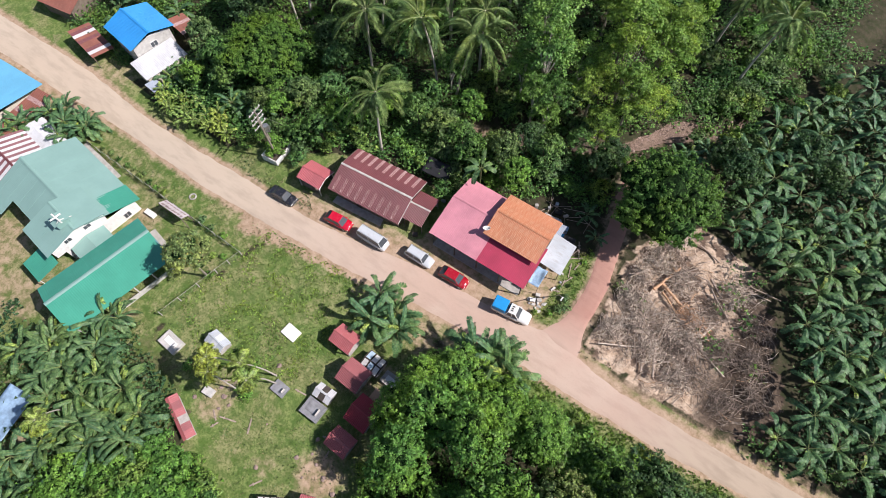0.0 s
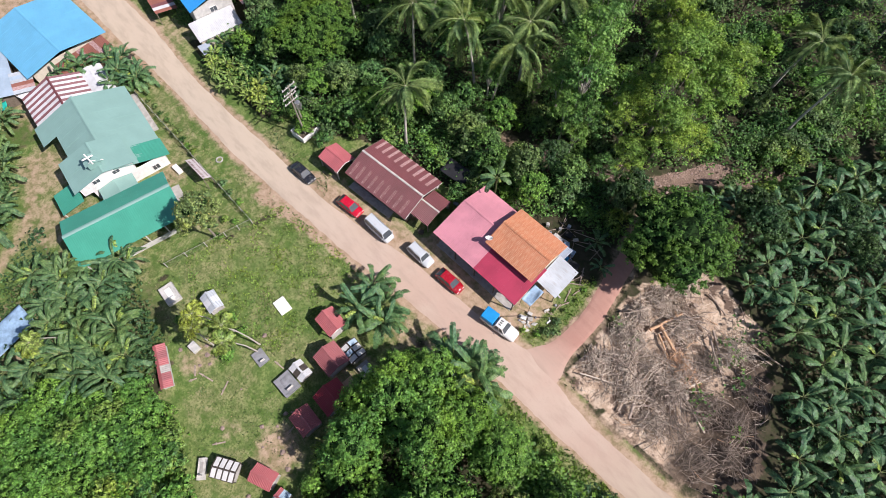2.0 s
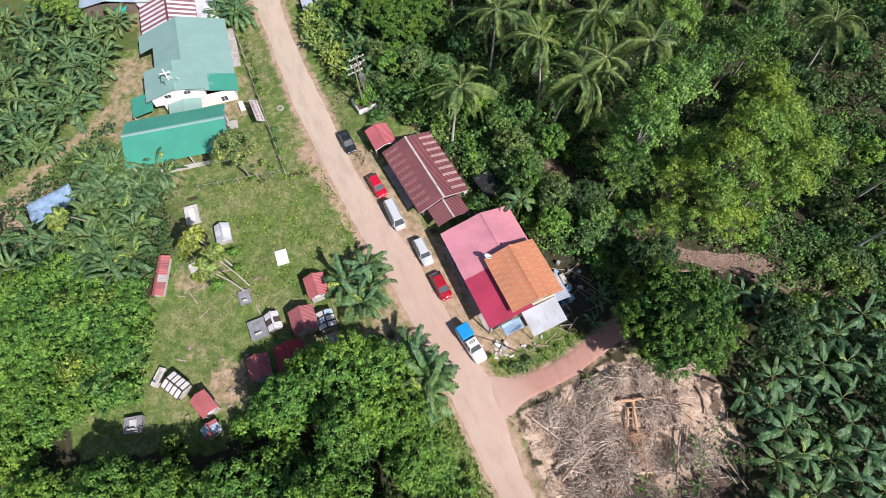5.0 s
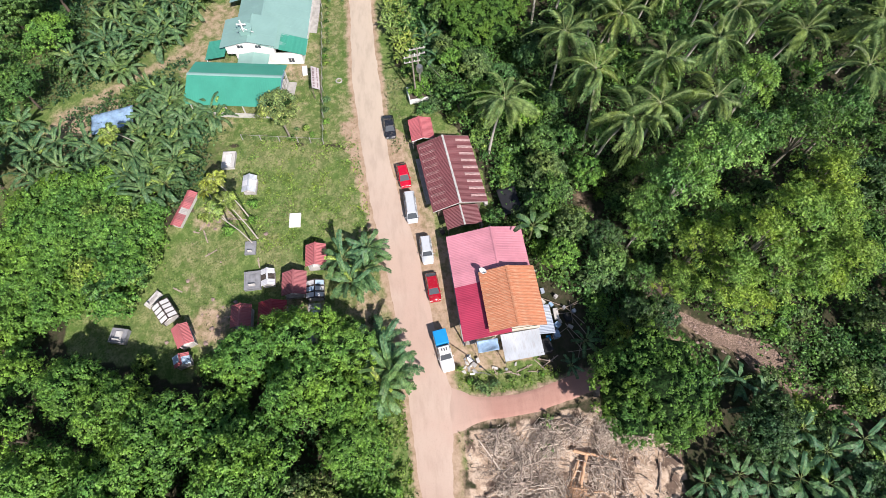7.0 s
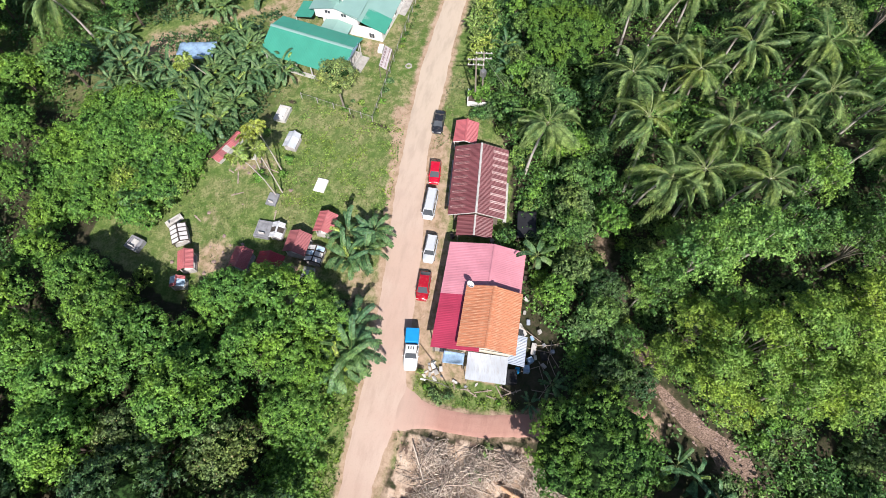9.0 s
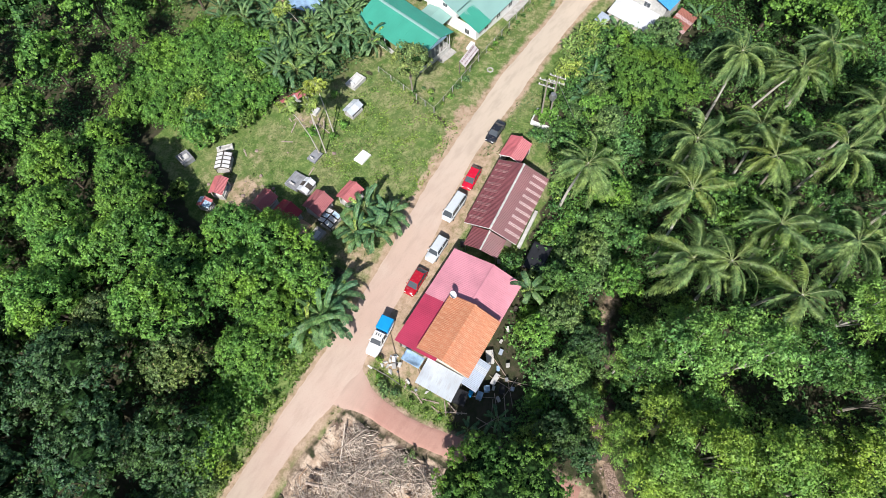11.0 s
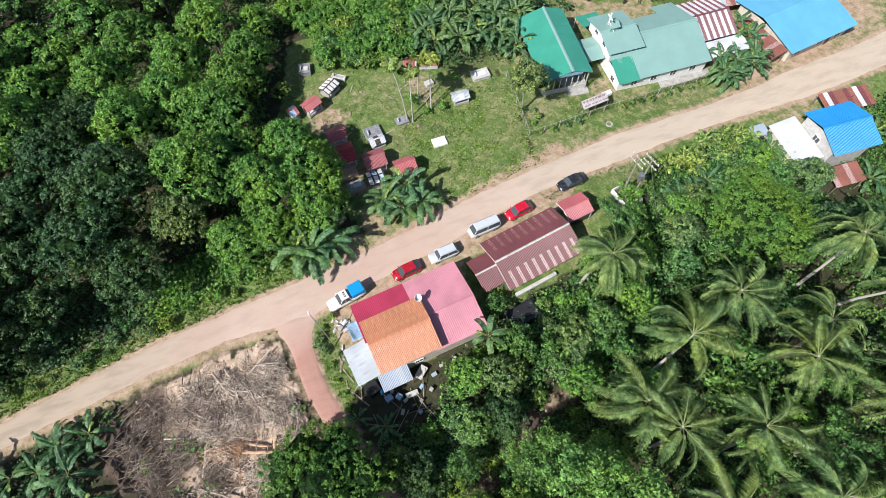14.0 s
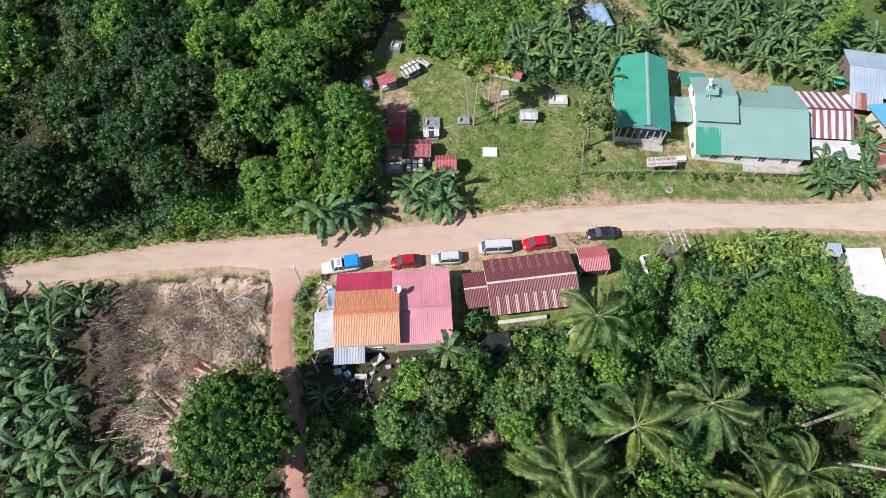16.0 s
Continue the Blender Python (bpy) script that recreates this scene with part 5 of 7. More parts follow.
for x in (-2.2, 0, 2.2):
    for y, h in ((-0.55, 2.05), (0.55, 2.75)):
        part("post", boxed((x, y, h / 2 - 0.1), (0.1, 0.1, h + 0.2)), M_WOOD, board)
part("rail", boxed((0, -0.55, 0.9), (4.4, 0.06, 0.1)), M_WOOD, board)
tire = thing("tyre", "old car tyre lying in the grass", "tyre", here(54.9, -12.0))
bm = bmesh.new()
tp = [(0.46 * math.cos(a), 0.46 * math.sin(a), 0.08) for a in np.linspace(0, 2 * math.pi, 19)]
tube(bm, tp, 0.11, 8)
part("tread", bm, M_CONC, tire, "grey weathered rubber")
wbox = thing("block", "small white concrete block by the church path", "block", here(57.6, -6.4, 4))
part("body", boxed((0, 0, 0.25), (1.7, 0.8, 0.6), bev=0.04), M_WHITE, wbox)

plant_box = thing("planter", "white painted masonry planter round the power poles", "planter", here(50.2, -24.9, 8))
for c, s in (((0, 1.75, 0.45), (2.6, 0.16, 1.3)), ((0, -1.75, 0.45), (2.6, 0.16, 1.3)), ((-1.3, 0, 0.45), (0.16, 3.65, 1.3)), ((1.3, 0, 0.45), (0.16, 3.65, 1.3))):
    part("side_wall", boxed(c, s, bev=0.02), M_WHITE, plant_box)
part("soil", boxed((0, 0, 0.2), (2.4, 3.3, 0.8)), M_BARK, plant_box)


def power_pole(x, y, lean, label):
    p = thing("power_pole", label, "power pole", here(x, y, 10), "power poles in the planter")
    top = (lean, 0.3, 9.3)
    part("pole", tubed([(0, 0, 0), (lean * 0.5, 0.15, 4.6), top], [0.15, 0.13, 0.1], 8), M_PALE_BARK, p)
    for z in (9.0, 8.0):
        a = part("crossarm", boxed((top[0] * z / 9.3, 0.15 + 0.15 * z / 9.3, z), (0.12, 2.5, 0.12)), M_CONC, p)
        for y2 in (-1.1, -0.4, 0.4, 1.1):
            part("insulator", tubed([(top[0] * z / 9.3, 0.3 + y2, z + 0.06), (top[0] * z / 9.3, 0.3 + y2, z + 0.3)], [0.06, 0.04], 6), M_WHITE, a)
    return p


power_pole(49.7, -24.4, 0.2, "grey power pole with two crossarms and insulators")
p2 = power_pole(51.0, -25.3, 0.5, "grey power pole carrying a transformer")
tr = part("transformer", tubed([(-0.3, 0.2, 5.2), (-0.3, 0.2, 6.3)], 0.42, 12), M_CHROME, p2, "grey drum transformer")
for k in range(6):
    part("cooling_fin", boxed((-0.3 + 0.45 * math.cos(k), 0.2 + 0.45 * math.sin(k), 5.75), (0.2, 0.04, 0.8), rz=math.degrees(k)), M_CHROME, tr)
part("stay_wire", tubed([(0.4, 0.25, 8.4), (0.9, -4.5, 0)], 0.03, 4), M_CHROME, p2)
part("bracket", boxed((0.1, 0.1, 5.0), (1.6, 0.15, 0.15)), M_CHROME, p2)
lamp = thing("street_lamp", "leaning street lamp pole beside the red track", "street lamp", here(4.2, -30.4))
part("pole", tubed([(0, 0, -0.2), (-0.5, 1.2, 3.5), (-1.1, 2.6, 6.6)], [0.07, 0.06, 0.045], 8), M_CHROME, lamp)
part("lamp_head", boxed((-1.2, 2.85, 6.65), (0.2, 0.6, 0.12), bev=0.04), M_WHITE, lamp)

# ---- plants ----
def leaf_mesh(name, centres, normals, size, material, rng, aspect=0.75, fold=0.12):
    """Small pointed leaves at the given centres."""
    n = len(centres)
    t = rng.normal(size=(n, 3))
    t -= normals * (t * normals).sum(1, keepdims=True)
    t /= np.linalg.norm(t, axis=1, keepdims=True) + 1e-9
    b = np.cross(normals, t)
    s = (size * rng.uniform(0.6, 1.35, n))[:, None]
    p = np.stack([centres - t * s * 0.55, centres + t * s * 0.25 + b * s * aspect * 0.62 + normals * s * fold, centres + t * s * 0.35 - b * s * aspect * 0.62 - normals * s * 0.05], 1)
    return mesh_of(name, p.reshape(-1, 3), np.arange(n * 3).reshape(n, 3), material)


def crown(name, rng, R, top, base, lobes, clumps, leaves, size, material, clump_r=0.75, flat=0.8, loose=0.35, lr=(0.15, 0.46), core=0.55, spread=(0.88, 1.18), shelf=0.75):
    """A crown: lobes set round the middle, each with a near-black core that paints the shade of its depth, clumps over
    the lobes, leaves on the upper side of the clumps. Returns the mesh and the lobe centres.
    """
    mid = (top + base) / 2
    hh = (top - base) / 2
    L = []
    for i in range(lobes):
        a = 2.4 * i + rng.uniform(-0.4, 0.4)
        q = math.sqrt((i + 0.5) / lobes)
        r = R * rng.uniform(*lr)
        d = (R - r) * q * rng.uniform(0.85, 1.1)
        z = mid + (hh - r * flat) * (1 - 1.25 * q * q) + rng.uniform(-0.16, 0.16) * hh
        L.append((d * math.cos(a), d * math.sin(a), max(z, base + r * 0.4), r))
    L = np.array(L)
    w = L[:, 3] ** 2 / (L[:, 3] ** 2).sum()
    ci = rng.choice(lobes, clumps, p=w)
    d = rng.normal(size=(clumps, 3))
    d[:, 2] = np.abs(d[:, 2]) * 1.1 - 0.35
    d /= np.linalg.norm(d, axis=1, keepdims=True)
    cc = L[ci, :3] + d * L[ci, 3:4] * np.array([1, 1, flat]) * rng.uniform(*spread, (clumps, 1))
    cr = clump_r * rng.uniform(0.55, 1.3, clumps)
    li = rng.choice(clumps, leaves, p=cr ** 2 / (cr ** 2).sum())
    e = rng.normal(size=(leaves, 3))
    e[:, 2] = np.abs(e[:, 2]) - 0.25
    e /= np.linalg.norm(e, axis=1, keepdims=True)
    ragged = 1 + 0.4 * np.sin(5 * np.arctan2(e[:, 1], e[:, 0]) + li)[:, None]
    pos = cc[li] + e * cr[li][:, None] * ragged * np.sqrt(rng.uniform(0.1, 1, (leaves, 1))) * np.array([1, 1, shelf])
    nrm = d[li] * 0.4 + e * 0.85 + np.array([0, 0, 0.2]) + rng.normal(size=(leaves, 3)) * loose * 0.8
    nrm /= np.linalg.norm(nrm, axis=1, keepdims=True)
    me = leaf_mesh(name, pos, nrm, size, material, rng, 0.62)
    bm = bmesh.new()
    bm.from_mesh(me)
    # opaque cores fill the gaps between leaves with painted shade
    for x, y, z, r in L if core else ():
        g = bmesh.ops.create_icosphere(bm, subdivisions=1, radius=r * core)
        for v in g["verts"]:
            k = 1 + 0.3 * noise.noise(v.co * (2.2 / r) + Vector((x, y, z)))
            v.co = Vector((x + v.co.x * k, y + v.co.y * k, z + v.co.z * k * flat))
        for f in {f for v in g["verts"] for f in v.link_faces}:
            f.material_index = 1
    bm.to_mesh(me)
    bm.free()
    me.materials.append(M_CORE_SHADE)
    return me, L


def trunk_mesh(rng, L, fork, r, material):
    bm = bmesh.new()
    k = Vector((rng.uniform(-0.3, 0.3), rng.uniform(-0.3, 0.3), fork))
    tube(bm, [(0, 0, -0.5), (k.x * 0.4, k.y * 0.4, fork * 0.5), k], [r * 1.25, r, r * 0.8], 6)
    for x, y, z, lr in L[:7] if r > 0.1 else L[:3]:
        e = Vector((x, y, z))
        m = k.lerp(e, 0.5) + Vector((rng.uniform(-0.3, 0.3), rng.uniform(-0.3, 0.3), 0.3))
        tube(bm, [k - Vector((0, 0, 0.3)), m, e], [r * 0.55, r * 0.34, r * 0.14], 4)
    me = bpy.data.meshes.new("trunk")
    bm.to_mesh(me)
    bm.free()
    me.materials.append(material)
    return me


def tree_kind(seed, R, top, base, lobes, clumps, leaves, size, material, bark=M_BARK, clump_r=0.75, flat=0.8, loose=0.35, fork=None, r=0.22, lr=(0.15, 0.46), core=0.55, spread=(0.88, 1.18), shelf=0.75):
    rng = np.random.default_rng(seed)
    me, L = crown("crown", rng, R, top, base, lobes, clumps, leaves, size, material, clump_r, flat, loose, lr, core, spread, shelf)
    return me, trunk_mesh(rng, L, fork or base * 0.9 + 0.4, r, bark)


def plant_tree(kind, label, x, y, rz=0.0, s=1.0, sz=None, name="tree", category="tree", group="", dz=0.0):
    t = thing(name, label, category, pose(x, y, G(x, y) + dz, 0, 0, rz) @ Matrix.Diagonal((s, s, sz or s, 1)), group)
    share("trunk", kind[1], t, Matrix.Identity(4))
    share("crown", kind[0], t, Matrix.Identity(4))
    return t


K_WOOD = [tree_kind(10 + i, 4.8 + 0.5 * (i % 4), 9.4 + 1.1 * (i % 4), 3.2, 15 + i, 420, 8000, 0.31, m, clump_r=0.42) for i, m in enumerate((M_LEAF, M_LEAF_VINE, M_LEAF_BLUE, M_LEAF_DARK, M_LEAF_OLIVE))]
K_FAR = [tree_kind(15 + i, 5.0 + 0.5 * i, 9.6 + 1.2 * i, 3.2, 14 + i, 250, 3700, 0.43, m, clump_r=0.52) for i, m in enumerate((M_LEAF, M_LEAF_VINE, M_LEAF_DARK))]
K_VINE = [tree_kind(20 + i, 5.0, 11.0, 1.5, 21, 560, 11500, 0.28, M_LEAF_VINE, clump_r=0.42, flat=0.95) for i in range(2)]
K_MOUND = [tree_kind(25 + i, 3.4, 3.6, 0.1, 9, 210, 4200, 0.28, M_LEAF_VINE, clump_r=0.4, flat=0.7, fork=0.6, r=0.1) for i in range(2)]
K_DARK = [tree_kind(30 + i, 4.2, 8.5, 2.5, 11, 290, 5400, 0.31, M_LEAF_DARK, clump_r=0.42) for i in range(2)]
K_YELLOW = [tree_kind(40 + i, 4.9, 14.0, 5.5, 20, 130, 6800, 0.29, M_LEAF_YELLOW, M_PALE_BARK, 0.72, 0.6, 0.45, fork=5.0, lr=(0.13, 0.3), core=0, spread=(0.6, 1.4), shelf=0.35) for i in range(3)]
K_LIGHT = [tree_kind(45 + i, 4.3, 12.5, 5.0, 16, 120, 4800, 0.3, m, M_WHITE_BARK if i else M_PALE_BARK, 0.68, 0.7, 0.45, fork=4.5, lr=(0.14, 0.32), core=0, spread=(0.6, 1.4), shelf=0.4) for i, m in enumerate((M_LEAF, M_LEAF_BRIGHT))]
K_BUSH = [tree_kind(50 + i, 1.7, 2.6, 0.2, 7, 46, 700, 0.3, m, clump_r=0.42, fork=0.5, r=0.07, lr=(0.16, 0.42)) for i, m in enumerate((M_LEAF, M_LEAF_VINE, M_FERN, M_WEED))]
K_MID = [tree_kind(60 + i, 2.9, 6.2, 1.6, 10, 180, 3300, 0.295, m, clump_r=0.36, r=0.14, lr=(0.16, 0.42)) for i, m in enumerate((M_LEAF_VINE, M_LEAF, M_FERN, M_LEAF_BLUE))]
K_ROUND = tree_kind(70, 7.6, 11.2, 2.2, 30, 1300, 32000, 0.25, M_LEAF_FINE, clump_r=0.34, flat=0.85, r=0.4, lr=(0.25, 0.45), core=0.8, spread=(0.9, 1.12))
K_FEATHER = tree_kind(71, 8.4, 8.8, 3.4, 34, 1100, 27000, 0.26, M_LEAF_FINE, clump_r=0.4, flat=0.45, r=0.35, fork=3.2, lr=(0.2, 0.42), spread=(0.8, 1.15))
K_LIME = tree_kind(72, 3.2, 9.6, 3.2, 16, 260, 9000, 0.24, M_LEAF_LIME, M_PALE_BARK, 0.42, 0.95, 0.4, r=0.14, lr=(0.22, 0.4))
R0 = random.Random(11)
spots = []


def put(kinds, label, pts, s=1.0, group="", name="tree", k=1.0, dz=0.0, cat=None):
    for i, p in enumerate(pts):
        x, y = p[:2]
        sc = (p[2] if len(p) > 2 else 1.0) * s
        kd = kinds[i % len(kinds)] if isinstance(kinds, list) else kinds
        plant_tree(kd, label, x, y, R0.uniform(0, 360), sc, sc * R0.uniform(0.85, 1.15), name, cat or name, group, dz)
        spots.append((x, y, k * sc))


# named trees first
put(K_ROUND, "great round tree with dense dark green crown", [(-0.5, -47.0, 1.03)], k=1.5)
put(K_FEATHER, "wide flat-topped tree with feathery fine foliage", [(62.2, -36.4, 1.0)], k=1.6)
put(K_LIME, "small round tree with speckled dull green leaves by the hall", [(43.2, -4.6, 1.05)])
put(K_VINE, "tall tree smothered in bright green climbers", [(8.4, -8.6, 1.02), (7.6, -2.2, 0.86), (7.8, -13.0, 0.8), (2.4, -8.4, 1.0), (1.8, -13.6, 0.78), (10.6, -11.6, 0.52), (10.4, -5.2, 0.72), (-3.6, -13.2, 0.8), (-6.5, 11.5, 1.2), (-1.0, 7.0, 1.15), (2.6, 12.5, 0.95), (-12.5, 8.0, 1.1), (6.0, 17.5, 0.85), (-4.0, 18.0, 1.0), (8.5, 25.5, 0.7), (17.5, 34.5, 0.6), (26, 38.5, 0.7), (34.5, 43.5, 0.8), (-10, 27, 1.1), (1.5, 25.5, 1.0), (-5, 38, 1.1), (-15, 19, 1.0)], group="trees of the roadside wood")
put(K_YELLOW, "tall tree with airy yellow-green crown", [(11.0, -59.5, 0.95), (14.0, -62.5, 1.1), (17.0, -67.5, 1.1), (11.0, -67.5, 1.0), (17.5, -73, 1.05), (11, -72.5, 1.0), (23, -75, 0.95), (8.2, -62.5, 0.62), (12.4, -54.6, 0.66), (16.4, -58.0, 0.85)], group="yellow-green trees by the creek")
put([K_LIGHT[1]], "tall pale-stemmed tree with open blue-green crown", [(26.5, -62.0, 1.3), (23.8, -56.5, 1.15), (22.6, -52.2, 0.75)], group="slender trees among the palms")
put(K_LIGHT, "slender pale-stemmed tree with open crown", [(20.0, -53.5, 0.8), (20, -60.5, 0.9), (30.5, -68, 1.05), (39, -71, 1.0), (31, -76, 1.05), (44, -60.5, 0.8), (50, -63, 0.9), (36, -50, 0.7), (57, -57, 0.9), (26.5, -55, 0.85), (33, -82, 1.0), (20, -51.5, 0.6), (13.5, -50.5, 0.55)], group="slender trees among the palms")
put(K_FAR, "broadleaf tree at the far end of the plantation", [(-46.8, -29.2, 0.85), (-46.2, -33.8, 0.85), (-47.5, -38, 0.9)], group="trees beyond the plantation")
put([K_WOOD[3], K_DARK[1]], "tall dark broadleaf tree overhanging the road", [(-38, -17.6, 0.95), (-43, -18.8, 1.1), (-33, -15.8, 0.9), (-48.5, -20.5, 1.1)], group="trees of the roadside wood")
put(K_WOOD, "broadleaf tree behind the churchyard bananas", [(53.2, 35.2, 0.85), (65, 34, 0.85), (68, 39, 0.9)], group="trees of the roadside wood")
put([K_YELLOW[0]], "broad tree with yellow-green crown behind the church", [(84.5, 15.5, 0.55), (88, 19, 0.6)], group="yellow-green trees behind the church")
put(K_MID, "leafy small tree behind the houses", [(18, -41, 1), (25, -40, 1.0), (32, -41.5, 1.05), (36, -41.5, 1), (41, -40, 1.05), (46, -31, 1.0), (52.5, -34, 1.1), (50, -38, 1.0), (54.5, -30.5, 0.9), (28.5, -42, 0.9), (21.5, -42.5, 1.05), (16.5, -46.5, 1.0), (45, -35, 0.9), (48.5, -29, 0.75), (57.5, -29.5, 0.8), (65, -29.5, 0.9), (71, -27.5, 0.8), (68.5, -31.5, 1.1), (74, -33, 1.1), (42.5, -44, 1.0), (30, -47, 1.0), (36, -45.5, 0.9)], group="small trees behind the houses")
put(K_DARK, "dark leafy tree on the creek bank", [(8.5, -48.6, 0.7), (9, -51.5, 0.7), (-6.5, -58, 0.9), (-4.5, -61.5, 0.7), (20, -47, 0.7), (-13, -70, 0.7), (-17, -66, 0.7), (70, -40.5, 1.0), (75, -43, 1.0), (56, -45.5, 0.9), (68, -35, 0.8)], group="dark trees on the creek bank")


# coconut palms
def frond_mesh(seed, length, rise, droop, leaflets=40, material=M_PALM, width=1.0):
    """A feather leaf growing along +x from the origin."""
    rng = np.random.default_rng(seed)
    vs, fs = [], []

    def mid(u):
        return Vector((length * (u - 0.16 * droop * u * u), 0, length * (rise * u - droop * u * u)))
    n = 9
    for i in range(n + 1):
        p, r = mid(i / n), 0.055 * (1 - 0.85 * i / n)
        vs += [(p.x, -r, p.z), (p.x, 0, p.z + r), (p.x, r, p.z)]
    for i in range(n):
        a = 3 * i
        fs += [(a, a + 3, a + 4, a + 1), (a + 1, a + 4, a + 5, a + 2)]
    for i in range(leaflets):
        u = 0.14 + 0.85 * i / leaflets
        p = mid(u)
        ln = width * (0.45 + 1.25 * math.sin(math.pi * (0.12 + 0.8 * u))) * 0.6
        for s in (-1, 1):
            q = ln * rng.uniform(0.72, 1.0)
            sag = rng.uniform(0.3, 1.0)
            a = len(vs)
            w = 0.033 if length > 3 else 0.075
            e1 = p + Vector((q * 0.3, s * q * 0.42, q * (0.06 - 0.2 * sag)))
            e2 = p + Vector((q * 0.62, s * q * (0.72 + 0.1 * sag), -q * (0.08 + 0.62 * sag)))
            vs += [(p.x - w, p.y, p.z), (p.x + w, p.y, p.z), (e1.x + w, e1.y, e1.z), tuple(e2), (e1.x - w, e1.y, e1.z)]
            fs.append((a, a + 1, a + 2, a + 3, a + 4))
    me = mesh_of("frond", vs, fs, material)
    me.materials.append(M_RIB)
    for f in me.polygons[:2 * n]:
        f.material_index = 1
    return me


FRONDS = [frond_mesh(80, 5.2, 1.15, 1.05), frond_mesh(81, 5.8, 0.75, 1.0), frond_mesh(82, 5.8, 0.4, 0.85), frond_mesh(83, 5.4, 0.1, 0.8), frond_mesh(86, 4.8, -0.25, 0.75)]
ARECA = [frond_mesh(84, 1.7, 1.0, 0.8, 16, M_ARECA, 0.85), frond_mesh(85, 1.7, 0.5, 0.8, 16, M_ARECA, 0.85)]


bm = bmesh.new()
bmesh.ops.create_icosphere(bm, subdivisions=1, radius=0.17)
NUT = bpy.data.meshes.new("coconut")
bm.to_mesh(NUT)
bm.free()
NUT.materials.append(M_RIB)


def palm(x, y, h, lean, head, s=1.0, n=21, fronds=FRONDS, label="tall coconut palm with drooping feathery fronds", r=0.17, group="coconut palms"):
    p = thing("palm_tree", label, "palm tree", here(x - lean * math.cos(head), y - lean * math.sin(head)), group)
    tx, ty = lean * math.cos(head), lean * math.sin(head)
    part("trunk", tubed([(0, 0, -0.3), (tx * 0.25, ty * 0.25, h * 0.4), (tx * 0.6, ty * 0.6, h * 0.75), (tx, ty, h)], [r * 1.5, r, r * 0.9, r * 0.8], 8), M_WHITE_BARK, p)
    for i in range(n):
        k = min(len(fronds) - 1, int(len(fronds) * i / n))
        m = Matrix.Translation((tx, ty, h - 0.1)) @ Matrix.Rotation(i * 2.39996 + R0.uniform(-0.45, 0.45), 4, "Z") @ Matrix.Rotation(R0.uniform(-0.35, 0.3), 4, "Y") @ Matrix.Rotation(R0.uniform(-0.8, 0.8), 4, "X") @ Matrix.Scale(s * R0.uniform(0.78, 1.1), 4)
        share("frond", fronds[k], p, m)
    if fronds is FRONDS:
        for a in range(2):
            share("coconut", NUT, p, Matrix.Translation((tx + 0.32 * math.cos(a * 1.25), ty + 0.32 * math.sin(a * 1.25), h - 0.35 - 0.1 * (a % 2))))
    spots.append((x, y, 0.9))


for x, y, h in ((38.4, -35.9, 11.2), (48.2, -45.7, 13.2), (40.0, -48.0, 14.0), (65.5, -45.0, 13.6), (34.3, -55.5, 13.0), (51.5, -54.8, 12.8), (42, -58.5, 13), (35, -63.5, 12.5), (67.5, -53, 13), (44.5, -66.5, 13), (51, -71.5, 13), (46, -80, 12.5), (38.5, -86, 12.5), (-1, -81, 12), (5, -84, 12), (58, -62, 12.5), (60.5, -72, 13), (55, -82, 12.5), (68, -64, 12), (29, -90, 12), (75, -55, 13), (62, -90, 12), (47, -92, 12), (33, -52, 12), (57, -52, 11), (46.5, 42.5, 10)):
    palm(x, y, h - (G(x, y) if x > 30 else 0) * 0.4, R0.uniform(0.5, 3.4), R0.uniform(0, 6.28), R0.uniform(0.95, 1.12), R0.choice((18, 20, 22)))
for x, y, h, ln, hd in ((26.2, -0.5, 9.5, 1.6, 1.2), (25.6, 0.2, 11.2, 2.2, 2.3), (29.8, 0.9, 9.0, 2.0, 1.2), (28.6, 3.6, 8.4, 0.8, 0.2), (43.5, 17.5, 7.5, 2.8, 2.7)):
    palm(x + ln * math.cos(hd), y + ln * math.sin(hd), h, ln, hd, R0.uniform(0.85, 1.05), 12, ARECA, "slim leaning palm with small yellow-green crown", 0.08, "slim palms in the burial ground")


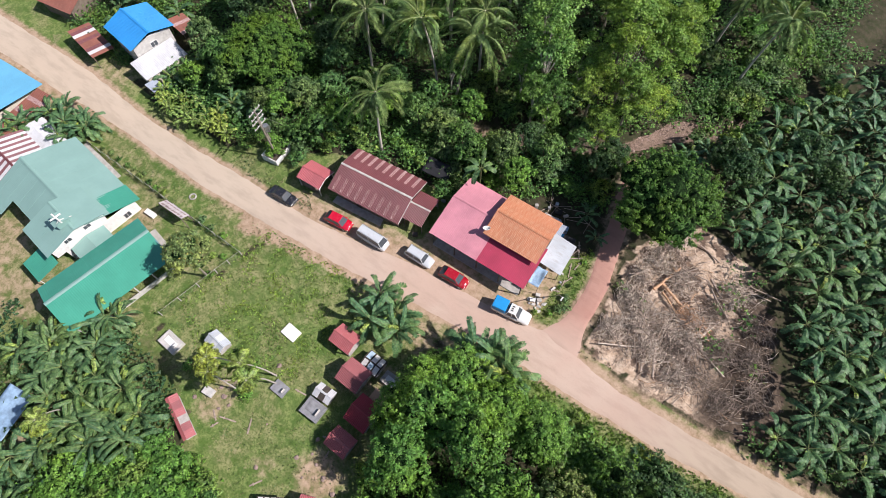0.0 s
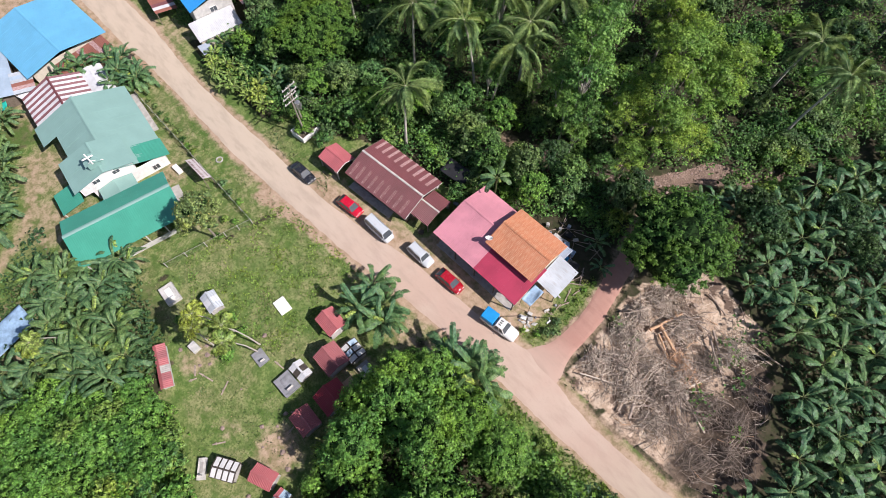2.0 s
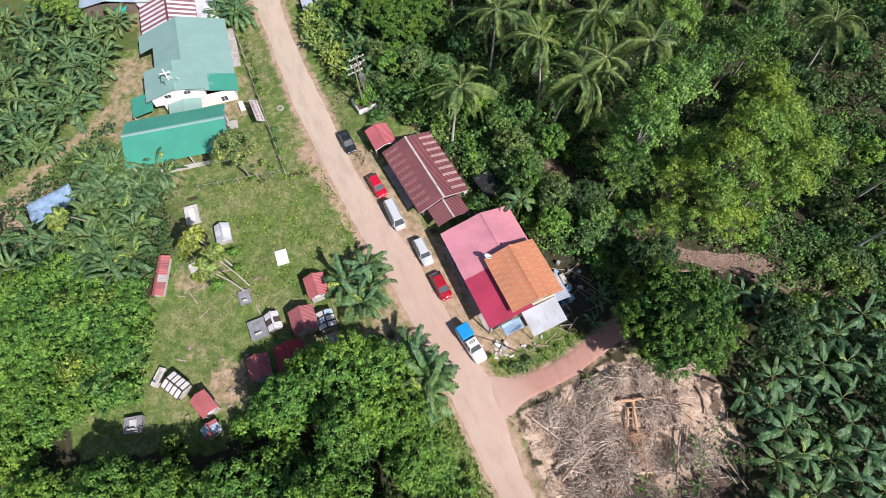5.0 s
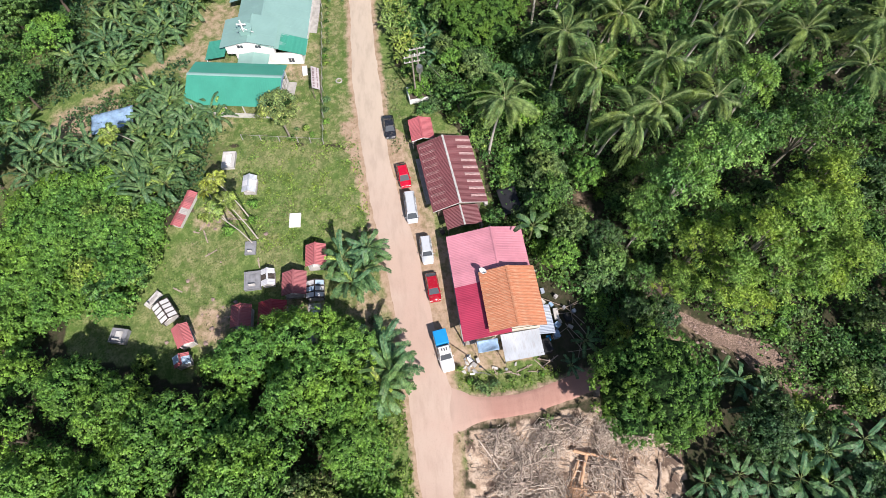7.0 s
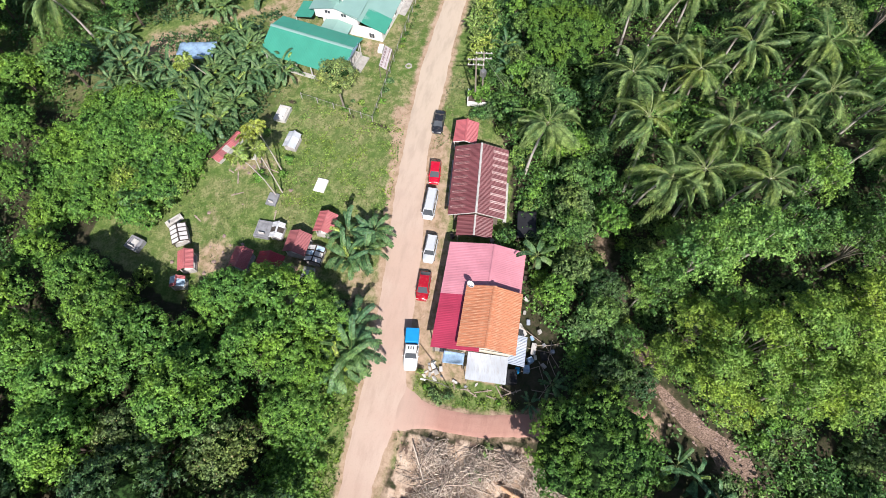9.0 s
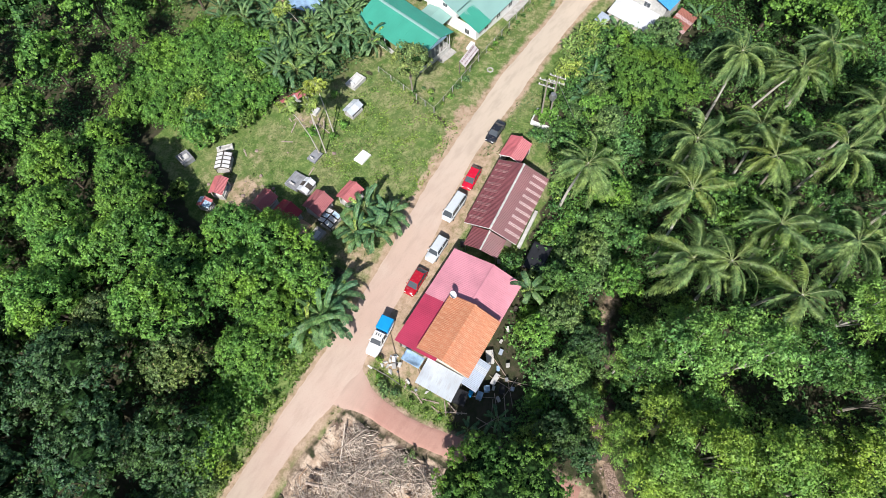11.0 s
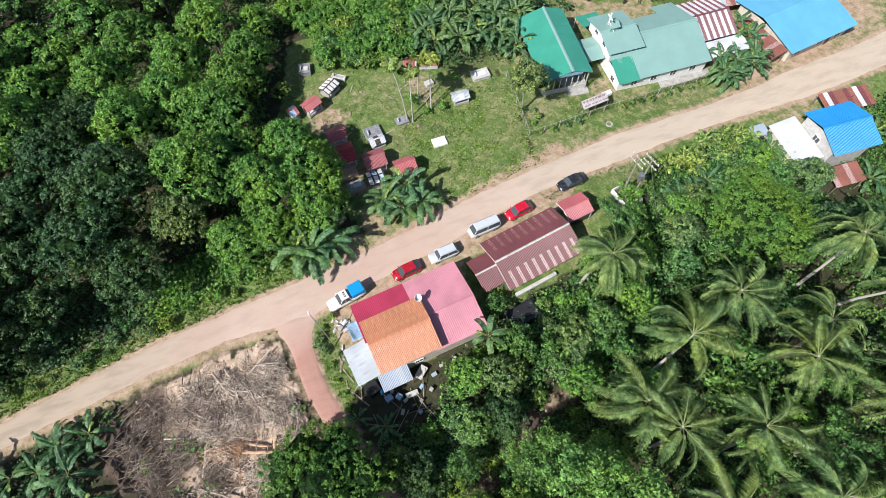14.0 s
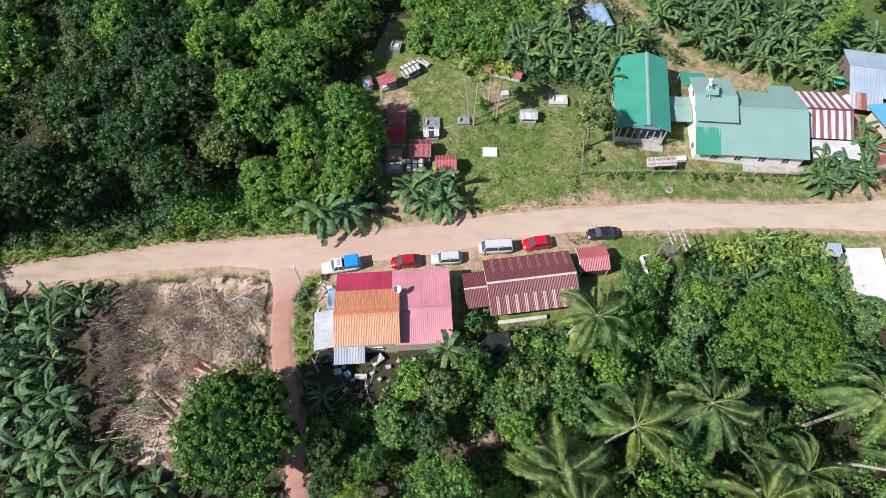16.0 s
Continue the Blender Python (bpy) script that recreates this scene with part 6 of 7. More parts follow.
# banana plants
def banana_leaf(seed, length, width, rise, droop, material, tear=0.5):
    """A long blade with parallel sides and a blunt tip, torn across into strips that hang at their own angles."""
    rng = np.random.default_rng(seed)
    n, m = 15, 6
    vs, fs = [], []

    def mid(u):
        return Vector((length * u * (1 - 0.12 * droop * u), 0, length * (rise * u - droop * u * u)))
    for i in range(m + 1):
        p, r = mid(0.97 * i / m), 0.04 * (1 - 0.8 * i / m)
        vs += [(p.x, -r, p.z), (p.x, 0.0, p.z + r), (p.x, r, p.z)]
    for i in range(m):
        a = 3 * i
        fs += [(a, a + 3, a + 4, a + 1), (a + 1, a + 4, a + 5, a + 2)]
    for s in (-1, 1):
        ang = rng.uniform(0.05, 0.4)
        for i in range(n):
            v0, v1 = i / n, (i + 1) / n
            torn = rng.uniform() < tear
            if torn:
                ang = rng.uniform(0.08, 0.5)
            slit = rng.uniform(0.05, 0.2) / n if torn else 0.0
            jag = rng.uniform(0.88, 1.05) if torn else rng.uniform(0.95, 1.02)
            a = len(vs)
            for v, k in ((v0, 1), (v1, -1)):
                p = mid(0.15 + 0.85 * v)
                w = width * 0.5 * max(0.1, min(1.0, (v + 0.04) / 0.16, (1.03 - v) / 0.14)) ** 0.55
                vs += [(p.x, s * 0.012, p.z + 0.012), (p.x + length * (0.035 + slit * k), s * w * jag * math.cos(ang), p.z + w * (0.1 - math.sin(ang)))]
            fs.append((a, a + 1, a + 3, a + 2) if s < 0 else (a, a + 2, a + 3, a + 1))
    me = mesh_of("leaf", vs, fs, material)
    me.materials.append(M_RIB)
    for f in me.polygons[:2 * m]:
        f.material_index = 1
    return me


def banana_set(seed, material, length=2.75, width=0.56, torn=0.0, low=0.0):
    return [banana_leaf(seed, length * 0.85, width * 0.8, 1.35 - low, 0.75, material, 0.2), banana_leaf(seed + 1, length, width, 1.05 - low, 0.9, material, 0.35 + torn), banana_leaf(seed + 2, length, width, 0.8 - low, 0.95, material, 0.45 + torn), banana_leaf(seed + 3, length * 0.95, width, 0.5 - low, 0.9, material, 0.55 + torn)]


B_GREEN, B_YARD, B_PALE = banana_set(90, M_BANANA, 3.0, 0.68, 0.25), banana_set(92, M_BANANA_YARD, 2.9, 0.58, 0.25), banana_set(96, M_BANANA_PALE, 1.9, 0.5)
B_WHOLE = banana_set(98, M_BANANA_YARD, 2.7, 0.74, -0.5)
STEM = bpy.data.meshes.new("stem")
bm = bmesh.new()
tube(bm, [(0, 0, -0.3), (0.02, 0.03, 1.0), (0, 0, 2.0)], [0.15, 0.12, 0.08], 7)
bm.to_mesh(STEM)
bm.free()
STEM.materials.append(M_STEM)


def banana(x, y, s=1.0, n=9, leaves=B_GREEN, label="banana plant with long torn dark green leaves", group="banana plants", h=2.0, dz=0.0):
    b = thing("banana_plant", label, "banana plant", pose(x, y, G(x, y) + dz, 0, 0, R0.uniform(0, 360)), group)
    share("stem", STEM, b, Matrix.Diagonal((s, s, h / 2.0, 1)))
    for i in range(n):
        k = min(3, int(4 * i / n))
        m = Matrix.Translation((0, 0, h - 0.1 - 0.03 * i)) @ Matrix.Rotation(i * 2.39996 + R0.uniform(-0.3, 0.3), 4, "Z") @ Matrix.Rotation(R0.uniform(-0.15, 0.15), 4, "Y") @ Matrix.Rotation(R0.uniform(-0.35, 0.35), 4, "X") @ Matrix.Scale(s * R0.uniform(0.85, 1.1), 4)
        share("leaf", B_PALE[0] if i == 0 and R0.random() < 0.5 else leaves[k], b, m)
    spots.append((x, y, 0.5))


def clump(x, y, s=1.0, count=3, n=10, spread=1.1, **kw):
    for i in range(count):
        a = R0.uniform(0, 6.28)
        q = spread * (0.2 + 0.8 * R0.random()) if count > 1 else 0
        banana(x + q * math.cos(a), y + q * math.sin(a), s * R0.uniform(0.85, 1.1), n, h=R0.uniform(1.6, 2.6) * s, **kw)


for x, y in ((19.2, -15.0), (21.6, -15.4), (17.4, -13.6), (20.4, -12.9)):
    clump(x, y, 1.2, 2, 9, 0.7, label="banana clump with broad leaves at the road edge", group="banana clumps by the road")
for x, y in ((5.6, -17.5), (8.2, -17.4), (3.6, -16.6), (6.8, -15.2)):
    clump(x, y, 1.4, 2, 10, 0.8, label="banana clump with broad leaves at the road edge", group="banana clumps by the road")
banana(22.0, -37.9, 1.1, 8, B_WHOLE, h=5.2, label="tall banana plant leaning over the pink roof")
clump(7.0, -42.5, 0.8, 1, 9)
clump(4.2, -40.3, 0.7, 1, 8)
for x, y in ((0.2, -59.6), (-1.6, -62.4), (-3.0, -60.2), (1.0, -57.6)):
    clump(x, y, 0.95, 1, 9, label="banana plant with long leaves on the creek bank")
for x, y in ((53.4, 16.6), (49.4, 13.8), (50.5, 9.6), (47.2, 6.6), (48.3, 16.8), (43, 11.9), (44.9, 17.4), (35.4, 12.4), (38, 14.3), (40, 17.8), (41.6, 14.6), (46, 10.4), (46.6, 14.2), (51.6, 12.6), (41, 21.4), (39.5, 12), (34, 15.5), (36.5, 18.2)):
    clump(x, y, 1.2, 3, 9, 1.2, leaves=B_YARD, label="dense green banana clump near the hall", group="banana clumps round the churchyard")
for x, y in ((66.5, 26.7), (60.5, 28.5), (61, 24.6), (59.5, 22.8), (70, 18.4), (67.6, 16.2), (74.4, 12.6), (65.4, 20.4), (65, 17.6), (63.5, 31), (63.6, 24), (68, 22.4), (72.5, 22), (75.5, 17), (70.5, 27), (78.5, 13), (79, 18), (83, 13.5), (87.5, 17), (80, 23), (75.5, 27.5), (86, 24), (83, 8.5), (92, 21), (95, 17), (90, 27)):
    clump(x, y, 1.2, 3, 9, 1.4, leaves=B_YARD, label="dense green banana clump near the hall", group="banana clumps round the churchyard")
for x, y in ((42.3, 25.1), (42.4, 32.8), (48.1, 36.4), (43.8, 37), (39.2, 27.5), (38.5, 31.5), (44.8, 29)):
    clump(x, y, 1.2, 2, 9, 1.2, leaves=B_YARD, label="banana clump beside the earth path", group="banana clumps round the churchyard")
for x, y in ((78.5, -11.3), (82, -10.6), (80.3, -9.0), (76.5, -10.6), (84, -8.6), (78.6, -7.6), (84.6, -3.6), (85.6, -5.5), (86, -1.5)):
    clump(x, y, 1.05, 2, 11, 0.9, label="banana clump between church and blue-roofed house", group="banana clumps by the village houses")
for x, y in ((59.3, -28.3), (56.2, -28.6), (74.5, -28.5), (62, -27.2), (75, -25.5), (85, -36), (92, -29), (95, -31)):
    clump(x, y, 1.05, 1, 11, 0.5, label="banana plant behind the roadside hedge", group="banana plants behind the hedge")
for x, y in ((58.5, -22.2), (60.2, -23.0), (62.0, -21.6), (64, -22.4), (66, -21.2), (68, -22.2), (70, -20.9), (72, -21.4), (62.5, -24.4), (66.5, -24.2), (70, -23.5), (73.5, -22.4), (64.6, -20.8)):
    clump(x, y, 0.9, 2, 9, 0.8, leaves=B_PALE, label="hedge plant with upright yellow-green leaves", group="yellow-green hedge plants")
# the plantation
PLANT = [(-27.4, -30.6), (-27.2, -35.5), (-24.4, -41), (-21.2, -46), (-17.5, -51.5), (-10, -53.2), (-5.5, -57), (-5.8, -64), (-7.5, -70), (-9.5, -77), (-14, -88), (-24, -90), (-33, -62), (-40, -45), (-44, -33.5), (-38, -30.2)]
for i in range(3200):
    x, y = R0.uniform(-49, -5), R0.uniform(-88, -28)
    if bool(inside(x, y, PLANT)) and all((x - a) ** 2 + (y - b) ** 2 > 8.0 for a, b, k in spots):
        banana(x, y, R0.uniform(1.0, 1.3), 8, h=R0.uniform(2.2, 3.8), label="plantation banana plant with torn glossy leaves", group="banana plantation")
for x, y in ((-25.6, -30.0), (-29.5, -29.6), (-10.5, -52.4)):
    banana(x, y, 1.0, 8, h=2.0, label="plantation banana plant with torn glossy leaves", group="banana plantation")

# ---- the woods, filled by spacing ----
WOOD_N = [(-62, -25), (-46, -22), (-35, -18.5), (-24, -15.5), (-9, -14.2), (1, -13.6), (7, -13), (9.2, -9), (9.0, -1.5), (6.8, 3), (5.6, 8.5), (8.5, 13), (10.5, 20), (15, 29), (24, 34), (36, 34), (43, 40), (52, 38), (60, 38), (80, 34), (84, 44), (60, 62), (46, 68), (-8, 68), (-42, 52), (-62, 34)]
WOOD_S = [(4.5, -58), (10, -50), (24, -50), (30, -44), (44, -41), (52, -42), (70, -36), (77, -36), (80, -48), (76, -70), (99, -88), (68, -114), (26, -120), (-12, -112), (-8, -90), (0, -72)]


def fill(poly, kinds, label, gap, tries, smin, smax, group, low=None, west=None):
    x0, x1 = min(p[0] for p in poly), max(p[0] for p in poly)
    y0, y1 = min(p[1] for p in poly), max(p[1] for p in poly)
    for i in range(tries):
        x, y = R0.uniform(x0, x1), R0.uniform(y0, y1)
        if not bool(inside(x, y, poly)) or float(seg_dist(x, y, CREEK)) < (9.0 if x < 8 and y < -62 else 3.4 if x < 15 else 1.6) or float(seg_dist(x, y, RED_PATH)) < 4.0:
            continue
        if not all((x - a) ** 2 + (y - b) ** 2 > (gap * (0.5 + 0.5 * k)) ** 2 for a, b, k in spots):
            continue
        s = R0.uniform(smin, smax)
        if low and low(x, y) == 0:
            continue
        if low:
            s *= min(1.0, max(0.4, low(x, y)))
        kind = R0.choice(kinds)
        if west and x < -15 and y < 4:
            kind = west[int(abs(7 * x)) % len(west)]
        put([kind], label, [(x, y, s)], group=group)


def shoulder(x, y):
    """Trees are lower where the wood meets the road and the burial ground."""
    return min(0.42 + (y - float(at(ROAD_N, x))) / 15.0, 0.40 + math.hypot(max(0.0, 12 - x), max(0.0, y - 22)) / 22 if y > 0 else 1.0)


SCRUB = [(14, 29), (17.5, 21), (20, 15.5), (24.5, 12.5), (30, 12.8), (34, 14), (36, 20), (40, 27), (37, 34), (24, 34)]
fill(SCRUB, K_MOUND, "mound of bright green scrub and climbers", 3.6, 900, 0.75, 1.15, "scrub mounds above the graves")
NEAR_N = [(-34, -23), (12, -15), (12, 12), (12, 22), (-34, 18)]
spots += [(10.4, 6.8, 1.1), (14.0, 9.0, 0.8)]
fill(NEAR_N, K_WOOD + K_WOOD[:2] + K_VINE * 2, "broadleaf tree in the dense mixed wood", 6.4, 2400, 0.85, 1.3, "trees of the roadside wood", lambda x, y: shoulder(x, y) if bool(inside(x, y, WOOD_N)) else 0, [K_WOOD[3], K_FAR[2]])
fill(WOOD_N, [K_FAR[0], K_FAR[1], K_FAR[1], K_FAR[2]], "broadleaf tree in the dense mixed wood", 7.0, 5200, 0.85, 1.35, "trees of the roadside wood", shoulder, [K_FAR[2], K_WOOD[3]])
fill(WOOD_S, K_LIGHT + [K_WOOD[4], K_DARK[1]] + K_MID + K_FAR[:1], "broadleaf tree growing among coconut palms", 6.6, 2600, 0.75, 1.2, "trees of the palm grove")
fill(WOOD_S, K_MID, "small leafy tree in the palm grove's shade", 4.4, 1600, 0.6, 1.0, "small trees of the palm grove")
fill([(-12, -84), (-17, -95), (-20, -100), (-27, -98), (-24, -90)], K_DARK, "dark leafy tree beyond the plantation", 6.5, 500, 0.8, 1.1, "trees beyond the plantation")
fill([(78, -36), (98, -33), (122, -36), (124, -70), (80, -66)], K_FAR, "broadleaf tree behind the village houses", 7.5, 400, 0.8, 1.2, "trees behind the village")
fill([(88, 18), (118, 8), (130, 30), (110, 60), (84, 44)], K_FAR + K_MID, "broadleaf tree behind the village houses", 7.5, 400, 0.6, 1.0, "trees behind the village")


# ---- undergrowth ----
def scatter_bushes(pts, label, group, kinds=K_BUSH, smin=0.7, smax=1.3, dz=0.0):
    for x, y in pts:
        if math.hypot(x - 9.0, y - 7.6) < 3.2 or math.hypot(x - 13, y - 8) < 2.5:
            continue
        k = R0.choice(kinds)
        s = R0.uniform(smin, smax)
        plant_tree(k, label, x, y, R0.uniform(0, 360), s, s * R0.uniform(0.8, 1.1), "bush", "bush", group, dz)


verge = [(x, float(at(ROAD_N, x)) + 1.4 + R0.uniform(0, 4.4)) for x in np.arange(-46, 4, 1.0)]
scatter_bushes([p for p in verge if p[0] > -17], "low roadside bush at the edge of the wood", "bushes on the road verge", [K_BUSH[1], K_BUSH[3], K_BUSH[0]], 0.3, 0.85)
scatter_bushes([p for p in verge if p[0] <= -17], "low shaded bush at the edge of the wood", "bushes on the road verge", [K_BUSH[0], K_BUSH[2]], 0.3, 0.85)
scatter_bushes([(R0.uniform(17, 31), R0.uniform(12.5, 22)) for i in range(34)], "sprawling bright green scrub above the graves", "scrub above the graves", K_BUSH[:2] + K_BUSH[3:], 0.8, 1.5)
scatter_bushes([(R0.uniform(6.5, 11), R0.uniform(-12, 14)) for i in range(26)], "leafy bush at the foot of the wood", "bushes at the wood's foot", smin=0.7, smax=1.2)
scatter_bushes([(x, y) for x, y in ((44, -29.5), (47, -27), (45.5, -32.5), (42, -34), (40.5, -37), (34, -36), (36.5, -36.8), (31, -35.8), (33.5, -38.5), (39.5, -33), (54, -25.5), (56, -26.5), (53.5, -28), (23, -34.8), (25.3, -33.6), (26, -37.5), (23.8, -40.2), (30, -39.5), (55, -23.2), (46.5, -25.6), (49, -27.4), (37.5, -39), (43, -37.5), (47.5, -33.5), (27.5, -39.5), (20.5, -39.3))], "mixed green bush behind the houses", "bushes behind the houses")
scatter_bushes([(2.3, -29.6), (2.9, -30.6), (2.7, -28.6)], "bluish green shrub beside the red track", "bushes along the red track", [K_BUSH[2]], 0.42, 0.52)
scatter_bushes([(3.6, -27.6), (3.4, -32.6), (3.3, -34.8), (3.6, -36.6), (3.4, -38.4), (5.2, -26.4), (4.4, -31.6)], "low weedy bush along the red track", "bushes along the red track", [K_BUSH[3], K_BUSH[1]], 0.2, 0.38)
scatter_bushes([(50.0, -24.2), (50.6, -25.6), (49.8, -25.2)], "leafy shrub growing in the white planter", "shrubs in the planter", [K_BUSH[1]], 0.8, 0.95, 0.5)
scatter_bushes([(x, -9.9 + R0.uniform(-0.2, 0.2)) for x in (44, 46, 48.5, 50.5, 58.5, 60.2, 62.0, 64, 66, 67.5, 69.5, 71.5, 73.5)] + [(43.6, -8), (44.6, -7), (43, -4.8), (45, -5.5)], "small garden shrub along the fence", "shrubs along the fence", smin=0.25, smax=0.5)
scatter_bushes([(29.0, 0.2), (27.6, 3.4), (31.5, 0.4), (35.8, 5.2)], "leafy shrub in the burial ground", "shrubs in the burial ground", [K_BUSH[1]], 0.5, 0.8)
creek_side = []
for i in range(700):
    x, y = R0.uniform(-14, 34), R0.uniform(-96, -42)
    d = float(seg_dist(x, y, CREEK))
    if (1.0 if x > 9 else 2.6 if x > -3 else 0.3) < d < 9.0 and not bool(inside(x, y, CLEARING)) and float(seg_dist(x, y, RED_PATH)) > 2.2 and len(creek_side) < 110:
        creek_side.append((x, y))
scatter_bushes(creek_side, "scrubby green bush on the creek bank", "bushes on the creek bank", K_BUSH + [K_BUSH[2]] * 2, smin=0.6, smax=1.25)

def undergrowth(poly, count, seed, label, material=M_LEAF):
    """Shaded low foliage beneath the trees."""
    rng = np.random.default_rng(seed)
    px, py = [p[0] for p in poly], [p[1] for p in poly]
    x, y = rng.uniform(min(px), max(px), count), rng.uniform(min(py), max(py), count)
    ok = inside(x, y, poly) & ((seg_dist(x, y, CREEK) > 2.0) | (x < 1)) & (seg_dist(x, y, RED_PATH) > 2.5) & (seg_dist(x, y, YARD_PATH) > 2.4)
    x, y = np.repeat(x[ok], 18), np.repeat(y[ok], 18)
    n = len(x)
    x, y = x + rng.normal(size=n) * 0.6, y + rng.normal(size=n) * 0.6
    pos = np.stack([x, y, land(x, y) + np.abs(rng.normal(size=n)) * 0.9 + 0.1], -1)
    nrm = rng.normal(size=(n, 3)) * 0.45 + np.array([0, 0, 1.0])
    nrm /= np.linalg.norm(nrm, axis=1, keepdims=True)
    tagged(new("undergrowth", leaf_mesh("undergrowth", pos, nrm, 0.42, material, rng)), label, "undergrowth", kind="stuff")


undergrowth(WOOD_N, 5200, 41, "dense low undergrowth beneath the mixed wood")
# dark leaves paint the shaded gaps between the banana clumps
undergrowth([(31, 10.5), (45, 6), (50, 11), (57, 15), (66, 12), (76, 9), (92, 16), (90, 36), (40, 36), (34, 22)], 1500, 43, "low green growth between the banana clumps", M_LEAF_DARK)
undergrowth([(-46, -28.5), (-20, -26.2), (-20, -28.6), (-24, -30), (-46, -33)], 40, 46, "low weeds between road and plantation")
# dark leaves again, as painted shade under the plantation
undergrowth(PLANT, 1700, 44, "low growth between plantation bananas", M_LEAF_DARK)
undergrowth([(-20, -52), (-11, -47), (-13, -38), (-15, -31), (-19, -30), (-22, -38)], 26, 45, "green regrowth sprouting in the clearing")
undergrowth([(-1.9, -31), (-1.6, -37), (-2.6, -40.5), (-5.2, -38), (-4.6, -33)], 9, 59, "olive weeds creeping over the brushwood", M_LEAF_OLIVE)
undergrowth([(5, -44.0), (13, -44.0), (16.5, -38.6), (24, -37.0), (27, -35.5), (40, -33), (47, -28.5), (56, -26.5), (77, -26), (78, -38), (44, -46), (30, -50), (8, -50), (5, -45)], 2600, 47, "weeds and low bushes in the shade behind the houses")
undergrowth([(4, -64), (-3, -69), (-6, -78), (-9, -90), (-14, -98), (-4, -98), (3, -80), (8, -68)], 700, 48, "rank green weeds on the creek bank")
undergrowth([(54, -25), (57, -23.5), (74, -20.5), (76, -27), (54, -29)], 330, 50, "rank weeds among the hedge plants")
undergrowth([(84, -23), (101, -24), (101, -39), (84, -38)], 330, 51, "weeds round the village houses")
undergrowth([(-6, -84), (-12, -96), (-24, -112), (-40, -100), (-34, -66), (-26, -90), (-14, -88)], 500, 53, "low growth beyond the plantation")
undergrowth([(74, -46), (84, -40), (104, -60), (104, -92), (70, -116), (60, -96)], 1100, 54, "undergrowth at the edge of the palm grove")
undergrowth([(56, 36), (84, 34), (86, 46), (62, 64), (46, 68), (44, 42)], 900, 55, "undergrowth behind the churchyard")
undergrowth([(-17, -18.2), (-8, -17.2), (4, -16.4), (6, -12), (-8, -11.5), (-17, -12.5)], 560, 58, "thick green growth where the wood meets the road", M_LEAF_VINE)
# west stretch of the same growth, its shade put into darker leaves
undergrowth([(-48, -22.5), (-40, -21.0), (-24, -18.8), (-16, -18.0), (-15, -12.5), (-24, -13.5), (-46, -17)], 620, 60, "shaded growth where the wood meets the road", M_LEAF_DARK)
undergrowth(SCRUB, 1000, 52, "bright low scrub between the mounds", M_LEAF_VINE)
undergrowth([(78, -38), (124, -38), (124, -70), (80, -66)], 1300, 49, "undergrowth behind the village houses")
undergrowth(WOOD_S, 5200, 42, "dense low undergrowth beneath the palms")


# ---- grass and weeds ----
def blades(name, pts, h, w, material, label, seed, k=4):
    rng = np.random.default_rng(seed)
    n = len(pts)
    p = np.array(pts)
    z = land(p[:, 0], p[:, 1])
    vs, fs = [], []
    a = rng.uniform(0, 6.28, (n, k))
    hh = h * rng.uniform(0.5, 1.4, (n, k))
    lean = rng.uniform(0.3, 0.95, (n, k)) * hh
    r = rng.uniform(0, 0.12, (n, k))
    bx, by = p[:, :1] + r * np.cos(a), p[:, 1:2] + r * np.sin(a)
    tx, ty = bx + lean * np.cos(a), by + lean * np.sin(a)
    sx, sy = -np.sin(a) * w, np.cos(a) * w
    zb = np.repeat(z[:, None], k, 1) - 0.02
    V = np.stack([np.stack([bx - sx, by - sy, zb], -1), np.stack([bx + sx, by + sy, zb], -1), np.stack([(bx + tx) / 2 + sx, (by + ty) / 2 + sy, zb + hh * 0.75], -1), np.stack([tx, ty, zb + hh], -1), np.stack([(bx + tx) / 2 - sx, (by + ty) / 2 - sy, zb + hh * 0.75], -1)], 2)
    V = V.reshape(-1, 3)
    F = np.arange(len(V)).reshape(-1, 5)
    return tagged(new(name, mesh_of(name, V, F, material)), label, "grass", kind="stuff")


def sow(poly, count, seed, keep):
    rng = np.random.default_rng(seed)
    px, py = [p[0] for p in poly], [p[1] for p in poly]
    x, y = rng.uniform(min(px), max(px), count), rng.uniform(min(py), max(py), count)
    ok = inside(x, y, poly) & ((y > at(ROAD_N, x) + 0.2) | (y < at(ROAD_S, x) - 0.2)) & keep(x, y, rng)
    return list(zip(x[ok], y[ok]))


def patchy(scale, level):
    def f(x, y, rng):
        v = np.array([noise.noise((a * scale, b * scale, 4.2)) for a, b in zip(x, y)])
        return v + rng.uniform(-0.35, 0.35, len(v)) > level
    return f


MEADOW = [(13, -17.5), (41.5, -15.5), (78, -14), (78, -8.5), (59, -8), (58, 14), (43, 6), (31, 10), (22, 11), (18, 21), (12, 19), (12, 3), (10, -8)]
blades("grass", sow(MEADOW, 17000, 1, patchy(0.25, -0.15)), 0.11, 0.035, M_GRASS, "short uneven meadow grass with dry patches", 2)
blades("weeds", sow([(23, -17), (41.5, -16), (44, 0), (33, 5), (22, -2)], 9000, 3, patchy(0.5, 0.08)), 0.10, 0.07, M_WEED, "broad-leaved weeds in the burial meadow", 4, 5)
blades("grass", sow([(24, -36), (58, -24), (58, -18.5), (38, -19.5), (46, -28), (30, -33)], 7000, 5, patchy(0.3, -0.1)), 0.18, 0.035, M_GRASS, "rough grass round the houses", 6)
